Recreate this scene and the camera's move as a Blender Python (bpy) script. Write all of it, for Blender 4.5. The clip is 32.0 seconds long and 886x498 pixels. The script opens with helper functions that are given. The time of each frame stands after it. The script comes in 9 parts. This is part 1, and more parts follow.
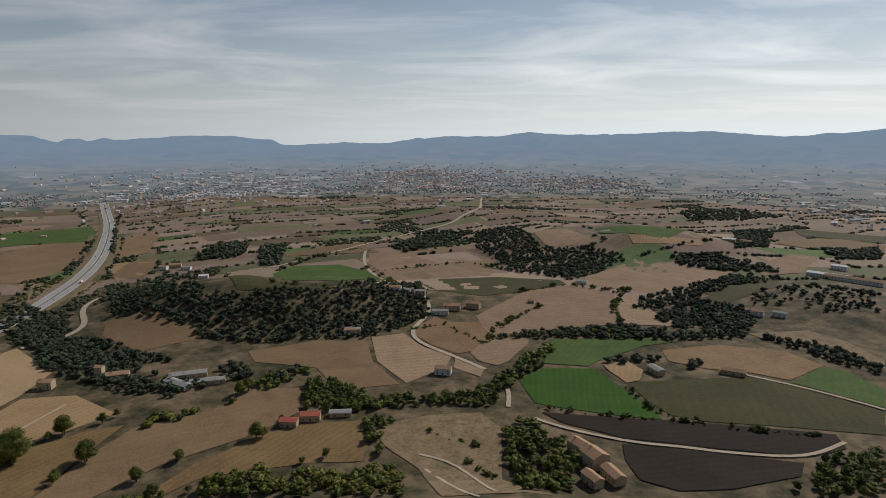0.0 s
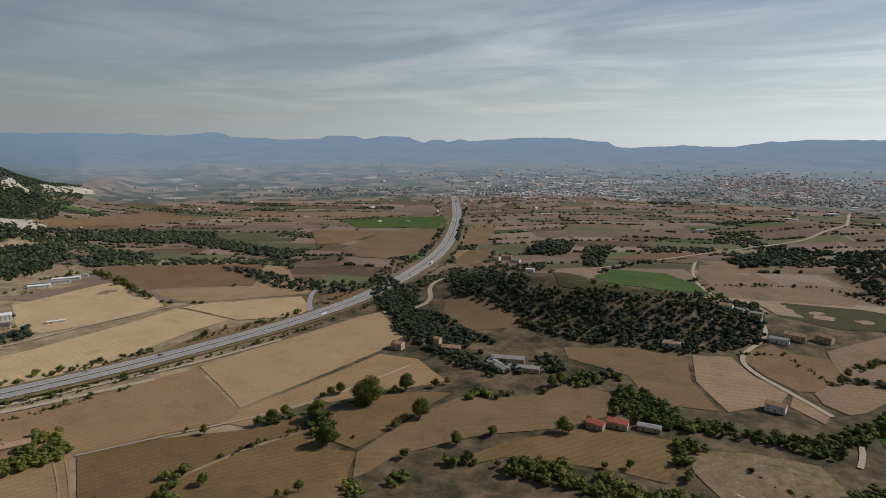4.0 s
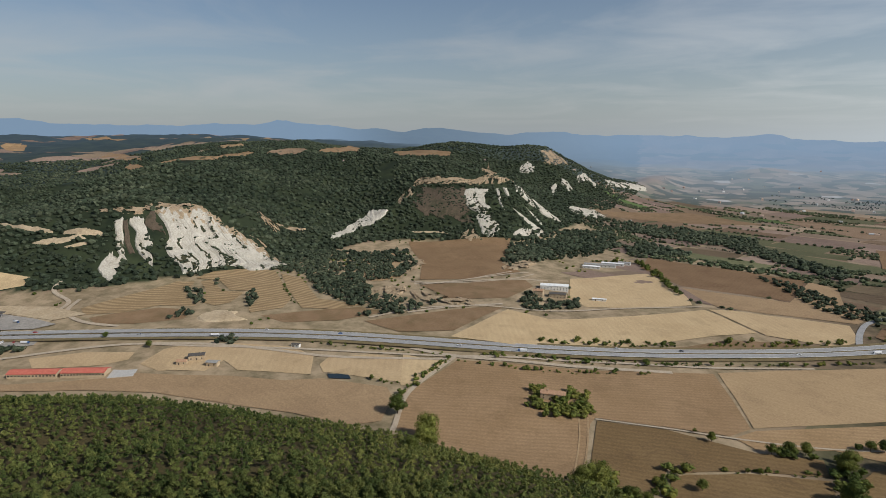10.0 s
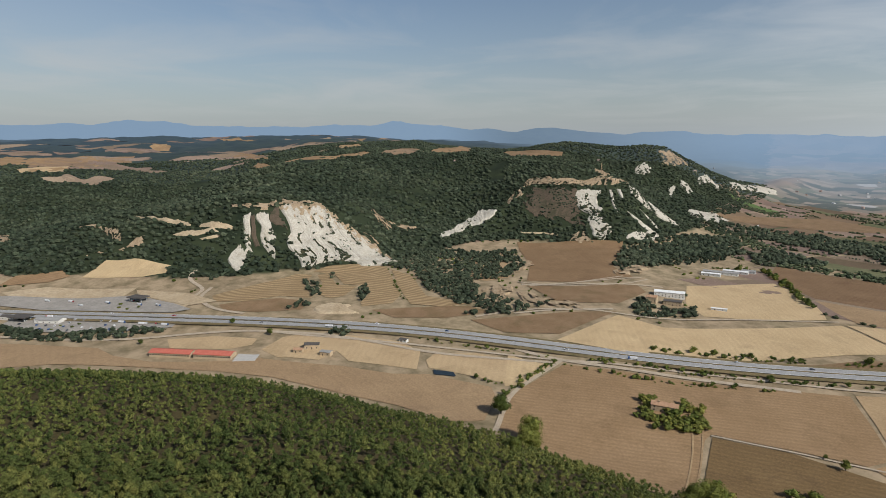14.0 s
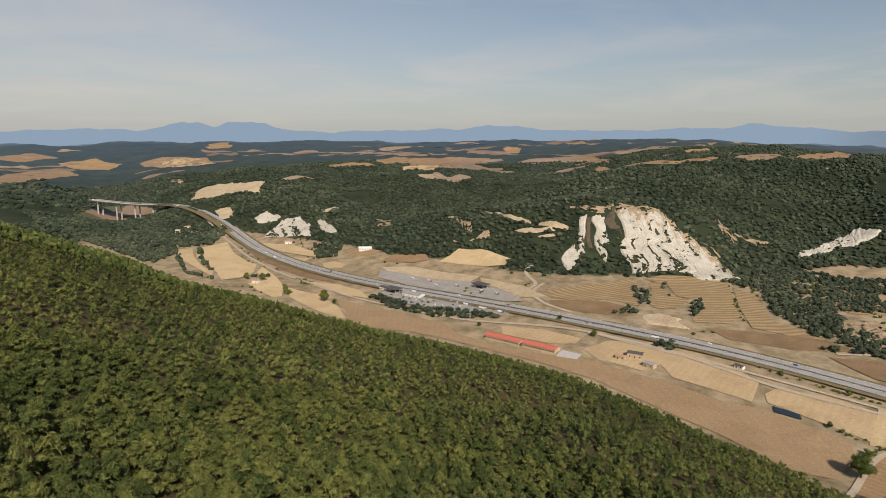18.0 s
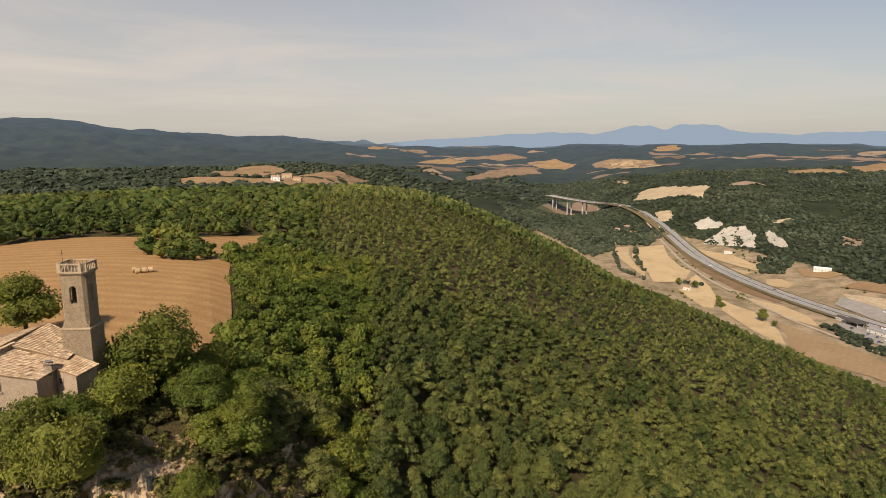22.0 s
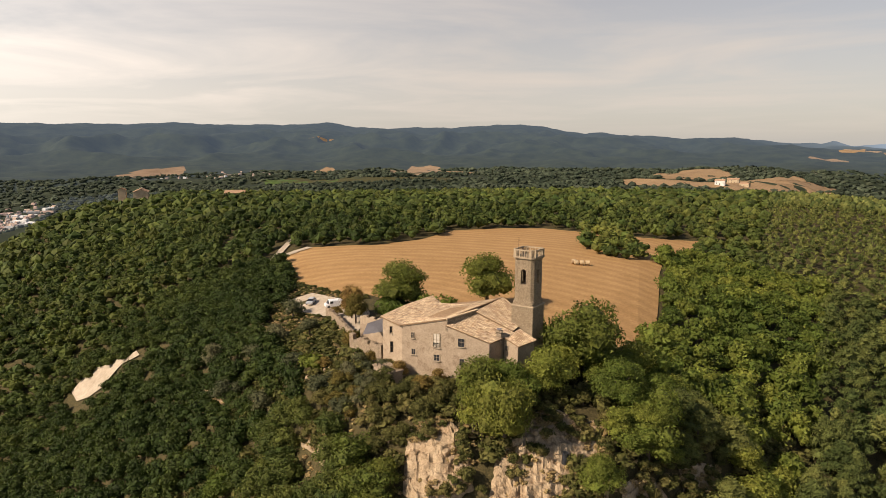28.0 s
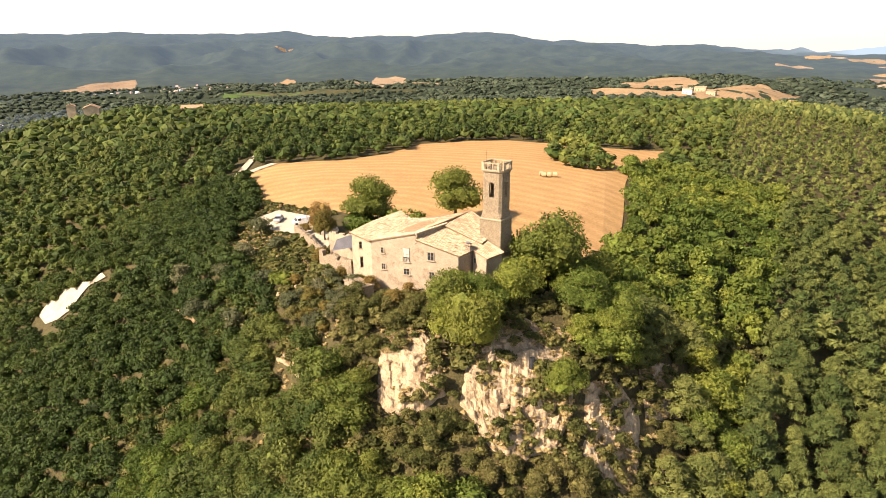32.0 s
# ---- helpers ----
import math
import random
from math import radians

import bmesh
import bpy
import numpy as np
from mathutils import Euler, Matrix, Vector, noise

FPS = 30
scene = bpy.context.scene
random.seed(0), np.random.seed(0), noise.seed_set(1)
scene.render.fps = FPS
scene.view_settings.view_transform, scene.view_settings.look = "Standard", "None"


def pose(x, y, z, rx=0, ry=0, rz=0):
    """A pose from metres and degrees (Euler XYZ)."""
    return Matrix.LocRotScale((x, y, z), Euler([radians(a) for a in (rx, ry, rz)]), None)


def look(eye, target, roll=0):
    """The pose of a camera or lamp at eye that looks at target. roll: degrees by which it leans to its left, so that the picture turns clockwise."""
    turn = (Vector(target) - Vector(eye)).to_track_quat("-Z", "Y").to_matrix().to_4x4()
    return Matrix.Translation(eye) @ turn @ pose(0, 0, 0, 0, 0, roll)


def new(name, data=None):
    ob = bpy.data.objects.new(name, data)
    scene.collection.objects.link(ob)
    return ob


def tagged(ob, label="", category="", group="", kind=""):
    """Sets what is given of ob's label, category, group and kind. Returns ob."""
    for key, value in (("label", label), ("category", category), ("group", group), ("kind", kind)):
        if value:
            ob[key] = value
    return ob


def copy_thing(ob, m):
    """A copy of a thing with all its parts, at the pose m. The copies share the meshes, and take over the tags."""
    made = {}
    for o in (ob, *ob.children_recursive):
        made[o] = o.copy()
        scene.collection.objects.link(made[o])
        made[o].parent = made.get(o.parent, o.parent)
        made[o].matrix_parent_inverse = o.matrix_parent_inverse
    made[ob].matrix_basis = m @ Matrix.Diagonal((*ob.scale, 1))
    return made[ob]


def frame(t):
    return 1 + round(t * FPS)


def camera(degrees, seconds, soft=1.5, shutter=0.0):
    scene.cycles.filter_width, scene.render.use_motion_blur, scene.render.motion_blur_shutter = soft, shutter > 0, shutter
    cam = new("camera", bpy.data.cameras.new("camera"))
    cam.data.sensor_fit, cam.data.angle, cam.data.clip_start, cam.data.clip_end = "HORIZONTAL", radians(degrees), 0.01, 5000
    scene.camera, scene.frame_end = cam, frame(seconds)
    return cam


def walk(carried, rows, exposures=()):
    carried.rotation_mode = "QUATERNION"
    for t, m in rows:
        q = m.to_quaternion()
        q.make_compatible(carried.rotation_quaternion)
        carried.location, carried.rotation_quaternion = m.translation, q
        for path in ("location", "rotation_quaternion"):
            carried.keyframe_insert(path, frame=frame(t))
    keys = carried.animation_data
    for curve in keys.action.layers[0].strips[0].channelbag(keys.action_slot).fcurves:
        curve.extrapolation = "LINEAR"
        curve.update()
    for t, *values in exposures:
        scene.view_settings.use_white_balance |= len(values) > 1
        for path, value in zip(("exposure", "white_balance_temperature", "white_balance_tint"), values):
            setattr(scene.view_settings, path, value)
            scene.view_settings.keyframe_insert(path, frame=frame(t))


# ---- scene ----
# ---- camera: it hangs in the air and turns ----
cam = camera(71.55, 32.0, soft=0.75)
CAM_Z = 35.0
WAY = [
    (0.0, pose(0, 0, CAM_Z, 79.26, 0.08, -0.00)),
    (0.5, pose(0, 0, CAM_Z, 79.26, 0.10, 1.47)),
    (1.0, pose(0, 0, CAM_Z, 79.29, 0.02, 4.14)),
    (1.5, pose(0, 0, CAM_Z, 79.31, 0.09, 7.99)),
    (2.0, pose(0, 0, CAM_Z, 79.33, 0.05, 12.07)),
    (2.5, pose(0, 0, CAM_Z, 79.38, -0.01, 16.49)),
    (3.0, pose(0, 0, CAM_Z, 79.38, -0.01, 21.22)),
    (3.5, pose(0, 0, CAM_Z, 79.43, -0.05, 25.85)),
    (5.5, pose(0, 0, CAM_Z, 79.49, -0.04, 40.91)),
    (6.0, pose(0, 0, CAM_Z, 79.49, -0.01, 44.28)),
    (6.5, pose(0, 0, CAM_Z, 79.53, -0.01, 47.91)),
    (7.0, pose(0, 0, CAM_Z, 79.52, 0.02, 51.48)),
    (7.5, pose(0, 0, CAM_Z, 79.54, 0.00, 55.27)),
    (8.0, pose(0, 0, CAM_Z, 79.57, -0.01, 59.05)),
    (8.5, pose(0, 0, CAM_Z, 79.58, -0.03, 62.89)),
    (9.0, pose(0, 0, CAM_Z, 79.58, -0.00, 67.31)),
    (9.5, pose(0, 0, CAM_Z, 79.58, -0.04, 72.01)),
    (10.0, pose(0, 0, CAM_Z, 79.61, -0.02, 77.97)),
    (10.5, pose(0, 0, CAM_Z, 79.63, -0.09, 82.52)),
    (11.0, pose(0, 0, CAM_Z, 79.62, -0.08, 83.98)),
    (11.5, pose(0, 0, CAM_Z, 79.61, -0.05, 84.88)),
    (12.0, pose(0, 0, CAM_Z, 79.61, 0.02, 85.46)),
    (12.5, pose(0, 0, CAM_Z, 79.60, 0.08, 85.91)),
    (13.0, pose(0, 0, CAM_Z, 79.59, 0.14, 86.41)),
    (13.5, pose(0, 0, CAM_Z, 79.59, 0.20, 86.81)),
    (15.5, pose(0, 0, CAM_Z, 79.83, 0.02, 97.48)),
    (16.0, pose(0, 0, CAM_Z, 79.86, 0.11, 101.57)),
    (16.5, pose(0, 0, CAM_Z, 79.91, 0.16, 105.67)),
    (17.0, pose(0, 0, CAM_Z, 79.95, 0.14, 109.73)),
    (17.5, pose(0, 0, CAM_Z, 79.98, 0.14, 114.16)),
    (18.0, pose(0, 0, CAM_Z, 80.04, 0.09, 118.87)),
    (18.5, pose(0, 0, CAM_Z, 80.08, 0.01, 124.63)),
    (19.0, pose(0, 0, CAM_Z, 80.15, -0.02, 131.14)),
    (19.5, pose(0, 0, CAM_Z, 80.13, -0.03, 136.89)),
    (20.0, pose(0, 0, CAM_Z, 80.16, -0.10, 141.89)),
    (20.5, pose(0, 0, CAM_Z, 80.18, -0.07, 145.80)),
    (21.0, pose(0, 0, CAM_Z, 80.22, -0.07, 149.32)),
    (21.5, pose(0, 0, CAM_Z, 80.21, -0.10, 153.00)),
    (22.0, pose(0, 0, CAM_Z, 80.30, -0.05, 158.41)),
    (22.5, pose(0, 0, CAM_Z, 80.31, -0.14, 161.81)),
    (23.0, pose(0, 0, CAM_Z, 80.34, -0.02, 163.94)),
    (23.5, pose(0, 0, CAM_Z, 80.36, -0.05, 167.83)),
    (24.0, pose(0, 0, CAM_Z, 80.39, -0.06, 174.95)),
    (24.5, pose(0, 0, CAM_Z, 80.45, -0.31, 180.26)),
    (25.0, pose(0, 0, CAM_Z, 80.47, -0.30, 181.92)),
    (25.5, pose(0, 0, CAM_Z, 80.50, -0.33, 184.92)),
    (26.0, pose(0, 0, CAM_Z, 80.52, -0.33, 189.07)),
    (26.5, pose(0, 0, CAM_Z, 80.53, -0.36, 194.62)),
    (28.5, pose(0, 0, CAM_Z, 80.52, 0.03, 197.78)),
    (29.0, pose(0, 0, CAM_Z, 80.49, 0.17, 195.84)),
    (29.5, pose(0, 0, CAM_Z, 80.50, 0.21, 195.48)),
    (30.0, pose(0, 0, CAM_Z, 80.51, 0.28, 195.30)),
    (30.5, pose(0, 0, CAM_Z, 79.33, 0.35, 195.11)),
    (31.0, pose(0, 0, CAM_Z, 75.35, 0.33, 195.02)),
    (31.5, pose(0, 0, CAM_Z, 72.53, 0.46, 194.80)),
    (32.0, pose(0, 0, CAM_Z, 72.54, 0.48, 194.61)),
]
EXPOSURES = [(0.0, -0.67, 6300, 11), (3.0, -0.64, 6300, 11), (6.0, -0.52, 6200, 10), (9.0, -0.32, 6100, 10), (13.0, -0.17, 6100, 10), (17.0, -0.02, 6500, 12), (19.0, 0.08, 7000, 15),
             (23.0, 0.2, 7350, 17), (29.0, 0.26, 7450, 18), (30.3, 0.26, 7450, 18), (31.0, 0.63, 7500, 17), (31.6, 1.22, 7500, 17), (32.0, 1.31, 7500, 17)]
walk(cam, WAY, EXPOSURES)


# ---- sky, sun ----
SUN_BEARING, SUN_HEIGHT = 315.0, 38.0
world = bpy.data.worlds.new("sky")
scene.world = world
world.use_nodes = True
wn, wl = world.node_tree.nodes, world.node_tree.links
bg = wn["Background"]
sky = wn.new("ShaderNodeTexSky")
sky.sky_type, sky.sun_disc = "NISHITA", False
sky.sun_elevation, sky.sun_rotation = radians(SUN_HEIGHT), radians(-SUN_BEARING)
sky.altitude, sky.air_density, sky.dust_density, sky.ozone_density = 300, 1.0, 0.6, 1.6
co = wn.new("ShaderNodeTexCoord")
sep = wn.new("ShaderNodeSeparateXYZ")
wl.new(co.outputs["Generated"], sep.inputs[0])


def wmath(op, a, b=None, clamp=False):
    n = wn.new("ShaderNodeMath")
    n.operation, n.use_clamp = op, clamp
    for i, v in enumerate((a, b)):
        if v is None:
            continue
        if isinstance(v, (int, float)):
            n.inputs[i].default_value = v
        else:
            wl.new(v, n.inputs[i])
    return n.outputs[0]


up = wmath("ADD", wmath("MAXIMUM", sep.outputs[2], 0.0), 0.055)
comb = wn.new("ShaderNodeCombineXYZ")
wl.new(wmath("DIVIDE", sep.outputs[0], up), comb.inputs[0])
wl.new(wmath("DIVIDE", sep.outputs[1], up), comb.inputs[1])
mp = wn.new("ShaderNodeMapping")
mp.inputs["Rotation"].default_value = (0, 0, radians(35))
mp.inputs["Scale"].default_value = (0.8, 1.0, 1.0)
wl.new(comb.outputs[0], mp.inputs[0])
cl = wn.new("ShaderNodeTexNoise")
cl.inputs["Scale"].default_value, cl.inputs["Detail"].default_value, cl.inputs["Roughness"].default_value, cl.inputs["Distortion"].default_value = 0.55, 8, 0.56, 0.6
wl.new(mp.outputs[0], cl.inputs["Vector"])
rp = wn.new("ShaderNodeValToRGB")
rp.color_ramp.elements[0].position, rp.color_ramp.elements[1].position = 0.44, 0.80
rp.color_ramp.elements[1].color = (0.66, 0.66, 0.66, 1)
wl.new(cl.outputs["Fac"], rp.inputs[0])
bank = wn.new("ShaderNodeVectorMath")           # a thicker veil of cloud over the mountains
bank.operation = "DOT_PRODUCT"
wl.new(co.outputs["Generated"], bank.inputs[0])
bank.inputs[1].default_value = (0.26, -0.966, 0.0)
cover = wmath("ADD", rp.outputs[0], wmath("MULTIPLY", wmath("MAXIMUM", bank.outputs["Value"], 0.0), 0.55), True)
veil = wmath("MULTIPLY", wmath("MULTIPLY", cover, wmath("MULTIPLY", sep.outputs[2], 14.0, True), True), wmath("SUBTRACT", 1.0, wmath("MULTIPLY", sep.outputs[2], 1.25, True), True), True)
# pale air towards the horizon, brighter on the sun's side
haze = wn.new("ShaderNodeMix")
haze.data_type = "RGBA"
wl.new(wmath("POWER", 2.718, wmath("MULTIPLY", wmath("MAXIMUM", sep.outputs[2], 0.0), -8.5)), haze.inputs["Factor"])
wl.new(sky.outputs[0], haze.inputs["A"])
dot = wn.new("ShaderNodeVectorMath")
dot.operation = "DOT_PRODUCT"
wl.new(co.outputs["Generated"], dot.inputs[0])
dot.inputs[1].default_value = (-math.sin(radians(SUN_BEARING)) * math.cos(radians(SUN_HEIGHT)), math.cos(radians(SUN_BEARING)) * math.cos(radians(SUN_HEIGHT)), math.sin(radians(SUN_HEIGHT)))
glare = wmath("ADD", 1.0, wmath("MULTIPLY", wmath("POWER", wmath("MULTIPLY", wmath("MAXIMUM", wmath("ADD", dot.outputs["Value"], 0.35), 0.0), 0.74), 1.5), 2.9))
hc = wn.new("ShaderNodeVectorMath")
hc.operation = "SCALE"
hc.inputs[0].default_value = (5.2, 5.5, 5.45)
wl.new(glare, hc.inputs["Scale"])
wl.new(hc.outputs[0], haze.inputs["B"])
mixs = wn.new("ShaderNodeMix")
mixs.data_type = "RGBA"
cw = wn.new("ShaderNodeVectorMath")
cw.operation = "SCALE"
cw.inputs[0].default_value = (7.5, 7.35, 6.95)
wl.new(glare, cw.inputs["Scale"])
wl.new(veil, mixs.inputs["Factor"])
wl.new(haze.outputs["Result"], mixs.inputs["A"])
wl.new(cw.outputs[0], mixs.inputs["B"])
wl.new(mixs.outputs["Result"], bg.inputs["Color"])
bg.inputs["Strength"].default_value = 0.077
sun = new("sun", bpy.data.lights.new("sun", "SUN"))
sun.data.energy, sun.data.angle, sun.data.color = 5.0, radians(0.6), (1.0, 0.93, 0.82)
sb, sh = radians(SUN_BEARING), radians(SUN_HEIGHT)
sun.matrix_world = look((-math.sin(sb) * math.cos(sh) * 300, math.cos(sb) * math.cos(sh) * 300, math.sin(sh) * 300), (0, 0, 0))


# ---- materials ----
def mat(name, dark, light, size=4.0, rough=0.9, bump=0.3, fine=6.0, spec=0.15, per="", spread=0.0, tint="", metal=0.0, lines=0.0, rings=None, line_size=6.0, line_turn=0.0, haze_glow=0.0, haze_color=(0, 0, 0), patch=0.0, patch_color=(0.2, 0.15, 0.08), patch_size=40.0, contrast=(0.3, 0.7), cracks=0.0, crack_size=1.0, leafy=0.0):
    """A surface of two tones mixed by noise of a real size in metres, with a finer grain as relief."""
    m = bpy.data.materials.new(name)
    m.use_nodes = True
    n, l = m.node_tree.nodes, m.node_tree.links
    b = n["Principled BSDF"]
    geo = n.new("ShaderNodeNewGeometry")
    pos = geo.outputs["Position"]

    def noise_tex(s, detail=5, rough_n=0.6, dist=0.0):
        t = n.new("ShaderNodeTexNoise")
        t.inputs["Scale"].default_value, t.inputs["Detail"].default_value, t.inputs["Roughness"].default_value, t.inputs["Distortion"].default_value = 1.0 / s, detail, rough_n, dist
        l.new(pos, t.inputs["Vector"])
        return t.outputs["Fac"]

    def mix(fac, a, bb, mode="MIX"):
        x = n.new("ShaderNodeMix")
        x.data_type, x.blend_type = "RGBA", mode
        for key, v in (("Factor", fac), ("A", a), ("B", bb)):
            if isinstance(v, (int, float)):
                x.inputs[key].default_value = v
            elif isinstance(v, tuple):
                x.inputs[key].default_value = (*v, 1)
            else:
                l.new(v, x.inputs[key])
        return x.outputs["Result"]

    def ramp(fac, lo, hi):
        r = n.new("ShaderNodeMapRange")
        r.inputs["From Min"].default_value, r.inputs["From Max"].default_value = lo, hi
        l.new(fac, r.inputs["Value"])
        return r.outputs["Result"]

    def arith(op, a, c):
        x = n.new("ShaderNodeMath")
        x.operation = op
        for i, v in enumerate((a, c)):
            if isinstance(v, (int, float)):
                x.inputs[i].default_value = v
            else:
                l.new(v, x.inputs[i])
        return x.outputs[0]

    col = mix(ramp(noise_tex(size), *contrast), dark, light)
    if patch:
        col = mix(arith("MULTIPLY", ramp(noise_tex(patch_size, 4, 0.55, 0.8), 0.52, 0.68), patch), col, patch_color)
    grain = noise_tex(size / fine, 3)
    col = mix(0.35, col, mix(ramp(grain, 0.3, 0.7), tuple(v * 0.55 for v in dark), tuple(min(v * 1.25, 1) for v in light)))
    if cracks:
        mpc = n.new("ShaderNodeMapping")
        mpc.inputs["Scale"].default_value = (1, 1, 2.2)
        l.new(pos, mpc.inputs[0])
        vc = n.new("ShaderNodeTexVoronoi")
        vc.feature = "DISTANCE_TO_EDGE"
        vc.inputs["Scale"].default_value = 1 / crack_size
        l.new(mpc.outputs[0], vc.inputs["Vector"])
        seam = ramp(vc.outputs["Distance"], 0.0, 0.11)
        col = mix(arith("MULTIPLY", arith("SUBTRACT", 1.0, seam), cracks), col, tuple(v * 0.42 for v in dark))
        grain = arith("ADD", arith("MULTIPLY", seam, 1.2), grain)
    if lines:
        mp_ = n.new("ShaderNodeMapping")
        mp_.inputs["Rotation"].default_value = (0, 0, radians(line_turn))
        l.new(pos, mp_.inputs[0])
        w = n.new("ShaderNodeTexWave")
        w.inputs["Scale"].default_value, w.inputs["Distortion"].default_value, w.inputs["Detail"].default_value, w.inputs["Detail Scale"].default_value = 0.314 / line_size, 5.0, 2.0, 0.25
        if rings:            # furrows that run in arcs
            w.wave_type, w.rings_direction = "RINGS", "Z"
            mp_.inputs["Rotation"].default_value = (0, 0, 0)
            mp_.inputs["Location"].default_value = (-rings[0], -rings[1], 0)
            w.inputs["Distortion"].default_value, w.inputs["Detail Scale"].default_value = 7.0, 0.5
        l.new(mp_.outputs[0], w.inputs[0])
        col = mix(arith("MULTIPLY", w.outputs["Fac"], lines), col, tuple(v * 0.72 for v in dark))
    if per:
        src = geo.outputs["Random Per Island"]
        if per == "object":
            src = n.new("ShaderNodeObjectInfo").outputs["Random"]
        h = n.new("ShaderNodeHueSaturation")
        l.new(col, h.inputs["Color"])
        l.new(arith("ADD", arith("MULTIPLY", src, 2 * spread), 1 - spread), h.inputs["Value"])
        l.new(arith("ADD", arith("MULTIPLY", src, 0.05 * spread), 0.5 - 0.025 * spread), h.inputs["Hue"])
        col = h.outputs[0]
    if tint:
        at = n.new("ShaderNodeAttribute")
        at.attribute_name = tint
        h = n.new("ShaderNodeHueSaturation")
        l.new(col, h.inputs["Color"])
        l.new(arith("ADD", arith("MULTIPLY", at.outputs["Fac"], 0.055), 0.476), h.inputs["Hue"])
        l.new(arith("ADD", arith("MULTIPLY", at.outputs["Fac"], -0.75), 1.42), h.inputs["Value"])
        col = h.outputs[0]
    l.new(col, b.inputs["Base Color"])
    b.inputs["Roughness"].default_value, b.inputs["Specular IOR Level"].default_value, b.inputs["Metallic"].default_value = rough, spec, metal
    if leafy:                     # thin leaves let light through
        tr = n.new("ShaderNodeBsdfTranslucent")
        l.new(mix(0.5, col, mix(1.0, col, (1.0, 1.25, 0.35), "MULTIPLY")), tr.inputs["Color"])
        mxs = n.new("ShaderNodeMixShader")
        mxs.inputs[0].default_value = leafy
        l.new(b.outputs[0], mxs.inputs[1])
        l.new(tr.outputs[0], mxs.inputs[2])
        l.new(mxs.outputs[0], n["Material Output"].inputs["Surface"])
    # faint even emission that stands in for haze on far things
    if haze_glow:
        l.new(mix(0.72, col, haze_color), b.inputs["Emission Color"])
        b.inputs["Emission Strength"].default_value = haze_glow
    if bump:
        bp = n.new("ShaderNodeBump")
        bp.inputs["Strength"].default_value, bp.inputs["Distance"].default_value = bump, size / fine * 0.5
        l.new(grain, bp.inputs["Height"])
        l.new(bp.outputs[0], b.inputs["Normal"])
    return m


M = {}
M["ground"] = mat("dry_ground", (0.085, 0.085, 0.035), (0.20, 0.155, 0.08), 22, bump=0.5, patch=0.7, patch_color=(0.05, 0.065, 0.022), patch_size=60)
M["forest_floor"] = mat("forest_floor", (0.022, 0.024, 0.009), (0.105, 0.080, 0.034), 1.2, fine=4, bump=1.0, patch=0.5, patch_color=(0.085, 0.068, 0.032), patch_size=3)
M["dun"] = mat("dun_stubble", (0.152, 0.098, 0.043), (0.224, 0.149, 0.070), 30, fine=20, lines=0.31, line_size=5, line_turn=30, per="object", spread=0.12, patch=0.5, patch_color=(0.090, 0.059, 0.032), patch_size=26)
M["fawn"] = mat("fawn_field", (0.160, 0.104, 0.055), (0.226, 0.154, 0.083), 45, fine=30, lines=0.15, line_size=7, line_turn=60, per="object", spread=0.10, patch=0.5, patch_color=(0.104, 0.070, 0.041), patch_size=26)
M["water"] = mat("pond_water", (0.012, 0.018, 0.02), (0.02, 0.03, 0.03), 5, rough=0.08, bump=0.0, spec=0.5)
# fields
M["tan"] = mat("stubble_tan", (0.254, 0.163, 0.083), (0.346, 0.231, 0.128), 30, fine=20, lines=0.28, line_size=5, line_turn=20, per="object", spread=0.12, patch=0.5, patch_color=(0.169, 0.108, 0.056), patch_size=26)
M["sand"] = mat("tilled_sand", (0.309, 0.210, 0.117), (0.391, 0.275, 0.154), 45, fine=30, lines=0.12, line_size=7, line_turn=60, per="object", spread=0.10, patch=0.5, patch_color=(0.216, 0.147, 0.083), patch_size=26)
M["straw"] = mat("pale_straw", (0.438, 0.314, 0.172), (0.547, 0.409, 0.238), 40, fine=30, lines=0.15, line_size=6, line_turn=100, per="object", spread=0.10, patch=0.5, patch_color=(0.288, 0.206, 0.112), patch_size=26)
M["brown"] = mat("brown_fallow", (0.174, 0.106, 0.055), (0.256, 0.167, 0.091), 40, fine=20, lines=0.15, line_size=6, line_turn=140, per="object", spread=0.12, patch=0.5, patch_color=(0.122, 0.073, 0.038), patch_size=26)
M["pink"] = mat("pinkish_plough", (0.230, 0.155, 0.096), (0.328, 0.230, 0.144), 40, fine=20, lines=0.31, line_size=7, line_turn=75, per="object", spread=0.15, patch=0.5, patch_color=(0.169, 0.111, 0.074), patch_size=26)
M["dark"] = mat("dark_plough", (0.018, 0.012, 0.008), (0.035, 0.024, 0.017), 20, fine=12, lines=0.3, line_size=6, line_turn=80)
M["green"] = mat("green_crop", (0.042, 0.078, 0.015), (0.083, 0.128, 0.030), 22, fine=14, lines=0.15, line_size=6, line_turn=30)
M["bright"] = mat("maize_green", (0.025, 0.071, 0.005), (0.044, 0.109, 0.010), 18, fine=14, lines=0.3, line_size=5, line_turn=10)
M["olive"] = mat("olive_grass", (0.042, 0.042, 0.013), (0.076, 0.067, 0.026), 30, fine=14, lines=0.15, line_size=8, line_turn=15)
M["rust"] = mat("russet_grass", (0.176, 0.109, 0.055), (0.255, 0.171, 0.099), 20, fine=14, patch=0.5, patch_color=(0.10, 0.085, 0.035), patch_size=30)
M["orange"] = mat("harvested_orange", (0.335, 0.190, 0.075), (0.455, 0.275, 0.118), 9, fine=14, lines=0.4, rings=(70, -70), line_size=5.5, line_turn=25, per="object", spread=0.06)
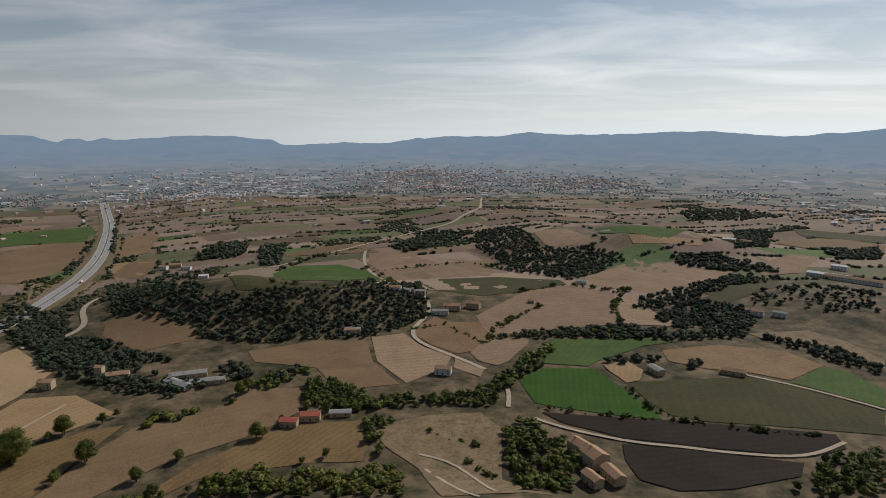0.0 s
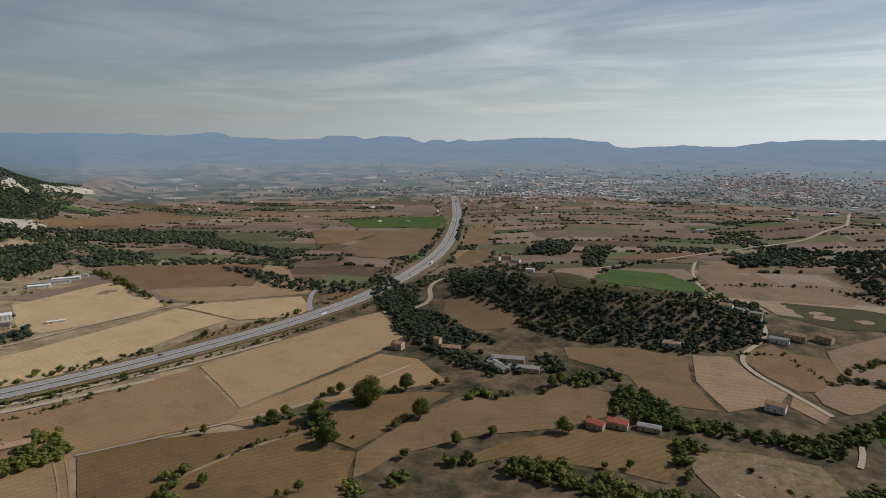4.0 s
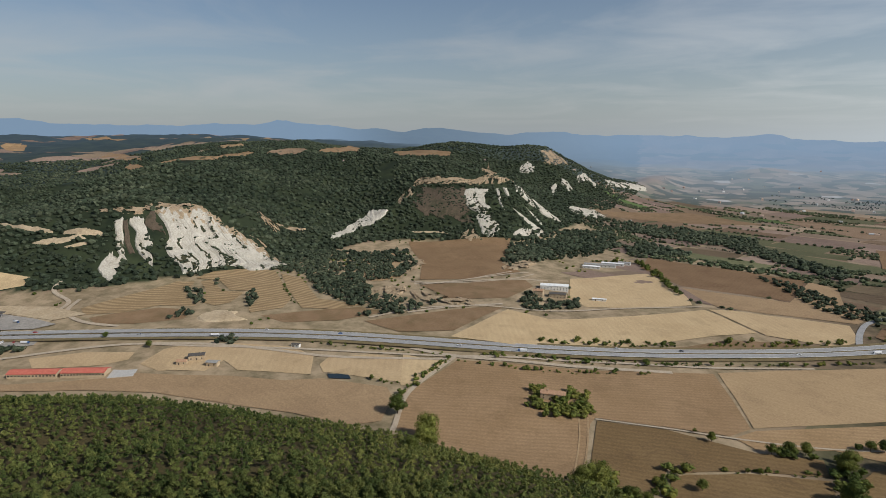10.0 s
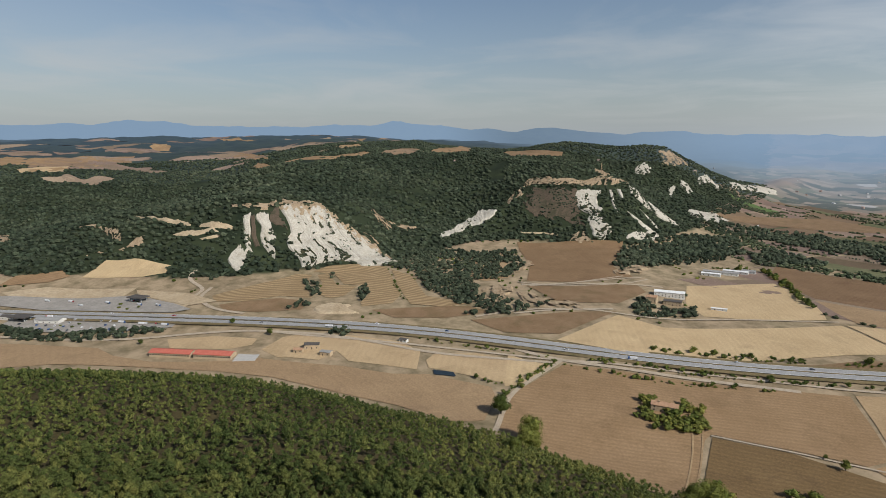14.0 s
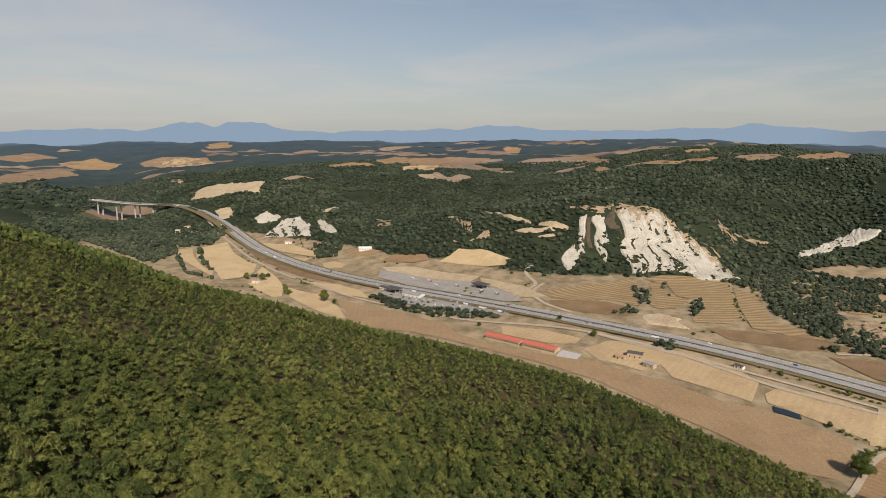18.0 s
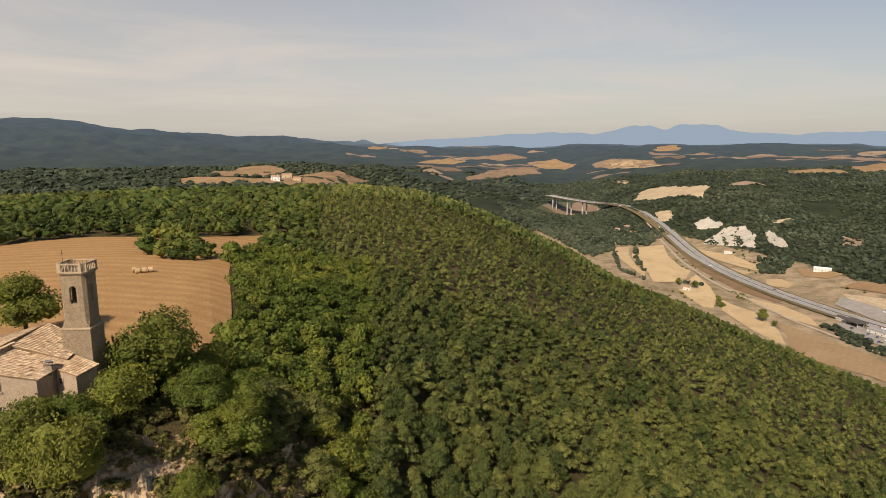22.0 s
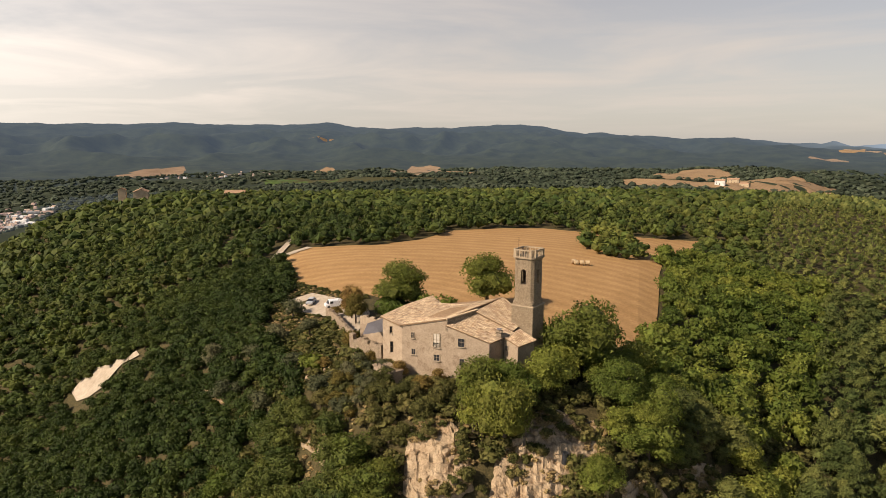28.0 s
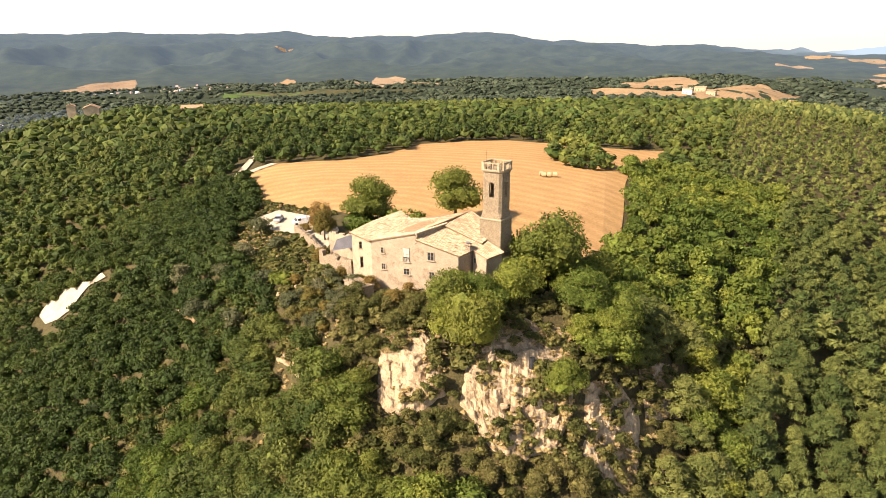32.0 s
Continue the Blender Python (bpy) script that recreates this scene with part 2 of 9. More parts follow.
M["contour"] = mat("terraced_stubble", (0.278, 0.190, 0.098), (0.412, 0.300, 0.167), 25, fine=14, lines=0.81, rings=(-930, -150), line_size=9, patch=0.5, patch_color=(0.194, 0.133, 0.069), patch_size=26)
M["scrub"] = mat("dry_scrub", (0.13, 0.10, 0.05), (0.28, 0.20, 0.12), 14, patch=0.7, patch_color=(0.055, 0.06, 0.025), patch_size=14)
M["bare"] = mat("bare_earth", (0.36, 0.27, 0.16), (0.50, 0.40, 0.27), 18, bump=0.6)
M["pale"] = mat("limestone_gravel", (0.42, 0.35, 0.26), (0.55, 0.47, 0.36), 3, bump=0.4)
M["track"] = mat("gravel_track", (0.34, 0.27, 0.19), (0.48, 0.40, 0.30), 5, bump=0.4)
M["asphalt"] = mat("worn_asphalt", (0.264, 0.260, 0.253), (0.356, 0.348, 0.335), 9, rough=0.85, bump=0.2)
M["yard"] = mat("worn_yard", (0.24, 0.22, 0.19), (0.36, 0.33, 0.29), 12, rough=0.9, bump=0.2, patch=0.5, patch_color=(0.18, 0.17, 0.155), patch_size=20)
M["verge"] = mat("roadside_verge", (0.12, 0.10, 0.045), (0.23, 0.17, 0.09), 8, patch=0.7, patch_color=(0.05, 0.06, 0.02), patch_size=16)
M["paint"] = mat("road_paint", (0.62, 0.62, 0.60), (0.78, 0.78, 0.76), 2, bump=0.0)
M["marl"] = mat("white_marl", (0.35, 0.315, 0.25), (0.56, 0.52, 0.44), 16, fine=8, bump=0.9, patch=0.35, patch_color=(0.30, 0.24, 0.16), patch_size=30)
M["ochre_rock"] = mat("ochre_rock", (0.24, 0.165, 0.095), (0.43, 0.335, 0.22), 8, fine=6, bump=1.0, patch=0.5, patch_color=(0.14, 0.10, 0.05), patch_size=14)
M["cliff"] = mat("sandstone_cliff", (0.241, 0.164, 0.094), (0.483, 0.369, 0.237), 1.3, fine=5, bump=1.0, patch=0.85, patch_color=(0.19, 0.105, 0.05), patch_size=2.6)
for key, dark_, light_ in (("pink", (0.19, 0.132, 0.100), (0.28, 0.202, 0.155)), ("fawn", (0.18, 0.132, 0.090), (0.25, 0.186, 0.130)), ("tan", (0.225, 0.165, 0.112), (0.315, 0.236, 0.166)), ("brown", (0.145, 0.095, 0.058), (0.21, 0.145, 0.09)),
                           ("olive", (0.085, 0.09, 0.042), (0.15, 0.145, 0.075)), ("green", (0.06, 0.10, 0.028), (0.11, 0.15, 0.05)), ("dun", (0.12, 0.088, 0.052), (0.18, 0.13, 0.08))):
    M["plot_" + key] = mat("plot_" + key, dark_, light_, 60, fine=20, bump=0.0, per="island", spread=0.22, lines=0.15, line_size=9, line_turn=25)
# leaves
# paler leaf tones stand in for haze over the plain
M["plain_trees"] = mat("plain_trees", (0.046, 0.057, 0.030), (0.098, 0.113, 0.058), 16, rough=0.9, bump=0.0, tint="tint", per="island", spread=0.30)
M["pine"] = mat("pine_needles", (0.044, 0.059, 0.015), (0.144, 0.158, 0.044), 1.6, leafy=0.2, rough=0.75, bump=0.0, tint="tint", per="island", spread=0.24)
M["oak"] = mat("oak_leaves", (0.040, 0.056, 0.010), (0.126, 0.144, 0.028), 1.6, leafy=0.26, rough=0.7, bump=0.0, tint="tint", per="island", spread=0.32)
M["bright_oak"] = mat("bright_oak_leaves", (0.066, 0.086, 0.014), (0.205, 0.222, 0.042), 1.6, leafy=0.3, rough=0.7, bump=0.0, tint="tint", per="island", spread=0.34)
# oak leaves in darker tones for the steep slope and plateau woods
M["dark_oak"] = mat("dark_oak_leaves", (0.034, 0.048, 0.010), (0.105, 0.122, 0.027), 1.6, leafy=0.2, rough=0.7, bump=0.0, tint="tint", per="island", spread=0.36)
M["shrub"] = mat("shrub_leaves", (0.047, 0.049, 0.012), (0.153, 0.135, 0.043), 1.5, leafy=0.2, rough=0.8, bump=0.0, tint="tint", per="island", spread=0.35)
M["valley_oak"] = mat("valley_leaves", (0.045, 0.060, 0.013), (0.142, 0.154, 0.032), 1.8, leafy=0.10, rough=0.75, bump=0.0, tint="tint", per="island", spread=0.35)
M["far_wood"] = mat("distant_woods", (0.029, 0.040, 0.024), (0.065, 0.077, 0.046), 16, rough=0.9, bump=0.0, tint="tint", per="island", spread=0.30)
# bluish emission paints haze onto the woods beyond the ridge
M["hazy_wood"] = mat("hazy_woods", (0.034, 0.044, 0.030), (0.070, 0.082, 0.056), 16, rough=0.9, bump=0.0, tint="tint", per="island", spread=0.25, haze_glow=0.06, haze_color=(0.42, 0.55, 0.70))
M["autumn"] = mat("turning_leaves", (0.105, 0.068, 0.018), (0.22, 0.15, 0.045), 1.5, leafy=0.2, rough=0.8, bump=0.0, tint="tint", per="island", spread=0.35)
M["sage"] = mat("grey_olive_leaves", (0.060, 0.064, 0.027), (0.136, 0.132, 0.064), 1.5, leafy=0.15, rough=0.8, bump=0.0, tint="tint", per="island", spread=0.30)
M["dry_tuft"] = mat("dry_grass", (0.20, 0.135, 0.055), (0.36, 0.26, 0.12), 1.5, bump=0.0, per="island", spread=0.3)
M["earth"] = mat("bare_brown_earth", (0.060, 0.046, 0.032), (0.125, 0.095, 0.066), 9, fine=6, bump=0.8, patch=0.9, patch_color=(0.034, 0.042, 0.019), patch_size=22)
M["bark"] = mat("bark", (0.05, 0.038, 0.028), (0.13, 0.10, 0.075), 0.3, bump=0.6)


def plain_land():
    """The plain and hills of the distance: a patchwork of fields and woods."""
    m = mat("patchwork_land", (0.13, 0.10, 0.062), (0.21, 0.16, 0.105), 90, bump=0.0)
    n, l = m.node_tree.nodes, m.node_tree.links
    b = n["Principled BSDF"]
    old = b.inputs["Base Color"].links[0].from_socket
    geo = n.new("ShaderNodeNewGeometry")
    vo = n.new("ShaderNodeTexVoronoi")
    vo.inputs["Scale"].default_value = 1 / 130
    nz = n.new("ShaderNodeTexNoise")
    nz.inputs["Scale"].default_value, nz.inputs["Detail"].default_value = 1 / 200, 3
    l.new(geo.outputs["Position"], nz.inputs["Vector"])
    ad = n.new("ShaderNodeMix")
    ad.data_type, ad.blend_type = "RGBA", "LINEAR_LIGHT"
    ad.inputs["Factor"].default_value = 40.0
    l.new(geo.outputs["Position"], vo.inputs["Vector"])
    sp = n.new("ShaderNodeSeparateColor")
    l.new(vo.outputs["Color"], sp.inputs[0])
    rm = n.new("ShaderNodeValToRGB")
    rm.color_ramp.interpolation = "CONSTANT"
    e = rm.color_ramp.elements
    e[0].position, e[0].color = 0.0, (0.24, 0.165, 0.11, 1)
    e[1].position, e[1].color = 0.25, (0.31, 0.22, 0.15, 1)
    for p, c in ((0.46, (0.11, 0.115, 0.055, 1)), (0.55, (0.34, 0.255, 0.18, 1)), (0.70, (0.20, 0.165, 0.10, 1)), (0.84, (0.065, 0.08, 0.036, 1)), (0.92, (0.22, 0.17, 0.12, 1))):
        q = e.new(p)
        q.color = c
    l.new(sp.outputs[0], rm.inputs[0])
    at = n.new("ShaderNodeAttribute")
    at.attribute_name = "wood"
    wn_ = n.new("ShaderNodeTexNoise")
    wn_.inputs["Scale"].default_value, wn_.inputs["Detail"].default_value, wn_.inputs["Roughness"].default_value = 1 / 60, 6, 0.65
    l.new(geo.outputs["Position"], wn_.inputs["Vector"])
    m1 = n.new("ShaderNodeMix")
    m1.data_type = "RGBA"
    m1.inputs["Factor"].default_value = 0.72
    l.new(old, m1.inputs["A"])
    l.new(rm.outputs[0], m1.inputs["B"])
    wc = n.new("ShaderNodeValToRGB")
    wc.color_ramp.elements[0].position, wc.color_ramp.elements[0].color = 0.35, (0.015, 0.022, 0.012, 1)
    wc.color_ramp.elements[1].position, wc.color_ramp.elements[1].color = 0.70, (0.045, 0.056, 0.026, 1)
    l.new(wn_.outputs["Fac"], wc.inputs[0])
    ma = n.new("ShaderNodeMath")
    ma.operation = "ADD"
    l.new(at.outputs["Fac"], ma.inputs[0])
    l.new(wn_.outputs["Fac"], ma.inputs[1])
    mr = n.new("ShaderNodeMapRange")
    mr.inputs["From Min"].default_value, mr.inputs["From Max"].default_value = 0.98, 1.04
    l.new(ma.outputs[0], mr.inputs["Value"])
    m2 = n.new("ShaderNodeMix")
    m2.data_type = "RGBA"
    l.new(mr.outputs["Result"], m2.inputs["Factor"])
    l.new(m1.outputs["Result"], m2.inputs["A"])
    l.new(wc.outputs[0], m2.inputs["B"])
    ro = n.new("ShaderNodeAttribute")           # rough pasture and scrub near the hill foot
    ro.attribute_name = "rough"
    rn = n.new("ShaderNodeTexNoise")
    rn.inputs["Scale"].default_value, rn.inputs["Detail"].default_value, rn.inputs["Roughness"].default_value = 1 / 22, 7, 0.68
    l.new(geo.outputs["Position"], rn.inputs["Vector"])
    rc = n.new("ShaderNodeValToRGB")
    rc.color_ramp.elements[0].position, rc.color_ramp.elements[0].color = 0.36, (0.030, 0.032, 0.015, 1)
    rc.color_ramp.elements[1].position, rc.color_ramp.elements[1].color = 0.68, (0.21, 0.15, 0.09, 1)
    rc.color_ramp.elements.new(0.50).color = (0.095, 0.075, 0.042, 1)
    l.new(rn.outputs["Fac"], rc.inputs[0])
    m3 = n.new("ShaderNodeMix")
    m3.data_type = "RGBA"
    l.new(ro.outputs["Fac"], m3.inputs["Factor"])
    l.new(m2.outputs["Result"], m3.inputs["A"])
    l.new(rc.outputs[0], m3.inputs["B"])
    va_ = n.new("ShaderNodeAttribute")           # pale dry ground of the valley floor
    va_.attribute_name = "valley"
    vc_ = n.new("ShaderNodeValToRGB")
    vc_.color_ramp.elements[0].position, vc_.color_ramp.elements[0].color = 0.34, (0.15, 0.12, 0.065, 1)
    vc_.color_ramp.elements[1].position, vc_.color_ramp.elements[1].color = 0.62, (0.39, 0.30, 0.19, 1)
    l.new(rn.outputs["Fac"], vc_.inputs[0])
    m4 = n.new("ShaderNodeMix")
    m4.data_type = "RGBA"
    l.new(va_.outputs["Fac"], m4.inputs["Factor"])
    l.new(m3.outputs["Result"], m4.inputs["A"])
    l.new(vc_.outputs[0], m4.inputs["B"])
    l.new(m4.outputs["Result"], b.inputs["Base Color"])
    return m


M["land"] = plain_land()


def haze_land(name, tint, tint_south, tint_ridge):
    """The far distance, its haze painted on as emission that grows with distance."""
    m = plain_land()
    m.name = name
    n, l = m.node_tree.nodes, m.node_tree.links
    b, out = n["Principled BSDF"], n["Material Output"]
    geo = n.new("ShaderNodeNewGeometry")
    old = b.inputs["Base Color"].links[0].from_socket
    vo = n.new("ShaderNodeTexVoronoi")          # small plots, copses and houses
    vo.inputs["Scale"].default_value = 1 / 55
    l.new(geo.outputs["Position"], vo.inputs["Vector"])
    sp = n.new("ShaderNodeSeparateColor")
    l.new(vo.outputs["Color"], sp.inputs[0])
    rm = n.new("ShaderNodeValToRGB")
    rm.color_ramp.interpolation = "CONSTANT"
    e = rm.color_ramp.elements
    e[0].position, e[0].color = 0.0, (0.03, 0.04, 0.018, 1)
    e[1].position, e[1].color = 0.34, (0.19, 0.15, 0.10, 1)
    for p, c in ((0.62, (0.10, 0.105, 0.055, 1)), (0.82, (0.28, 0.22, 0.16, 1)), (0.988, (0.46, 0.43, 0.40, 1))):
        e.new(p).color = c
    l.new(sp.outputs[1], rm.inputs[0])
    plain = n.new("ShaderNodeAttribute")
    plain.attribute_name = "plots"
    mc = n.new("ShaderNodeMix")
    mc.data_type = "RGBA"
    l.new(plain.outputs["Fac"], mc.inputs["Factor"])
    l.new(old, mc.inputs["A"])
    l.new(rm.outputs[0], mc.inputs["B"])
    l.new(mc.outputs["Result"], b.inputs["Base Color"])
    # blue emission mixed over the land colours as haze
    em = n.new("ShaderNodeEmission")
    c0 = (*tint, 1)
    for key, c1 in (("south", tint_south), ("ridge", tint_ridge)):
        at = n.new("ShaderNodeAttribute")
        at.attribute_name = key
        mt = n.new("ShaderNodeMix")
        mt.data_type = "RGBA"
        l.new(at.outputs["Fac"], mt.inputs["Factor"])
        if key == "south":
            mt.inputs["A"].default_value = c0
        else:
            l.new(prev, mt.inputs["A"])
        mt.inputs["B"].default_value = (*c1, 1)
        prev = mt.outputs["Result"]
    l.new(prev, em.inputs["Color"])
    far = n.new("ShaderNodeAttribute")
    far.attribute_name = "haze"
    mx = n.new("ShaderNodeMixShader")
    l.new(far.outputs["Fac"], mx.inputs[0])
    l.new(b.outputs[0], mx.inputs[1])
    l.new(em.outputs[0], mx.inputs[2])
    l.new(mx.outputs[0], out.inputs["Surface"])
    return m


# ---- the lie of the land: sections through it, by bearing; each knot is (distance, height) ----
SECTIONS = {}


def section(bearing, *knots):
    if len(knots) == 10:         # no second crest: even steps instead
        (d0, z0), (d1, z1) = knots[8:]
        knots = knots[:9] + tuple((d0 + (d1 - d0) * q, z0 + (z1 - z0) * q) for q in (1 / 3, 2 / 3)) + knots[9:]
    SECTIONS[bearing] = knots


# knots: under the camera, near slope, near bench, crest, foot, foot of the far side, scar top, rim, dip behind it, second crest, behind that, end of plain
section(-60, (0, -62), (60, -80), (150, -118), (220, -140), (320, -165), (900, -167), (1150, -167), (1600, -167), (2400, -167), (4050, -84))
section(0, (0, -62), (60, -80), (150, -112), (230, -136), (320, -165), (900, -167), (1150, -167), (1600, -167), (2400, -167), (4050, -84))
section(40, (0, -62), (60, -78), (150, -105), (240, -130), (330, -165), (900, -167), (1150, -167), (1600, -167), (2400, -167), (4050, -84))
section(56, (0, -62), (60, -76), (150, -98), (245, -124), (335, -165), (1250, -167), (1450, -167), (1800, -166), (2400, -166), (4050, -84))
section(61.5, (0, -62), (60, -75), (150, -95), (250, -120), (338, -165), (1200, -165), (1450, -160), (1700, -150), (1800, -148), (2000, -112), (2400, -150), (4050, -84))
section(63.7, (0, -62), (60, -74), (156, -93), (250, -119), (339, -165), (1190, -164), (1420, -152), (1700, -140), (1800, -138), (2000, -88), (2400, -140), (4050, -82))
section(65.5, (0, -62), (60, -74), (160, -92), (250, -118), (340, -165), (1180, -163), (1400, -140), (1650, -128), (1780, -125), (2030, -52), (2400, -120), (4050, -80))
section(67.2, (0, -62), (60, -74), (160, -91), (252, -118), (344, -165), (1150, -160), (1280, -140), (1500, -124), (1720, -120), (2040, -8), (2400, -90), (4000, -100))
section(69.3, (0, -62), (60, -73), (165, -90), (255, -118), (350, -165), (1120, -155), (1250, -115), (1420, -100), (1680, -115), (2050, 27), (2400, -50), (4000, -110))
section(71.4, (0, -62), (60, -73), (169, -89), (259, -118), (354, -165), (1100, -151), (1225, -64), (1390, -62), (1680, -105), (2060, 12), (2400, -40), (4000, -100))
section(73.6, (0, -62), (60, -73), (172, -88), (264, -118), (359, -165), (1095, -150), (1228, -52), (1410, -32), (1690, -86), (2060, 17), (2400, -40), (3900, -80))
section(76.4, (0, -61), (60, -72), (175, -87), (270, -118), (365, -165), (1090, -152), (1235, -54), (1430, -20), (1700, -66), (2070, 30), (2400, -30), (3800, -60))
section(78.6, (0, -61), (60, -72), (178, -86), (275, -118), (373, -165), (1095, -152), (1240, -56), (1460, -20), (1720, -50), (2080, 16), (2450, -20), (3700, -40))
section(80.5, (0, -61), (60, -72), (180, -86), (280, -118), (380, -165), (1100, -152), (1250, -62), (1500, -20), (1750, -32), (2100, -14), (2500, -25), (3600, -12))
section(85, (0, -61), (60, -71), (185, -86), (290, -119), (395, -165), (1050, -150), (1300, -98), (1680, -10), (1950, -14), (2300, -6), (2600, -20), (3500, 2))
section(88.4, (0, -61), (60, -71), (190, -86), (300, -120), (405, -165), (1000, -146), (1250, -110), (1680, -8), (1950, -6), (2300, 2), (2600, -8), (3500, 14))
section(93.5, (0, -60), (60, -70), (195, -86), (320, -121), (420, -165), (900, -148), (1080, -110), (1650, -13), (1950, 0), (2400, 22), (2700, 10), (3500, 26))
section(98, (0, -60), (60, -69), (198, -85), (340, -119), (445, -166), (880, -146), (1010, -76), (1560, -20), (1950, -8), (2500, 30), (2800, 20), (3500, 38))
section(103.5, (0, -60), (60, -67), (195, -82), (360, -117), (475, -166), (880, -148), (1000, -65), (1400, -36), (1750, -48), (2400, -4), (2900, 25), (3500, 42))
section(107, (0, -60), (60, -66), (185, -78), (370, -113), (500, -166), (880, -144), (1000, -76), (1330, -48), (1700, -105), (2300, -35), (2800, 20), (3500, 42))
section(112, (0, -60), (60, -64), (170, -71), (380, -109), (530, -166), (850, -151), (1000, -105), (1250, -80), (1650, -135), (2250, -50), (2700, -10), (3500, 40))
section(119.4, (0, -60), (60, -60), (150, -60), (395, -101), (575, -165), (900, -156), (1080, -122), (1200, -112), (1550, -145), (2150, -52), (2600, -25), (3550, 36))
section(124.5, (0, -60), (60, -57), (135, -52), (400, -94), (605, -165), (900, -158), (1060, -136), (1150, -135), (1400, -145), (1950, -60), (2400, -38), (3600, 34))
section(131, (0, -59), (60, -54), (125, -45), (400, -81), (650, -165), (1100, -157), (1350, -112), (1600, -80), (1800, -66), (2200, -52), (2700, -20), (3600, 32))
section(138, (0, -58), (60, -50), (122, -40), (410, -64), (700, -164), (1350, -152), (1500, -106), (1700, -92), (2300, -60), (3600, 38))
section(142.5, (0, -57), (60, -48), (121, -37), (420, -55), (760, -163), (1400, -147), (1600, -120), (1900, -105), (2450, -68), (3600, 36))
section(147, (0, -56), (60, -45), (120, -34), (440, -39), (850, -160), (1500, -142), (1800, -132), (2200, -116), (2700, -75), (3600, 32))
section(156, (0, -54), (60, -41), (120, -27), (450, -10), (950, -150), (1500, -130), (1900, -110), (2300, -80), (2900, -50), (3600, 30))
section(161, (0, -52), (60, -38), (118, -23), (450, 1), (950, -115), (1300, -95), (1750, -75), (2250, -60), (2900, -35), (3600, 25))
section(168, (0, -51), (58, -32), (112, -17), (450, 4), (850, -50), (1150, -26), (1500, -22), (1950, -40), (2500, -48), (3200, 18))
section(174, (0, -50), (56, -28), (98, -10), (455, 0), (750, -30), (950, -21), (1400, -17), (1850, -38), (2450, -55), (3200, 10))
section(180, (0, -50), (54, -26), (86, -4), (460, 0), (750, -30), (950, -22), (1400, -20), (1850, -40), (2400, -57), (3200, 22))
section(188, (0, -50), (54, -25), (83, -2.5), (460, 0), (750, -30), (950, -24), (1400, -24), (1850, -42), (2400, -58), (3200, 30))
section(198, (0, -50), (54, -25), (82, -2.5), (460, 0), (750, -30), (950, -26), (1400, -28), (1850, -45), (2400, -58), (3200, 38))
section(205, (0, -50), (54, -26), (88, -3), (460, 0), (750, -30), (950, -30), (1400, -32), (1850, -48), (2400, -60), (3200, 40))
section(211, (0, -50), (56, -29), (108, -6), (460, 0), (750, -30), (950, -35), (1400, -40), (1850, -52), (2400, -62), (3200, 40))
section(217, (0, -51), (60, -34), (140, -14), (470, 1), (750, -36), (950, -45), (1400, -52), (1850, -60), (2400, -64), (3200, 38))
section(223, (0, -52), (65, -40), (165, -23), (480, 2), (780, -50), (1000, -62), (1450, -68), (1900, -68), (2400, -66), (3200, 36))
section(228, (0, -53), (70, -45), (185, -34), (460, -3), (850, -75), (1150, -82), (1600, -80), (2000, -75), (2450, -68), (3200, 32))
section(232, (0, -54), (70, -50), (200, -45), (420, -13), (900, -110), (1300, -100), (1700, -92), (2050, -80), (2500, -70), (3200, 28))
section(241, (0, -56), (70, -58), (200, -65), (350, -62), (800, -150), (1300, -140), (1700, -130), (2100, -110), (2600, -90), (3300, 10))
section(262, (0, -60), (60, -74), (170, -95), (250, -112), (500, -160), (1000, -165), (1400, -160), (1800, -155), (2500, -150), (4000, -120))

# the far ridges: (bearing, height angle in degrees)
RIDGE_A = [(-60, 0.1), (-45, 0.3), (-35.4, 0.15), (-31.8, -0.06), (-29.9, -0.28), (-26.7, -0.19), (-22.8, 0.14), (-17.4, -0.14), (-13, -0.23), (-8, -0.03), (-3.9, -0.43), (-0.8, -0.33), (2.3, -0.58), (4.9, -0.98), (7.4, -1.07),
           (9, -0.9), (13, -1.14), (14.4, -1.09), (14.8, -0.95), (15.3, -0.65), (18.8, -0.27), (22.8, -0.32), (27.6, -0.6), (28.4, -0.4), (29, -0.48), (29.7, -0.64), (30.2, -0.4), (31.1, -0.4), (31.7, -0.66), (32.8, -0.42), (33.2, -0.18),
           (36, -0.1), (37.4, -0.3), (37.8, -0.09), (40.4, -0.04), (41.4, -0.25), (44.5, -0.35), (48.8, -0.22), (49.4, 0.06), (50.4, 0.16), (53.7, -0.04), (55.7, 0.01), (56.7, 0.15), (57.7, 0.05), (61.1, 0.2), (63.4, 0.1), (66.6, 0.35), (70.5, 0.31), (72.4, 0.22), (75.4, 0.38)]
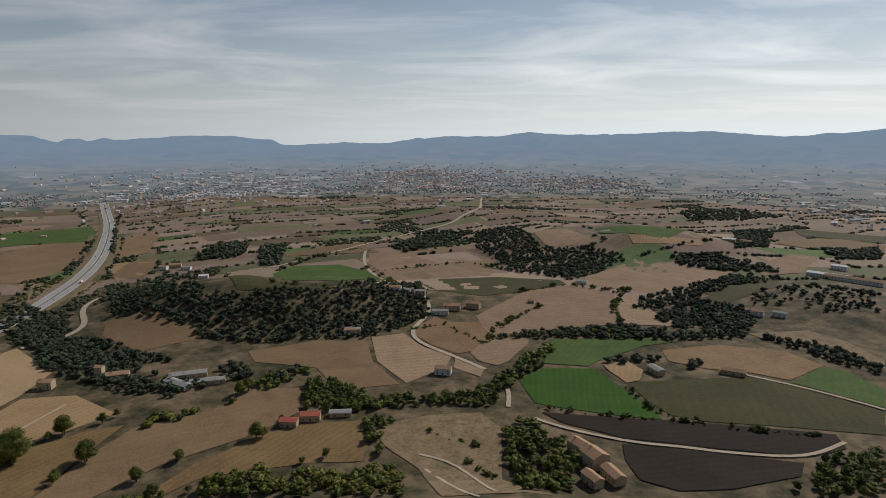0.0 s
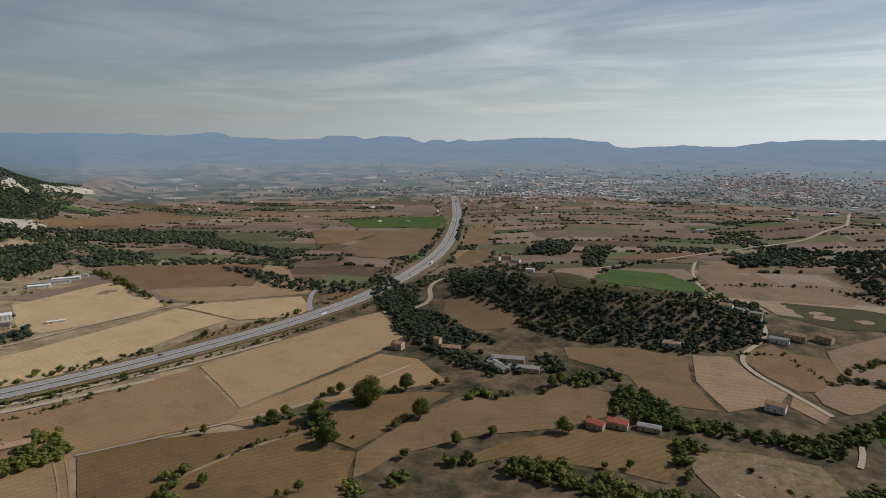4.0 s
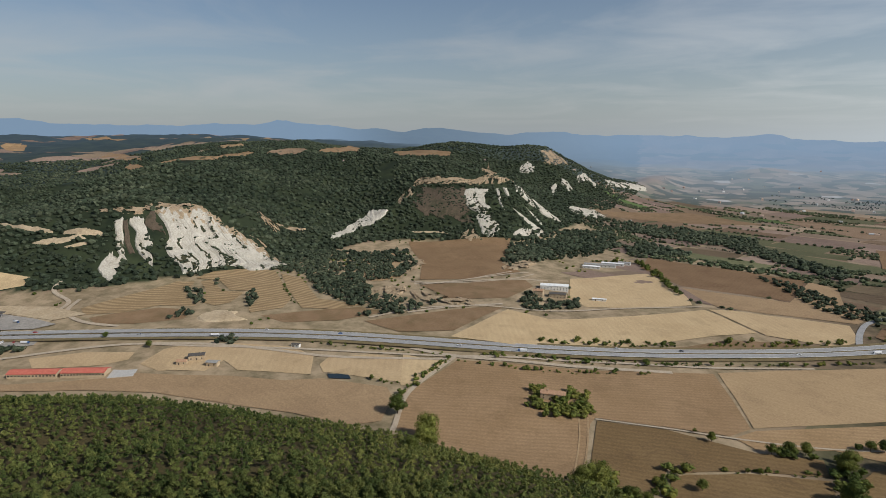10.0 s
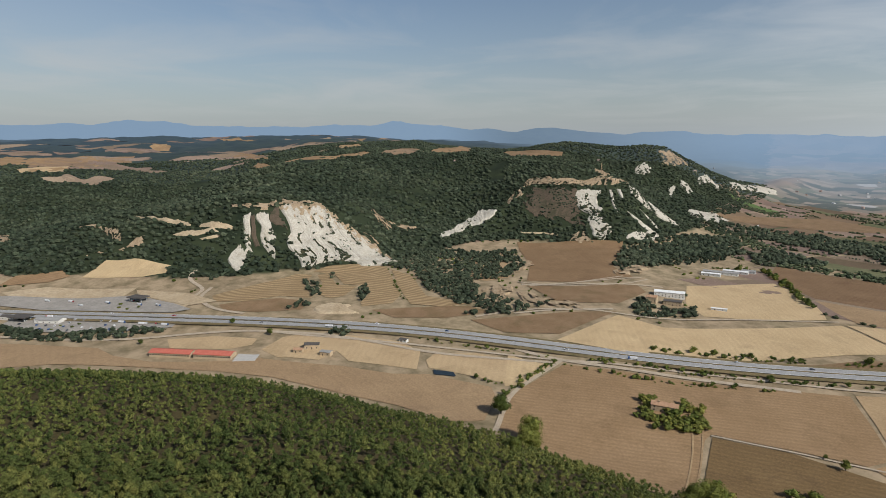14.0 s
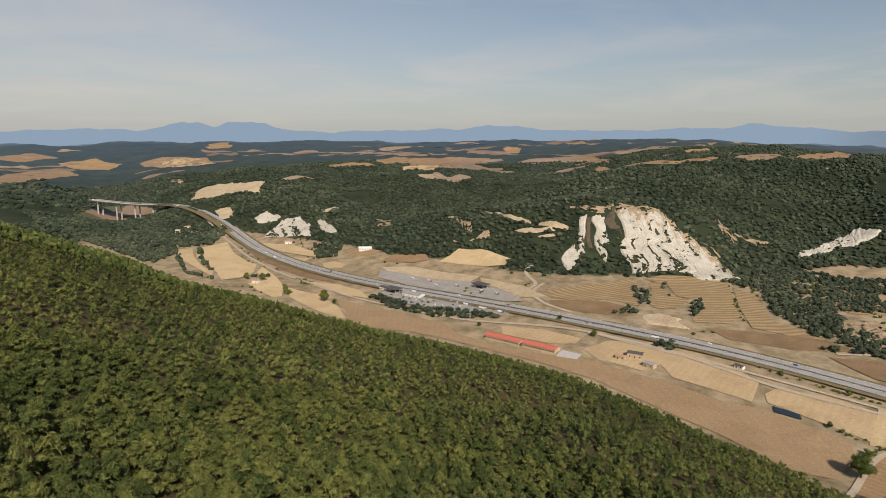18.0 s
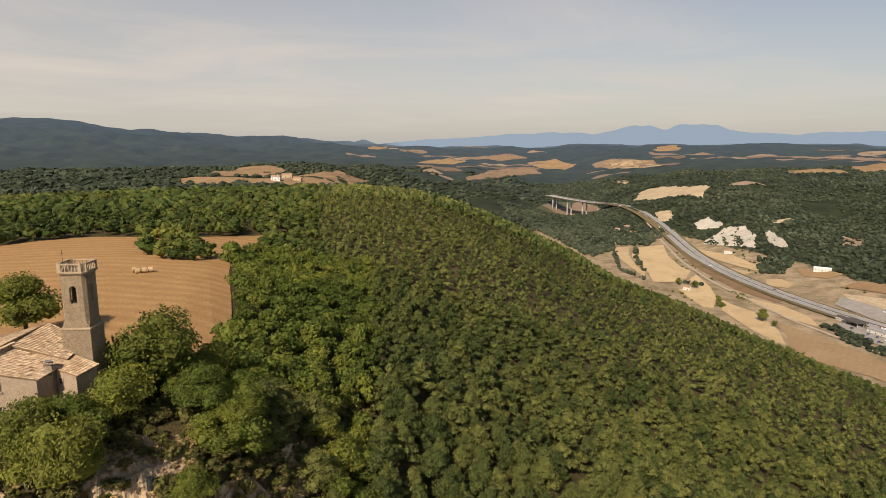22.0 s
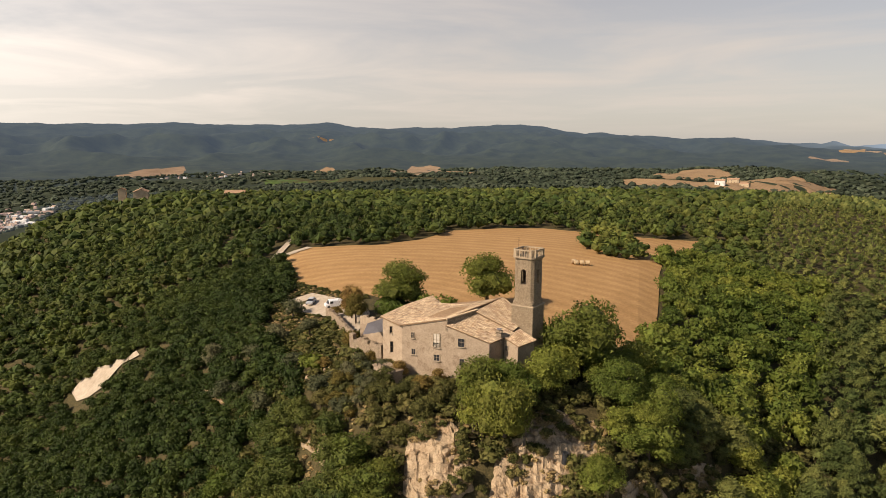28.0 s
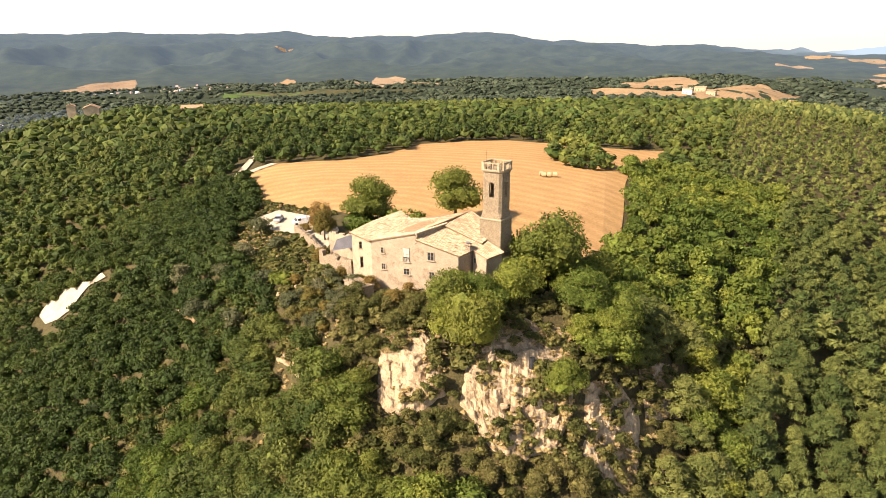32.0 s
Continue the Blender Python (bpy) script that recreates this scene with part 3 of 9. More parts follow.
RIDGE_B = [(78.9, 0.79), (81.5, 0.5), (84, 0.76), (85.6, 0.61), (87.6, 0.97), (89.7, 1.13), (92.8, 1.43), (94.8, 1.08), (97.8, 1.13), (100.3, 0.95), (105.5, 0.91), (110, 0.98), (112, 1.41), (113.7, 1.33), (115, 1.45), (117.2, 1.1), (121.3, 1.08), (124.1, 0.98),
           (127, 1.1), (128.8, 0.8), (132, 0.92), (133.7, 1.18), (134.8, 1.69), (136, 1.72), (137.8, 1.67), (138.9, 1.25), (140.2, 1.65), (141.3, 1.68), (142.4, 1.46), (145, 0.88), (147, 1.1), (153.2, 0.85), (155.2, 0.7), (160.2, 0.35), (164.4, 0.02), (165.7, 0.36), (166.6, 0.12),
           (168.4, 0.08), (170, 0.35), (172.6, 0.76), (175.6, 0.72), (176.8, 0.6), (178, 0.75), (180, 0.82), (183.1, 1.15), (185.1, 1.15), (187.2, 1.5), (190.8, 2.1), (193.4, 1.95), (196, 1.78), (199.5, 1.65), (203.4, 1.7), (205.8, 1.85), (208.2, 2.15), (211.3, 1.85), (217.2, 1.85), (219.7, 2.05), (224.2, 1.75), (228.8, 1.9), (231, 1.8), (245, 1.4), (270, 0.5), (299, 0.2)]
# the nearer ridge in front of them
RIDGE_N = [(-60, -0.7), (-35.4, -0.69), (-27, -0.75), (-20.6, -0.86), (-15, -0.75), (-11.1, -0.68), (-6, -0.89), (-1.9, -0.68), (2, -0.85), (4.4, -1.13), (9.5, -1.2), (13.5, -1.5), (20, -1.45), (27, -1.6), (35, -1.4), (44, -1.5), (55, -1.2), (65, -1.0), (75, -0.8), (82, -0.5), (100, -0.4), (160, -0.4),
           (168, -0.2), (175, 0.2), (181, 0.35), (186, 0.45), (190, 1.05), (194, 0.9), (199, 0.75), (204, 1.1), (209, 1.0), (215, 1.2), (221, 1.0), (227, 1.2), (240, 0.6), (299, -0.4)]

TAB_A, TAB_D = 0.25, 260          # bearing step in degrees, number of distances
D_LOG = np.log(8.0), np.log(4980.0)


def blur(table, axis, width):
    k = np.exp(-0.5 * (np.arange(-3 * width, 3 * width + 1) / max(width, 1e-6)) ** 2)
    k /= k.sum()
    return sum(w * np.roll(table, i - 3 * width, axis) for i, w in enumerate(k))


RIDGE_AT = [-60, 150, 165, 235, 260, 300], [4500, 4500, 3900, 3900, 4400, 4500]      # how far off the crest lies, by bearing


def land_table():
    bearings = np.array(sorted(SECTIONS))
    knots = np.array([SECTIONS[b] for b in sorted(SECTIONS)], float)
    first = knots[:1]
    bb, kk = np.append(bearings, bearings[0] + 360), np.concatenate([knots, first])
    az = np.arange(-60, 300, TAB_A)
    cols = np.stack([[np.interp(az, bb, kk[:, k, c]) for k in range(kk.shape[1])] for c in (0, 1)])
    cols = blur(cols, 2, 5)
    ridge = RIDGE_A + RIDGE_B
    el = np.interp(az, [r[0] for r in ridge], [r[1] for r in ridge])
    near_el = np.interp(az, [r[0] for r in RIDGE_N], [r[1] for r in RIDGE_N])
    rd = np.interp(az, *RIDGE_AT)
    ds = np.exp(np.linspace(*D_LOG, TAB_D))
    out = np.zeros((len(az), TAB_D))
    for i in range(len(az)):
        top = CAM_Z + rd[i] * np.tan(np.radians(el[i]))
        fore = CAM_Z + (rd[i] - 330) * np.tan(np.radians(near_el[i]))
        d = np.concatenate([cols[0][:, i], [rd[i] - 330, rd[i] - 230, rd[i] - 110, rd[i] + 330, 4960]])
        z = np.concatenate([cols[1][:, i], [fore, fore - 6, top, top + 1, top - 60]])
        out[i] = np.interp(ds, d, z)
    body = out[:, :TAB_D]
    soft = body.copy()
    for s in (-2, -1, 1, 2):
        soft += np.concatenate([body[:, :1]] * max(-s, 0) + [body[:, max(s, 0):TAB_D + min(s, 0)]] + [body[:, -1:]] * max(s, 0), 1)
    return soft / 5


LAND = land_table()


def wave_noise(x, y, size, seed):
    """Smooth value noise of about -1 to 1."""
    u, v = x / size + 17.3 * seed, y / size + 5.1 * seed
    iu, iv = np.floor(u), np.floor(v)
    fu, fv = u - iu, v - iv
    fu, fv = fu * fu * (3 - 2 * fu), fv * fv * (3 - 2 * fv)

    def h(a, b):
        s = np.sin(a * 127.1 + b * 311.7 + seed * 74.7) * 43758.5453
        return (s - np.floor(s)) * 2 - 1

    return (h(iu, iv) * (1 - fu) + h(iu + 1, iv) * fu) * (1 - fv) + (h(iu, iv + 1) * (1 - fu) + h(iu + 1, iv + 1) * fu) * fv


# separate knolls: bearing, distance, half-widths along and across the line of sight, height
KNOLLS = [(14, 720, 75, 120, 27), (24, 760, 70, 80, 16), (-14, 1180, 130, 150, 26), (-21, 1120, 90, 120, 16), (-38, 820, 80, 160, 14), (2, 2600, 120, 90, 28), (50, 3000, 120, 150, 22),
          (38, 960, 60, 60, 12), (-4, 1500, 120, 200, 14), (20, 1900, 150, 200, 12)]


def polar(bearing, d):
    a = np.radians(bearing)
    return -d * np.sin(a), d * np.cos(a)


def height(x, y, valley=True):
    """Height of the ground at x, y (arrays)."""
    x, y = np.asarray(x, float), np.asarray(y, float)
    d = np.clip(np.hypot(x, y), 8.1, 4970)
    az = (np.degrees(np.arctan2(-x, y)) + 60) % 360 - 60
    u = (az + 60) / TAB_A
    v = (np.log(d) - D_LOG[0]) / (D_LOG[1] - D_LOG[0]) * (TAB_D - 1)
    iu, iv = np.floor(u).astype(int), np.clip(np.floor(v).astype(int), 0, TAB_D - 2)
    fu, fv = u - iu, v - iv
    n = LAND.shape[0]
    a, b = iu % n, (iu + 1) % n
    z = (LAND[a, iv] * (1 - fu) + LAND[b, iv] * fu) * (1 - fv) + (LAND[a, iv + 1] * (1 - fu) + LAND[b, iv + 1] * fu) * fv
    for kb, kd, along, across, h in KNOLLS:
        cx, cy = polar(kb, kd)
        r = np.radians(kb)
        dx, dy = x - cx, y - cy
        p, q = (-dx * np.sin(r) + dy * np.cos(r)) / along, (dx * np.cos(r) + dy * np.sin(r)) / across
        z = z + h / (1 + (p * p + q * q) ** 2)
    if valley:           # the side valley that the viaduct crosses
        cx, cy = polar(146.5, 1830)
        r = np.radians(146.5)
        p, q = (-(x - cx) * np.sin(r) + (y - cy) * np.cos(r)) / 190, ((x - cx) * np.cos(r) + (y - cy) * np.sin(r)) / 95
        z = z - 46 / (1 + (p * p + q * q) ** 2)
    flat = np.clip((z + 158) / 40, 0, 1) * np.clip((d - 430) / 200, 0, 1)      # rough only on the far hills
    z = z + flat * (9 * wave_noise(x, y, 160, 1) + 5 * wave_noise(x, y, 70, 2) + 2.5 * wave_noise(x, y, 30, 3))
    far = np.clip((d - 2600) / 500, 0, 1) * np.clip((z + 150) / 60, 0, 1) * np.clip((np.interp(az, *RIDGE_AT) - 120 - d) / 350, 0.04, 1)
    steep = np.where((az > 162) & (az < 250), np.clip((az - 160) / 25, 0.12, 1) * np.clip((262 - az) / 20, 0.12, 1), 0.1)     # the green mountains are furrowed, the plateau is not
    z = z + far * steep * (48 * (0.75 - np.abs(wave_noise(x, y, 330, 5)) * 2) + 24 * (1 - 2 * np.abs(wave_noise(x, y, 150, 10))) + 10 * wave_noise(x, y, 80, 6))
    slope = np.clip((-6 - z) / 20, 0, 1) * np.clip((430 - d) / 150, 0, 1)
    z = z + slope * (2.2 * wave_noise(x, y, 26, 7) + 4 * wave_noise(x, y, 70, 8))
    return z + 0.5 * wave_noise(x, y, 55, 9) * np.clip((d - 140) / 100, 0, 1)


# ---- helpers ----
def mesh_of(name, verts, faces, material, attrs=None, smooth=False):
    """A mesh from arrays: faces is (n, 3) or (n, 4)."""
    verts, faces = np.asarray(verts, np.float32), np.asarray(faces, np.int32)
    me = bpy.data.meshes.new(name)
    k = faces.shape[1]
    me.vertices.add(len(verts))
    me.vertices.foreach_set("co", verts.ravel())
    me.loops.add(faces.size)
    me.loops.foreach_set("vertex_index", faces.ravel())
    me.polygons.add(len(faces))
    me.polygons.foreach_set("loop_start", np.arange(0, faces.size, k, dtype=np.int32))
    me.polygons.foreach_set("use_smooth", np.full(len(faces), smooth))
    for key, values in (attrs or {}).items():
        a = me.attributes.new(key, "FLOAT", "POINT")
        a.data.foreach_set("value", np.asarray(values, np.float32))
    me.update(calc_edges=True)
    me.validate()
    me.materials.append(material)
    return me


def part(name, bm, material, parent=None, label="", smooth=False):
    """One bmesh as one mesh object, under a thing or a part."""
    me = bpy.data.meshes.new(name)
    bm.to_mesh(me)
    bm.free()
    if smooth:
        me.polygons.foreach_set("use_smooth", [True] * len(me.polygons))
    me.materials.append(material)
    ob = new(name, me)
    ob.parent = parent
    if label:
        tagged(ob, label)
    return ob


def put(name, m, label, category, group="", kind=""):
    ob = new(name)
    ob.matrix_world = m
    return tagged(ob, label, category, group, kind)


def inside(x, y, poly):
    """Which of the points lie in the polygon."""
    hit = np.zeros(len(x), bool)
    for (x0, y0), (x1, y1) in zip(poly, poly[1:] + poly[:1]):
        if y0 == y1:
            continue
        c = ((y0 > y) != (y1 > y)) & (x < (x1 - x0) * (y - y0) / (y1 - y0) + x0)
        hit ^= c
    return hit


def box(bm, x0, x1, y0, y1, z0, z1, bevel=0.0):
    r = bmesh.ops.create_cube(bm, size=1)
    for v in r["verts"]:
        v.co = Vector(((x0 + x1) / 2 + v.co.x * (x1 - x0), (y0 + y1) / 2 + v.co.y * (y1 - y0), (z0 + z1) / 2 + v.co.z * (z1 - z0)))
    if bevel:
        bmesh.ops.bevel(bm, geom=list({e for v in r["verts"] for e in v.link_edges}), offset=bevel, segments=1, affect="EDGES")
    return bm


def boxes(*rows, bevel=0.0):
    bm = bmesh.new()
    for row in rows:
        box(bm, *row, bevel=bevel)
    return bm


CLEAR = []            # plots where no wood grows


# ---- the ground: one sheet, then the distance ----
def woodness(x, y):
    """1 where the slopes are wooded."""
    d = np.hypot(x, y)
    az = (np.degrees(np.arctan2(-x, y)) + 60) % 360 - 60
    z = height(x, y)
    hill = np.clip((z + 152) / 10, 0, 1) * np.clip((az - 59) / 3, 0, 1) * np.clip((d - 300) / 60, 0, 1)
    return hill


def sheet(name, radii, step, material, label):
    az = np.arange(-60, 300, step)
    a, r = np.meshgrid(np.radians(az), radii, indexing="ij")
    x, y = -r * np.sin(a), r * np.cos(a)
    z = height(x.ravel(), y.ravel())
    n, k = a.shape
    i, j = np.meshgrid(np.arange(n), np.arange(k - 1), indexing="ij")
    i2 = (i + 1) % n
    f = np.stack([i * k + j, i * k + j + 1, i2 * k + j + 1, i2 * k + j], -1).reshape(-1, 4)[:, ::-1]
    v = np.stack([x.ravel(), y.ravel(), z], 1)
    w = woodness(v[:, 0], v[:, 1])
    return v, f, w, n, k


near_r = np.concatenate([np.exp(np.linspace(np.log(9), np.log(420), 110)), np.exp(np.linspace(np.log(427), np.log(1910), 124))])
v, f, w, n, k = sheet("ground", near_r, 0.5, None, "")
centre = len(v)
v = np.vstack([v, [[0, 0, -62]]])
w = np.append(w, 0)
gd, ga = np.hypot(v[:, 0], v[:, 1]), (np.degrees(np.arctan2(-v[:, 0], v[:, 1])) + 60) % 360 - 60
valley_v = 0.85 * np.clip((ga - 44) / 6, 0, 1) * np.clip((152 - ga) / 6, 0, 1) * np.clip((1500 - gd) / 200, 0, 1) * (w < 0.5)
rough_v = np.clip((1150 - gd) / 250, 0, 1) * np.clip((48 - ga) / 8, 0, 1)
i0 = np.arange(0, n, 2)
f = np.vstack([f, np.stack([np.full(len(i0), centre), i0 * k, (i0 + 1) * k, ((i0 + 2) % n) * k], 1)])
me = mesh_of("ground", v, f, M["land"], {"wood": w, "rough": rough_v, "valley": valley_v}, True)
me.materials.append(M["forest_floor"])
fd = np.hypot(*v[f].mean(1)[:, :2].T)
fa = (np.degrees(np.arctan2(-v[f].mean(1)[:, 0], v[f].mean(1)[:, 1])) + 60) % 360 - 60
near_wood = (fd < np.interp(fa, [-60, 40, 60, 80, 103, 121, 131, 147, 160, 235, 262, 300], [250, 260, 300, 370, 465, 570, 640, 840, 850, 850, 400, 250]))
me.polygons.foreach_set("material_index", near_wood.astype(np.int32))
ground = tagged(new("ground", me), "dry rolling land of fields, scrub and wooded slopes", "ground", kind="structure")

far_r = np.exp(np.linspace(np.log(1903), np.log(4960), 96))
v, f, w, n, k = sheet("backdrop", far_r, 0.25, None, "")
v[:, 2] -= np.where(np.hypot(v[:, 0], v[:, 1]) < 1906, 4, 0)
vd, va = np.hypot(v[:, 0], v[:, 1]), (np.degrees(np.arctan2(-v[:, 0], v[:, 1])) + 60) % 360 - 60
south = np.clip((va - 62) / 26, 0, 1) * np.clip((268 - va) / 8, 0, 1)            # less painted haze over the green mountains
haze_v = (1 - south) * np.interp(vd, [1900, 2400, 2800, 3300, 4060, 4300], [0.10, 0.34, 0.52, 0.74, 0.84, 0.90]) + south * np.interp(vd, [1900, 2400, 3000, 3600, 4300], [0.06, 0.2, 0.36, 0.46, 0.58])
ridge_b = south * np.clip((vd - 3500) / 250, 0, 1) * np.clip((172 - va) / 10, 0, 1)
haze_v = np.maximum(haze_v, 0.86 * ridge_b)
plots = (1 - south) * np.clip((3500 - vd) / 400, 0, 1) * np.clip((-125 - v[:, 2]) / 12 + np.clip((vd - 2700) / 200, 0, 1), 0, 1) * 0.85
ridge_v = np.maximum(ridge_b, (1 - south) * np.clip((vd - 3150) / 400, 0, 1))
# emission colours of the painted haze: plain, green mountains, far ridges
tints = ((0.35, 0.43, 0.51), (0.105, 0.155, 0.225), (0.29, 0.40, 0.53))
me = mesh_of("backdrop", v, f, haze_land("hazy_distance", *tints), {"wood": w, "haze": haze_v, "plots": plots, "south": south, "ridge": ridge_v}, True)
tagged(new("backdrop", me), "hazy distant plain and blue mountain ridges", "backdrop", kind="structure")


# ---- fields and lanes, laid over the ground ----
def drape(bm, step, lift):
    xs = [p.co.x for p in bm.verts]
    ys = [p.co.y for p in bm.verts]
    for axis, lo, hi in ((0, min(xs), max(xs)), (1, min(ys), max(ys))):
        t = lo + step
        while t < hi:
            at = Vector((t, 0, 0)) if axis == 0 else Vector((0, t, 0))
            bmesh.ops.bisect_plane(bm, geom=bm.verts[:] + bm.edges[:] + bm.faces[:], plane_co=at, plane_no=Vector((1 - axis, axis, 0)))
            t += step
    bmesh.ops.triangulate(bm, faces=bm.faces[:])
    hs = height([p.co.x for p in bm.verts], [p.co.y for p in bm.verts])
    for p, h in zip(bm.verts, hs):
        p.co.z = h + lift
    return bm


field_count = 0


def field(kind, label, pts):
    global field_count
    CLEAR.append([(float(a), float(b)) for a, b in pts])
    d = min(math.hypot(*p) for p in pts)
    n = len(pts)
    ring = []
    for i in range(n):           # edges a little uneven
        a, b = Vector((*pts[i], 0)), Vector((*pts[(i + 1) % n], 0))
        k = max(1, int((b - a).length / 40))
        for j in range(k):
            q = a.lerp(b, j / k)
            w_ = 0 if j == 0 else 0.012 * (b - a).length / k ** 0.5
            ring.append((q.x + random.uniform(-w_, w_), q.y + random.uniform(-w_, w_)))
    bm = bmesh.new()
    face = bm.faces.new([bm.verts.new((x, y, 0)) for x, y in ring])
    if face.normal.z < 0 or sum(a[0] * b[1] - b[0] * a[1] for a, b in zip(ring, ring[1:] + ring[:1])) < 0:
        bmesh.ops.reverse_faces(bm, faces=[face])
    span = max(max(p[0] for p in ring) - min(p[0] for p in ring), max(p[1] for p in ring) - min(p[1] for p in ring))
    field_count += 1
    drape(bm, max(6 if d < 300 else 12 if d < 900 else 25, span / 40), (0.22 if d < 300 else 0.35 if d < 900 else 0.8) + 0.04 * (field_count % 7))
    ob = part("field", bm, M[kind], None)
    tagged(ob, label, "field", kind="structure")


def ribbon(pts, width, step, side=0.0):
    """Left and right edges of a smooth band along the points."""
    p = np.array(pts, float)
    s = np.concatenate([[0], np.cumsum(np.hypot(*np.diff(p, axis=0).T))])
    t = np.linspace(0, s[-1], max(4, int(s[-1] / step)))
    x, y = np.interp(t, s, p[:, 0]), np.interp(t, s, p[:, 1])
    for _ in range(int(min(40, 0.15 * len(t)) + 4)):
        x[1:-1], y[1:-1] = (x[:-2] + 2 * x[1:-1] + x[2:]) / 4, (y[:-2] + 2 * y[1:-1] + y[2:]) / 4
    tx, ty = np.gradient(x), np.gradient(y)
    ln = np.hypot(tx, ty)
    nx, ny = -ty / ln, tx / ln
    return x + nx * side, y + ny * side, nx, ny


def band(name, pts, width, material, lift, step=12, side=0.0, parent=None, z=None):
    x, y, nx, ny = ribbon(pts, width, step, side)
    lx, ly, rx, ry = x + nx * width / 2, y + ny * width / 2, x - nx * width / 2, y - ny * width / 2
    if z is None:
        zl, zr = height(lx, ly) + lift, height(rx, ry) + lift
    else:
        zl = zr = z(x, y) + lift
    k = len(x)
    v_ = np.concatenate([np.stack([lx, ly, zl], 1), np.stack([rx, ry, zr], 1)])
    i = np.arange(k - 1)
    f_ = np.stack([i, i + k, i + k + 1, i + 1], 1)
    ob = new(name, mesh_of(name, v_, f_, material))
    ob.parent = parent
    return ob


LANES = []


def lane(kind, label, width, pts):
    LANES.append((pts, width))
    d = min(math.hypot(*p) for p in pts)
    ob = band("lane", pts, width, M[kind], (0.5 if d < 300 else 0.75 if d < 900 else 1.3), 8)
    tagged(ob, label, "road", kind="structure")


field("straw", "curved straw field", [(-752, -909), (-813, -917), (-741, -821), (-710, -762), (-696, -722), (-654, -686), (-620, -676), (-595, -688), (-629, -738), (-654, -794), (-683, -845), (-726, -898)])
field("straw", "narrow straw field beside a hedge", [(-702, -924), (-732, -916), (-686, -857), (-643, -784), (-627, -742), (-602, -715), (-617, -751), (-655, -847)])
field("straw", "straw field below the wood", [(-656, -682), (-688, -702), (-647, -632), (-616, -591), (-574, -554), (-565, -562), (-578, -597), (-602, -645), (-630, -635)])
field("straw", "straw field below the wood", [(-614, -580), (-608, -558), (-604, -511), (-570, -459), (-537, -423), (-535, -432), (-545, -467), (-564, -515), (-577, -544)])
field("straw", "narrow field beside the motorway", [(-653, -570), (-657, -527), (-645, -482), (-617, -447), (-619, -480), (-626, -520), (-637, -554)])
field("sand", "long tan strip under the wood", [(-596, -488), (-591, -451), (-580, -375), (-569, -311), (-549, -287), (-534, -248), (-530, -170), (-535, -150), (-513, -72), (-493, -28), (-490, 3), (-463, 53), (-444, 55), (-407, 42), (-402, 18), (-433, -19), (-463, -73), (-494, -128), (-511, -186), (-521, -248), (-531, -330), (-523, -380), (-534, -416), (-563, -443)])
field("straw", "straw field beside the barn", [(-590, -254), (-594, -210), (-583, -164), (-567, -165), (-559, -184), (-566, -242)])
field("straw", "straw field beside the small farm", [(-555, -153), (-587, -140), (-596, -122), (-588, -72), (-569, -23), (-542, -4), (-501, -7), (-515, -43), (-524, -68), (-549, -82), (-529, -95), (-536, -120), (-537, -134)])
field("straw", "straw field beside the pond", [(-522, 1), (-537, 9), (-537, 47), (-521, 83), (-510, 110), (-483, 86), (-468, 69), (-483, 44), (-496, 20), (-505, 3)])
field("contour", "terraced stubble on a low hill", [(-723, -254), (-760, -221), (-825, -175), (-823, -152), (-775, -155), (-732, -140), (-715, -133), (-725, -174), (-699, -210), (-700, -243)])
field("contour", "tongue of terraced stubble", [(-822, -145), (-828, -132), (-768, -111), (-762, -85), (-721, -97), (-712, -112), (-726, -127), (-777, -131)])
field("contour", "terraced stubble under the scar", [(-835, -153), (-858, -133), (-874, -80), (-865, -54), (-797, -41), (-724, -28), (-690, -37), (-678, -71), (-692, -74), (-736, -65), (-766, -79), (-771, -103), (-824, -122)])
field("contour", "terraced stubble under the scar", [(-849, -46), (-820, -17), (-722, 2), (-692, 50), (-678, 22), (-688, -16), (-767, -34)])
field("rust", "dry grass bank above the motorway", [(-688, -235), (-717, -172), (-703, -134), (-673, -138), (-664, -186), (-669, -223)])
field("rust", "dry grass bank above the motorway", [(-667, -59), (-675, -18), (-685, 50), (-665, 76), (-640, 22), (-642, -33)])
field("rust", "dry grass bank beside the motorway", [(-912, -1000), (-860, -910), (-741, -719), (-695, -615), (-674, -540), (-662, -540), (-669, -612), (-730, -754), (-870, -970)])
field("straw", "oval field above the service area", [(-815, -457), (-867, -449), (-864, -408), (-838, -347), (-816, -343), (-806, -372), (-810, -420)])
field("tan", "tan terrace field", [(-783, -547), (-817, -543), (-836, -494), (-820, -474), (-797, -491)])
field("bare", "bare earth bank above the service area", [(-761, -527), (-780, -481), (-767, -363), (-737, -366), (-735, -435), (-732, -489)])
field("straw", "straw field below the pale mound", [(-838, -853), (-843, -778), (-811, -687), (-789, -685), (-794, -758), (-813, -822)])
field("straw", "straw field beyond the motorway", [(-755, -638), (-776, -630), (-764, -599), (-739, -587), (-724, -607)])
field("straw", "narrow straw field beyond the motorway", [(-769, -744), (-774, -679), (-751, -674), (-751, -716)])
field("tan", "tan field beside a farm", [(-830, -648), (-840, -612), (-831, -576), (-808, -580), (-805, -618)])
field("bare", "bare earth beside the lorry park", [(-740, -342), (-746, -312), (-699, -269), (-676, -275), (-706, -319)])
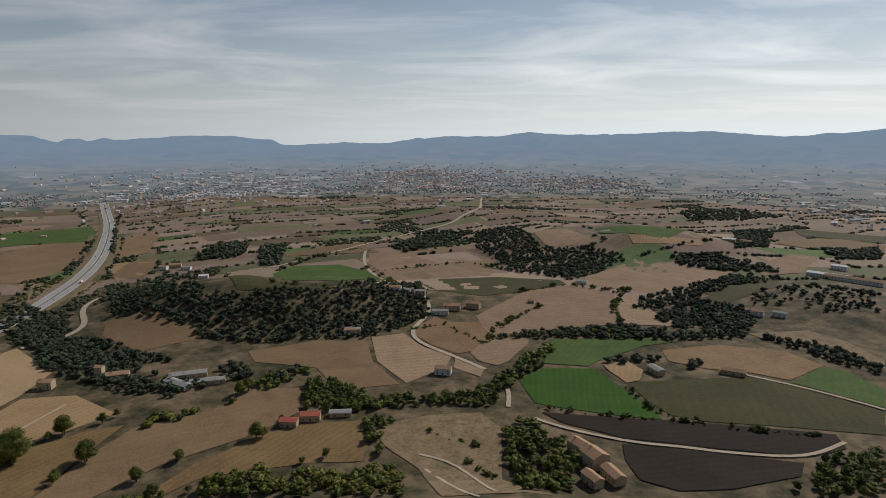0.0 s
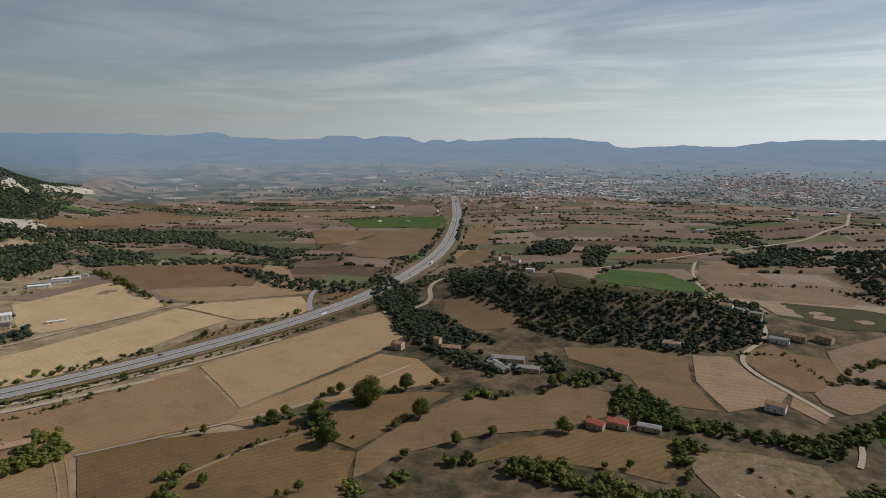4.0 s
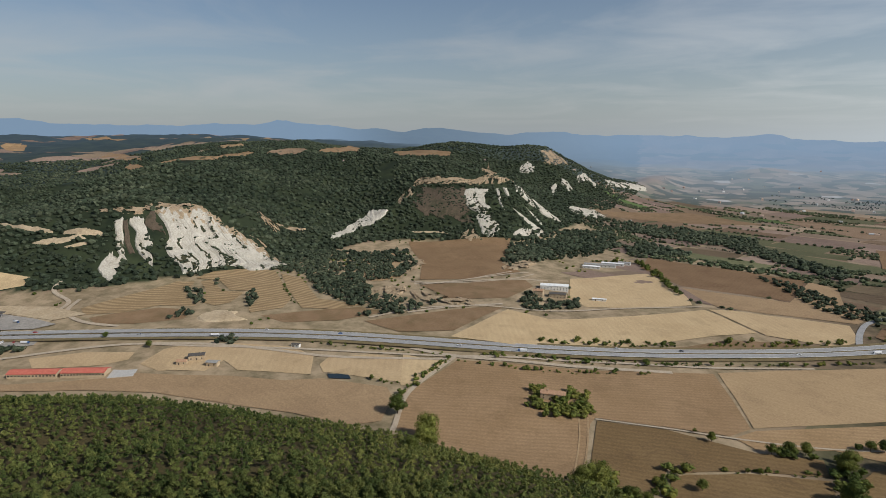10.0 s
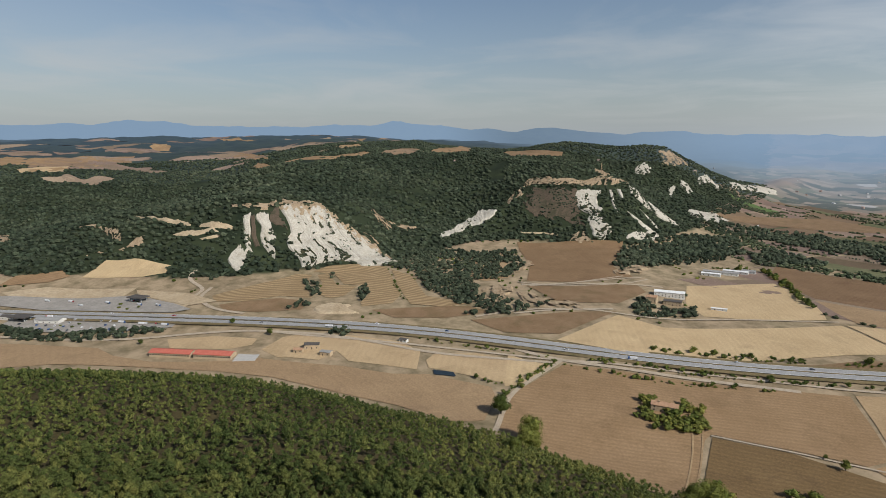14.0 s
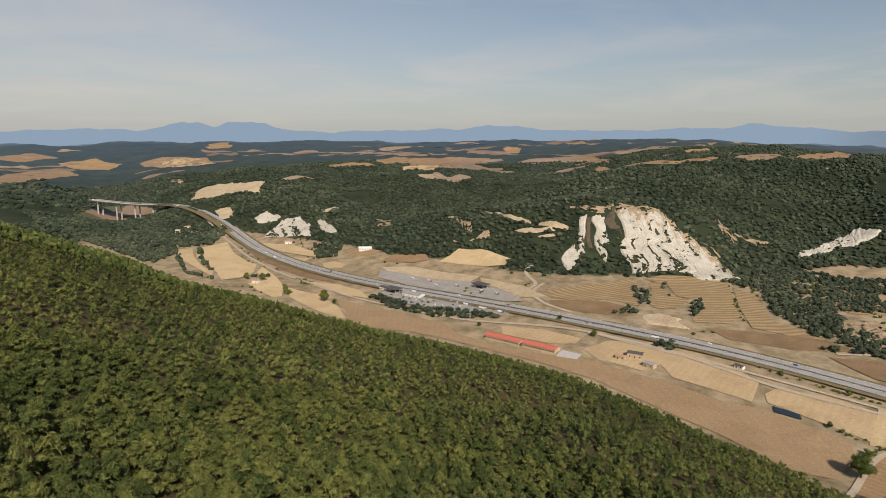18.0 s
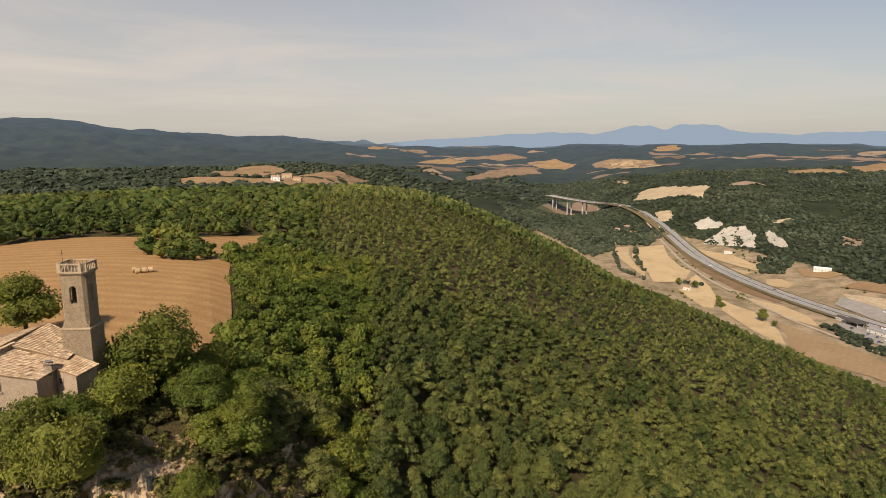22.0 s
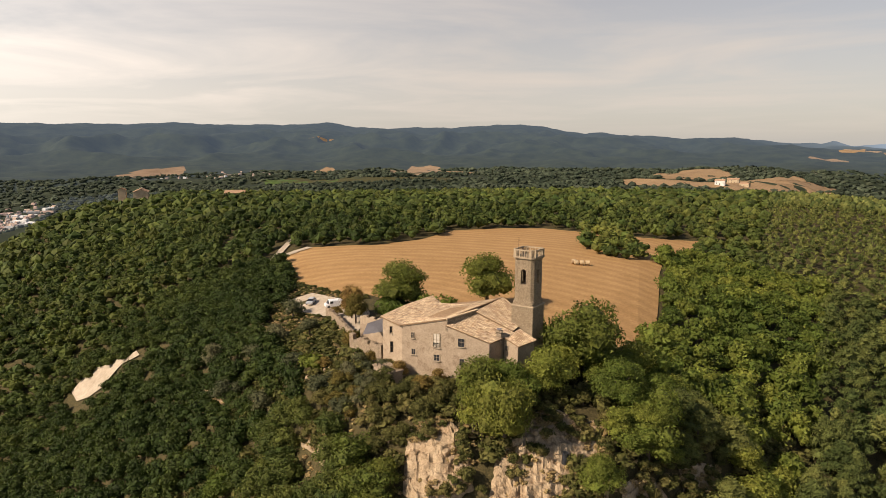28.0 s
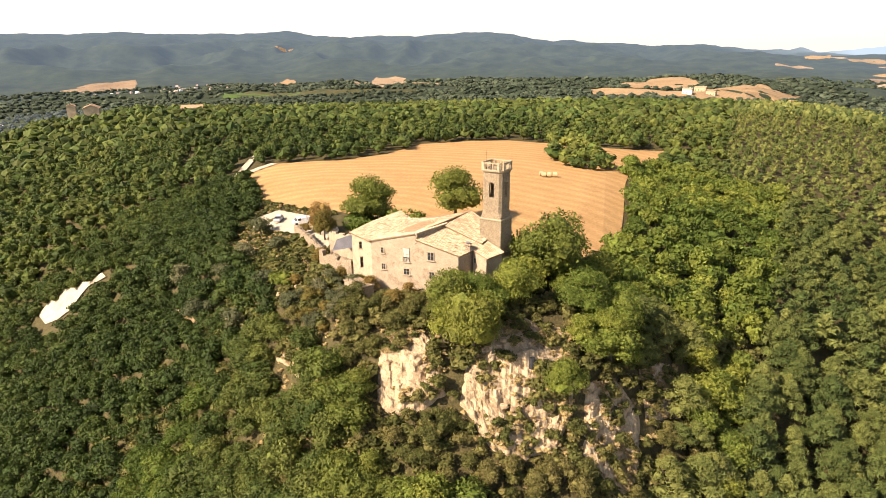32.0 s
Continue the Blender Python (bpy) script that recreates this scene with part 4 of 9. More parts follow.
field("tan", "large stubble field with faint drill lines", [(-442, 60), (-466, 83), (-509, 122), (-491, 166), (-463, 244), (-440, 331), (-344, 292), (-338, 271), (-360, 236), (-382, 194), (-374, 186), (-272, 131), (-393, 51)])
field("dun", "dry grass field below the farm track", [(-378, 193), (-356, 234), (-314, 273), (-298, 308), (-280, 295), (-296, 252), (-301, 232), (-302, 214), (-310, 207), (-290, 189), (-255, 142), (-270, 133)])
field("dun", "brown stubble slope above the wood", [(-300, 215), (-294, 250), (-276, 292), (-256, 278), (-230, 286), (-216, 260), (-190, 225), (-246, 150), (-280, 190), (-300, 203)])
field("sand", "smooth beige ploughed field", [(-441, 336), (-412, 528), (-402, 552), (-333, 497), (-328, 448), (-345, 295)])
field("tan", "brown strip of stubble", [(-341, 293), (-323, 441), (-285, 448), (-237, 416), (-277, 361), (-291, 340), (-307, 325), (-318, 276), (-335, 272)])
field("dun", "tan stubble slope", [(-280, 327), (-277, 357), (-245, 387), (-222, 398), (-227, 359), (-230, 310), (-233, 289), (-257, 290), (-272, 309)])
field("fawn", "long tan stubble slope", [(-229, 286), (-228, 308), (-224, 356), (-214, 392), (-170, 421), (-149, 461), (-113, 460), (-105, 417), (-125, 386), (-175, 345), (-205, 300), (-212, 260)])
field("straw", "pale straw field", [(-532, 76), (-504, 113), (-468, 83), (-467, 64)])
field("straw", "large pale straw field beside the motorway", [(-570, 129), (-618, 182), (-646, 213), (-610, 249), (-610, 346), (-618, 446), (-529, 445), (-529, 396), (-516, 291), (-527, 198)])
field("straw", "pale field beside the slip road", [(-618, 451), (-609, 475), (-531, 561), (-483, 525), (-473, 491), (-521, 449)])
field("rust", "russet grass sliver beside the motorway", [(-506, 291), (-506, 350), (-515, 401), (-497, 451), (-464, 491), (-470, 443), (-484, 347)])
field("straw", "straw field beside the farm", [(-789, 351), (-808, 481), (-739, 480), (-661, 455), (-641, 445), (-637, 377), (-653, 313), (-694, 310)])
field("sand", "tan field beyond the farm", [(-718, 481), (-625, 568), (-711, 674), (-672, 684), (-600, 622), (-562, 629), (-534, 575), (-625, 469), (-667, 472)])
field("brown", "brown fallow field", [(-919, 548), (-721, 678), (-630, 573), (-728, 487), (-843, 492)])
field("brown", "brown field under the scars", [(-1061, 164), (-1029, 342), (-879, 279), (-819, 288), (-792, 206), (-804, 139), (-891, 158)])
field("rust", "russet dry grass field", [(-774, 134), (-780, 279), (-744, 280), (-690, 227), (-699, 162)])
field("rust", "russet dry grass by the motorway", [(-635, 49), (-658, 153), (-659, 216), (-587, 136), (-595, 81)])
field("sand", "small tan clearing", [(-988, 76), (-991, 137), (-822, 117), (-801, 85), (-813, 55)])
field("fawn", "tan field beside the wood", [(-348, 608), (-311, 634), (-244, 589), (-241, 568), (-282, 539), (-336, 579)])
field("tan", "tan field beside the motorway", [(-524, 930), (-465, 981), (-423, 858), (-450, 824)])
field("fawn", "tan field beside the motorway", [(-640, 1164), (-576, 1234), (-501, 1032), (-527, 971)])
field("fawn", "tan field by the lane", [(-699, 846), (-746, 1066), (-702, 1220), (-576, 966), (-551, 774), (-590, 754)])
field("brown", "brown field of the plain", [(-898, 985), (-754, 1058), (-730, 896), (-765, 855)])
field("brown", "bare bank beside the slip road", [(-516, 587), (-501, 641), (-466, 614), (-461, 549), (-492, 553)])
field("fawn", "wide tan field", [(-181, 542), (-123, 569), (-74, 569), (-63, 520), (-35, 468), (-83, 457), (-110, 504), (-167, 516)])
field("pink", "pinkish ploughed field", [(-71, 580), (-40, 594), (-18, 554), (8, 534), (3, 506), (-30, 470), (-59, 520)])
field("brown", "brown hollow field", [(-34, 600), (-9, 647), (9, 631), (40, 632), (47, 579), (35, 549), (13, 537), (-12, 562)])
field("pink", "small ploughed field", [(11, 530), (36, 504), (31, 483), (9, 503)])
field("pink", "small ploughed field", [(25, 540), (43, 578), (86, 585), (81, 564), (58, 519), (47, 508), (31, 520)])
field("pink", "pinkish ploughed field with furrows", [(63, 697), (105, 763), (169, 794), (216, 750), (196, 688), (188, 628), (152, 619), (84, 599), (49, 583), (41, 615), (36, 654)])
field("pink", "small pink field", [(215, 723), (238, 747), (238, 663), (261, 615), (191, 626), (202, 687)])
field("pink", "ploughed plot", [(-128, 1064), (-65, 1087), (-32, 988), (59, 950), (78, 882), (67, 849), (-27, 831), (-62, 803), (-117, 942)])
field("olive", "dry meadow", [(-67, 789), (-27, 823), (76, 842), (160, 825), (165, 797), (98, 761), (46, 738), (-18, 760)])
field("pink", "pinkish field beside the knoll", [(201, 844), (321, 962), (341, 904), (421, 869), (347, 788), (270, 747), (174, 808)])
field("pink", "pink field on the knoll", [(166, 1130), (228, 1135), (255, 1038), (244, 1019), (178, 1025)])
field("green", "green field behind the wooded hill", [(-246, 864), (-230, 925), (-161, 931), (-111, 880), (-71, 776), (-123, 707), (-191, 711)])
field("olive", "olive field on the wooded hill", [(-330, 838), (-201, 699), (-128, 690), (-141, 663), (-228, 660)])
field("green", "green crop field", [(106, 579), (204, 579), (233, 571), (192, 560), (138, 519), (126, 506), (89, 513)])
field("bright", "bright green maize field", [(62, 477), (85, 501), (129, 501), (143, 460), (155, 417), (155, 405), (128, 411), (90, 424), (69, 433)])
field("olive", "olive green field", [(149, 466), (169, 473), (256, 482), (280, 466), (321, 417), (297, 383), (268, 388), (185, 402), (164, 411), (156, 432)])
field("green", "green meadow", [(284, 471), (326, 504), (341, 497), (350, 458), (326, 424), (305, 448)])
field("brown", "brown field", [(205, 547), (263, 561), (318, 543), (332, 508), (285, 476), (261, 491), (226, 500), (200, 519)])
field("dark", "dark ploughed field", [(71, 418), (127, 407), (165, 403), (264, 383), (259, 364), (229, 354), (170, 367), (119, 379), (86, 399)])
field("dark", "dark ploughed field beside the farm road", [(117, 371), (168, 361), (222, 347), (212, 332), (165, 318), (133, 316), (115, 328), (113, 351)])
field("tan", "small dry plot beside a farm", [(140, 510), (163, 518), (171, 497), (161, 475), (149, 470), (141, 497)])
field("dun", "tan stubble slope", [(-171, 315), (-156, 342), (-126, 380), (-104, 398), (-58, 404), (-49, 368), (-51, 351), (-105, 342), (-145, 330), (-160, 315)])
field("scrub", "dry scrubland with bare tracks", [(-51, 395), (-10, 412), (27, 417), (40, 391), (34, 326), (61, 301), (-1, 301), (-15, 339), (-38, 368)])
field("scrub", "rough pasture on a slope", [(307, 594), (372, 600), (391, 568), (393, 519), (380, 501), (372, 554), (314, 578)])
field("olive", "olive pasture between woods", [(311, 715), (372, 778), (471, 837), (420, 753), (354, 709), (312, 686)])
field("pink", "pinkish field beyond the stream", [(476, 907), (571, 990), (610, 977), (517, 863), (450, 844), (461, 886)])
field("fawn", "wide tan field of the plain", [(649, 1164), (766, 1148), (792, 1084), (756, 1032), (636, 1052), (603, 1099)])
field("olive", "green strip field of the plain", [(733, 1280), (862, 1183), (809, 1107), (703, 1186)])
field("tan", "tan field of the plain", [(316, 1036), (444, 1022), (423, 992), (315, 1005)])
field("green", "green strip field of the plain", [(276, 1116), (395, 1074), (530, 1171), (376, 1018), (273, 1062)])
field("fawn", "tan field of the plain", [(-266, 998), (-139, 1027), (-128, 1059), (-152, 1127), (-225, 1072), (-267, 1021)])
field("fawn", "tan field of the plain", [(-472, 848), (-496, 952), (-466, 986), (-432, 893), (-420, 832)])
field("green", "green field beside the motorway", [(-884, 1209), (-828, 1282), (-718, 1266), (-673, 1165), (-737, 1121), (-807, 1101)])
field("straw", "pale straw field", [(-533, 76), (-503, 112), (-469, 84), (-464, 64)])
field("green", "green field beside the motorway", [(-896, 1231), (-742, 1296), (-671, 1132), (-805, 1101)])
field("orange", "harvested orange-brown field on the plateau", [(127, -197), (123, -207), (109, -209), (95, -210), (82, -226), (76, -253), (56, -267), (41, -273), (26, -270), (-2, -266), (-26, -277), (-43, -286), (-40, -281), (-27, -268), (-17, -247), (-9, -221), (-7, -197), (-6, -164), (-5, -141), (-4, -126), (-1, -118), (4, -113), (16, -111), (48, -130), (63, -139), (80, -146), (97, -159), (104, -167), (120, -188)])
lane("track", "pale track round the end of the field", 3.0, [(124, -186), (131, -203), (136, -215), (140, -230)])
field("rust", "ploughed fields of the plain", [(-1386, 629), (-1445, 976), (-1205, 1019), (-1290, 806), (-1358, 642)])
field("pink", "brown field of the plain", [(-1270, 1094), (-1016, 1292), (-856, 1319), (-1010, 1067)])
field("green", "green field of the plain", [(-931, 1142), (-767, 1332), (-688, 1172), (-827, 1054)])
field("pink", "distant strip field among woods", [(-1906, -1186), (-2130, -1237), (-2063, -1095), (-2189, -1021), (-2112, -975), (-1933, -1011), (-1828, -1142)])
field("tan", "distant strip field among woods", [(-1795, -1122), (-1849, -1062), (-1905, -1045), (-1943, -983), (-1895, -992), (-1798, -1033), (-1696, -1061)])
field("tan", "small field among woods", [(-2526, -1081), (-2612, -1079), (-2622, -1043), (-2512, -1010), (-2471, -1050)])
field("tan", "small field on the valley side", [(-2294, -707), (-2365, -683), (-2140, -532), (-1956, -484), (-2112, -592), (-2239, -683)])
field("tan", "long stubble strip along the hilltop", [(-1870, -507), (-1511, -318), (-1559, -217), (-1666, -165), (-1732, -145), (-1765, -167), (-1710, -238), (-1604, -338), (-1958, -516)])
field("pink", "stubble fields on the hilltop", [(-1735, -117), (-1903, -94), (-1871, -25), (-1809, 8), (-1706, -23)])
field("tan", "stubble fields on the hilltop", [(-1780, 16), (-1926, 44), (-2338, 138), (-2313, 179), (-1698, 123), (-1824, 74)])
field("rust", "thin field strip along the rim", [(-1897, 247), (-1956, 331), (-1854, 420), (-1825, 410), (-1777, 252)])
field("tan", "distant field strip", [(-2550, -266), (-3428, -223), (-3469, -195), (-2411, -237)])
field("tan", "distant field strip", [(-2994, -959), (-2984, -870), (-2738, -715), (-2684, -748), (-2740, -847)])
field("tan", "distant field strip", [(-2047, -284), (-2189, -225), (-2065, -204), (-2001, -260)])
field("pink", "harvested field on the plateau", [(-1609, -2292), (-1738, -2314), (-1723, -2032), (-1630, -1882), (-1530, -1885), (-1533, -2159)])
field("tan", "strip field along the plateau edge", [(-1867, -1313), (-2119, -1388), (-2095, -1172), (-2245, -1024), (-2121, -982), (-1966, -1101), (-1814, -1235)])
field("tan", "strip field along the plateau edge", [(-1684, -1410), (-1821, -1309), (-1750, -1231), (-1622, -1315)])
field("straw", "strip field along the plateau edge", [(-1798, -1158), (-1904, -1067), (-1761, -1003), (-1708, -1090)])
field("tan", "small field among woods", [(-2553, -1103), (-2750, -1112), (-2543, -1031), (-2488, -1059)])
field("tan", "small field among woods", [(-2196, -2570), (-2352, -2590), (-2169, -2412), (-2096, -2431)])
field("rust", "clearing on the wooded slope", [(-1932, -1038), (-2095, -984), (-1896, -954)])
field("tan", "long harvested field behind the wood", [(29, -1124), (-42, -1106), (-133, -1094), (-356, -1344), (-279, -1127), (-138, -965), (-36, -986), (26, -981)])
field("tan", "harvested field on a gentle rise", [(-15, -1192), (-78, -1320), (-148, -1288), (-155, -1199), (-112, -1129), (-42, -1111)])
field("tan", "harvested field below the village", [(-217, -1190), (-295, -1346), (-287, -1265), (-172, -1061), (-166, -1087)])
field("pink", "harvested field on the plateau", [(-888, -2027), (-1177, -2339), (-1354, -2362), (-1291, -2178), (-1032, -2052), (-874, -1975)])
field("tan", "field among woods", [(-912, -2602), (-1142, -2801), (-1167, -2648), (-960, -2544)])
field("tan", "field among woods", [(-1420, -2529), (-1575, -2530), (-1598, -2389), (-1432, -2223), (-1382, -2313)])
field("straw", "field among woods", [(-1641, -2252), (-1736, -2130), (-1599, -1836), (-1488, -1929)])
field("pink", "field among woods", [(-1249, -2715), (-1477, -2865), (-1473, -2612), (-1329, -2638)])
field("tan", "far field among woods", [(-821, -3134), (-969, -3289), (-913, -3103), (-810, -3042)])
field("tan", "far field among woods", [(-1412, -3307), (-1553, -3207), (-1540, -3252)])
field("tan", "far field among woods", [(-2078, -2458), (-2241, -2446), (-2126, -2340), (-2036, -2386)])
field("pink", "brown field below the mountains", [(729, -1743), (905, -2408), (764, -2355), (412, -1276), (439, -1166)])
field("pink", "brown field below the mountains", [(1759, -1781), (1732, -1890), (1660, -1951), (1598, -1886), (1622, -1745)])
field("tan", "brown field below the mountains", [(1188, -1960), (1211, -2245), (1120, -2142), (913, -1690)])
field("olive", "pale green meadow behind the wood", [(841, -1255), (821, -1334), (489, -1120), (322, -1120), (332, -1048), (588, -1086)])
field("tan", "small field below the mountains", [(404, -1277), (488, -1889), (353, -1326)])
field("pink", "brown field below the mountains", [(1797, -1647), (1699, -1779), (1614, -1895), (1570, -1840), (1495, -1542)])
field("green", "long green meadow behind the wood", [(888, -1326), (605, -1170), (563, -1088), (793, -1183)])
field("tan", "clearing high on the mountain", [(1654, -2819), (1582, -2855), (1520, -2907), (1553, -2853)])

lane("track", "dirt road beside the motorway", 5, [(-940, -1128), (-836, -946), (-737, -789), (-665, -639), (-648, -566), (-613, -476), (-600, -403), (-587, -321), (-594, -269), (-606, -233), (-605, -175), (-602, -132), (-590, -84), (-545, -8), (-536, 4), (-525, 63), (-513, 113)])
lane("track", "pale gravel road winding between fields", 4.5, [(-136, 1065), (-128, 969), (-113, 892), (-70, 787), (-28, 739), (-15, 686), (-13, 656), (-38, 595), (-19, 558), (8, 534), (36, 499)])
lane("track", "pale gravel lane", 3.5, [(50, 471), (53, 448), (48, 426)])
lane("track", "pale farm road", 3, [(65, 408), (85, 391), (104, 379), (121, 374), (169, 363), (225, 351), (235, 356), (263, 372)])
lane("track", "straight farm lane", 3, [(253, 486), (281, 467), (303, 445), (324, 421)])
lane("track", "lane beside the motorway", 6, [(-397, 551), (-366, 588), (-368, 611), (-396, 647), (-419, 699), (-413, 770)])
lane("asphalt", "slip road beside the motorway", 6, [(-461, 503), (-497, 537), (-536, 586), (-546, 632)])
lane("track", "rough dirt track", 2, [(-15, 356), (5, 349), (21, 326), (29, 305)])
lane("track", "rough dirt track", 2, [(-11, 338), (5, 317), (19, 295)])
lane("track", "earth track along the stubble", 2, [(-380, 193), (-358, 235), (-328, 280), (-307, 325), (-293, 377), (-283, 431)])
lane("track", "earth track across the brown field", 3, [(-797, 125), (-780, 153), (-791, 207), (-820, 275)])
lane("track", "earth track across the brown field", 3, [(-780, 153), (-771, 201), (-778, 266), (-808, 305)])
lane("sand", "wheel track in the stubble", 1.1, [(-384, 182), (-359, 172), (-313, 147)])
lane("sand", "wheel track in the stubble", 1.1, [(-382, 188), (-353, 175), (-317, 155)])
lane("track", "dirt track beside the motorway", 4, [(-602, -156), (-578, -69), (-557, -1), (-518, 122), (-489, 231), (-450, 340), (-431, 424)])
lane("track", "dirt track at the field edge", 4, [(-516, 121), (-449, 65), (-386, 47)])
lane("track", "dirt track below the scars", 4, [(-647, 56), (-675, 117), (-670, 182), (-640, 237), (-640, 366), (-631, 452)])
lane("track", "dirt track across the brown field", 4, [(-776, 138), (-793, 214), (-815, 299)])
lane("track", "dirt track up to the terraces", 5, [(-721, -278), (-752, -269), (-795, -312), (-823, -307)])
lane("track", "track round the terraces", 5, [(-658, -198), (-673, -237), (-716, -270), (-758, -266)])
lane("track", "country road towards the town", 7, [(-51, 1244), (20, 1349), (47, 1421), (93, 1527), (120, 1929)])
lane("track", "lane towards the town", 5, [(-260, 909), (-209, 996), (-148, 1098), (-51, 1244)])
lane("track", "earth track at the field edge", 4, [(125, -190), (126, -201), (120, -207)])
lane("track", "dirt road beside the motorway", 6, [(-547, 86), (-515, 124), (-497, 168), (-473, 233), (-448, 297)])
lane("track", "farm track", 5, [(-783, 128), (-781, 192), (-778, 266), (-773, 312)])
lane("track", "farm track", 5, [(-658, 100), (-669, 143), (-667, 214)])



# ---- motorway ----
def smooth_z(x, y):
    z = height(x, y, False)
    for _ in range(60):
        z[1:-1] = (z[:-2] + 2 * z[1:-1] + z[2:]) / 4
    return z


MOTOR = [polar(b, d) for b, d in ((29, 2030.4), (28.7, 1504), (29, 1326), (29.5, 1156), (31, 978), (33.6, 857), (36.9, 757), (40.2, 702), (43.4, 665), (48.8, 623), (54.3, 594), (55.6, 586), (59.6, 573), (64.5, 560), (64.7, 564), (69.4, 556), (74.7, 559), (76, 561), (85.6, 587), (96.5, 621), (106.6, 663), (111.1, 692), (117.5, 747), (121.7, 790), (125.8, 840), (129.6, 908), (133.3, 1013), (135.9, 1139), (137.6, 1302), (139.3, 1440), (142, 1640), (145.6, 1800), (148.6, 1935))]
MOTOR = [(float(a), float(b)) for a, b in MOTOR]
LANES.append((MOTOR, 46))
motorway = put("motorway", Matrix(), "grey two-lane motorway with grassy verges", "road", kind="structure")
band("verge", MOTOR, 36, M["verge"], 0.9, 15, parent=motorway, z=smooth_z)
for s in (-6.2, 6.2):
    band("carriageway", MOTOR, 9.8, M["asphalt"], 1.5, 15, s, motorway, z=smooth_z)
    for q in (-4.4, 4.4):
        band("edge_line", MOTOR, 0.45, M["paint"], 1.56, 15, s + q, motorway, z=smooth_z)
band("median", MOTOR, 2.0, M["verge"], 1.7, 15, 0, motorway, z=smooth_z)


# ---- eroded scars of marl and ochre rock on the hillsides ----
def resample(pts, n):
    p = np.array(pts, float)
    s = np.concatenate([[0], np.cumsum(np.hypot(*np.diff(p, axis=0).T))])
    t = np.linspace(0, s[-1], n)
    return np.stack([np.interp(t, s, p[:, 0]), np.interp(t, s, p[:, 1])], 1), s[-1]


GULLY = []
M["gully_scrub"] = mat("gully_scrub", (0.028, 0.032, 0.015), (0.085, 0.075, 0.040), 5, bump=0.8)


def scar(kind, relief, crest, foot):
    a, la = resample(crest, 2)
    n = int(np.clip(max(la, resample(foot, 2)[1]) / 1.6, 12, 150))
    top, _ = resample(crest, n)
    low, _ = resample(foot, n)
    run = np.hypot(*(top - low).T).mean()
    k = int(np.clip(run / 2.2, 6, 70))
    u, t = np.meshgrid(np.arange(n), np.linspace(0, 1, k), indexing="ij")
    q = low[:, None] * (1 - t[..., None]) + top[:, None] * t[..., None]
    ragged = (0.05 if run > 60 else 0.12) * wave_noise(u * 1.0, u * 0.0, 6, 31) + (0.03 if run > 60 else 0.08) * wave_noise(u * 1.0, u * 0.0, 1.7, 32)
    q = q + (top - low)[:, None] * (ragged * np.where(t > 0.5, t * 1.2, (t - 1) * 0.35))[..., None]
    along = (top[-1] - top[0]) / max(np.hypot(*(top[-1] - top[0])), 1)
    sway = min(9.0, 0.22 * la + 1.5) * wave_noise(t * run + 7 * la, t * 0 + la, 26, 61) + min(4.0, 0.12 * la) * wave_noise(t * run, u * 0.35, 9, 62)
    q = q + along * sway[..., None]
    z = height(q[..., 0], q[..., 1])
    s = u * max(la, 1) / n
    bend = s + 9 * wave_noise(s, t * run, 24, 33) + 4 * wave_noise(s, t * run, 9, 38) + (t - 0.5) * run * 0.35 * wave_noise(s, t * 0, 55, 37)
    sharp = lambda size, along, seed: 1 - 2 * np.abs(wave_noise(bend, t * run * along, size, seed))
    g = 0.50 * sharp(30, 0.10, 34) + 0.34 * sharp(11, 0.12, 35) + 0.24 * sharp(4.5, 0.12, 39) + 0.10 * wave_noise(s, t * run, 2.6, 36)
    edge = np.minimum(1, np.minimum(np.minimum(u, n - 1 - u) / 3, np.minimum(t, 1 - t) * k / 2.5))
    z = z + (g * relief * 0.9 + 0.25 * relief + 1.2) * edge - 1.2 * (1 - edge)
    i, j = np.meshgrid(np.arange(n - 1), np.arange(k - 1), indexing="ij")
    f_ = np.stack([i * k + j, i * k + j + 1, (i + 1) * k + j + 1, (i + 1) * k + j], -1).reshape(-1, 4)
    v_ = np.stack([q[..., 0].ravel(), q[..., 1].ravel(), z.ravel()], 1)
    p0, p1, p2 = v_[f_[0, 0]], v_[f_[0, 1]], v_[f_[0, 3]]
    if np.cross(p1 - p0, p2 - p0)[2] < 0:
        f_ = f_[:, ::-1]
    nb = wave_noise(s, t * run, 9, 47) + 0.5 * wave_noise(s, t * run, 3.5, 49)
    if kind == "earth":              # ragged edges where the scrub closes in
        rim = np.minimum(np.minimum(u / (n - 1), 1 - u / (n - 1)), np.minimum(t, 1 - t))
        f_ = f_[((rim * 4 + 0.6 * nb) > 0.25)[:-1, :-1].ravel()]
    if kind == "ochre_rock":         # broken ledges
        f_ = f_[(nb[:-1, :-1].ravel() > -0.2)]
    elif kind == "marl":             # plants hold the hollows and the upper rim
        wedge = wave_noise(bend, t * run * 0.22, 17, 48) + 0.35 * wave_noise(s, t * run, 4, 50)
        green = ((t > 0.86) & (nb > 0.55)) | (wedge > (0.78 if run > 60 else 1.05))
        live = np.full(len(f_), True)
        GULLY.append(v_[green.ravel()][::3])
    me_ = mesh_of("eroded_slope", v_, f_, M[kind])
    if kind == "marl":           # a broken cap of ochre rock, bare brown soil in the hollows
        me_.materials.append(M["ochre_rock"])
        me_.materials.append(M["gully_scrub"])
        tc = t[:-1, :-1].ravel()[live]
        nz = wave_noise(s, t * run, 5, 44)[:-1, :-1].ravel()[live]
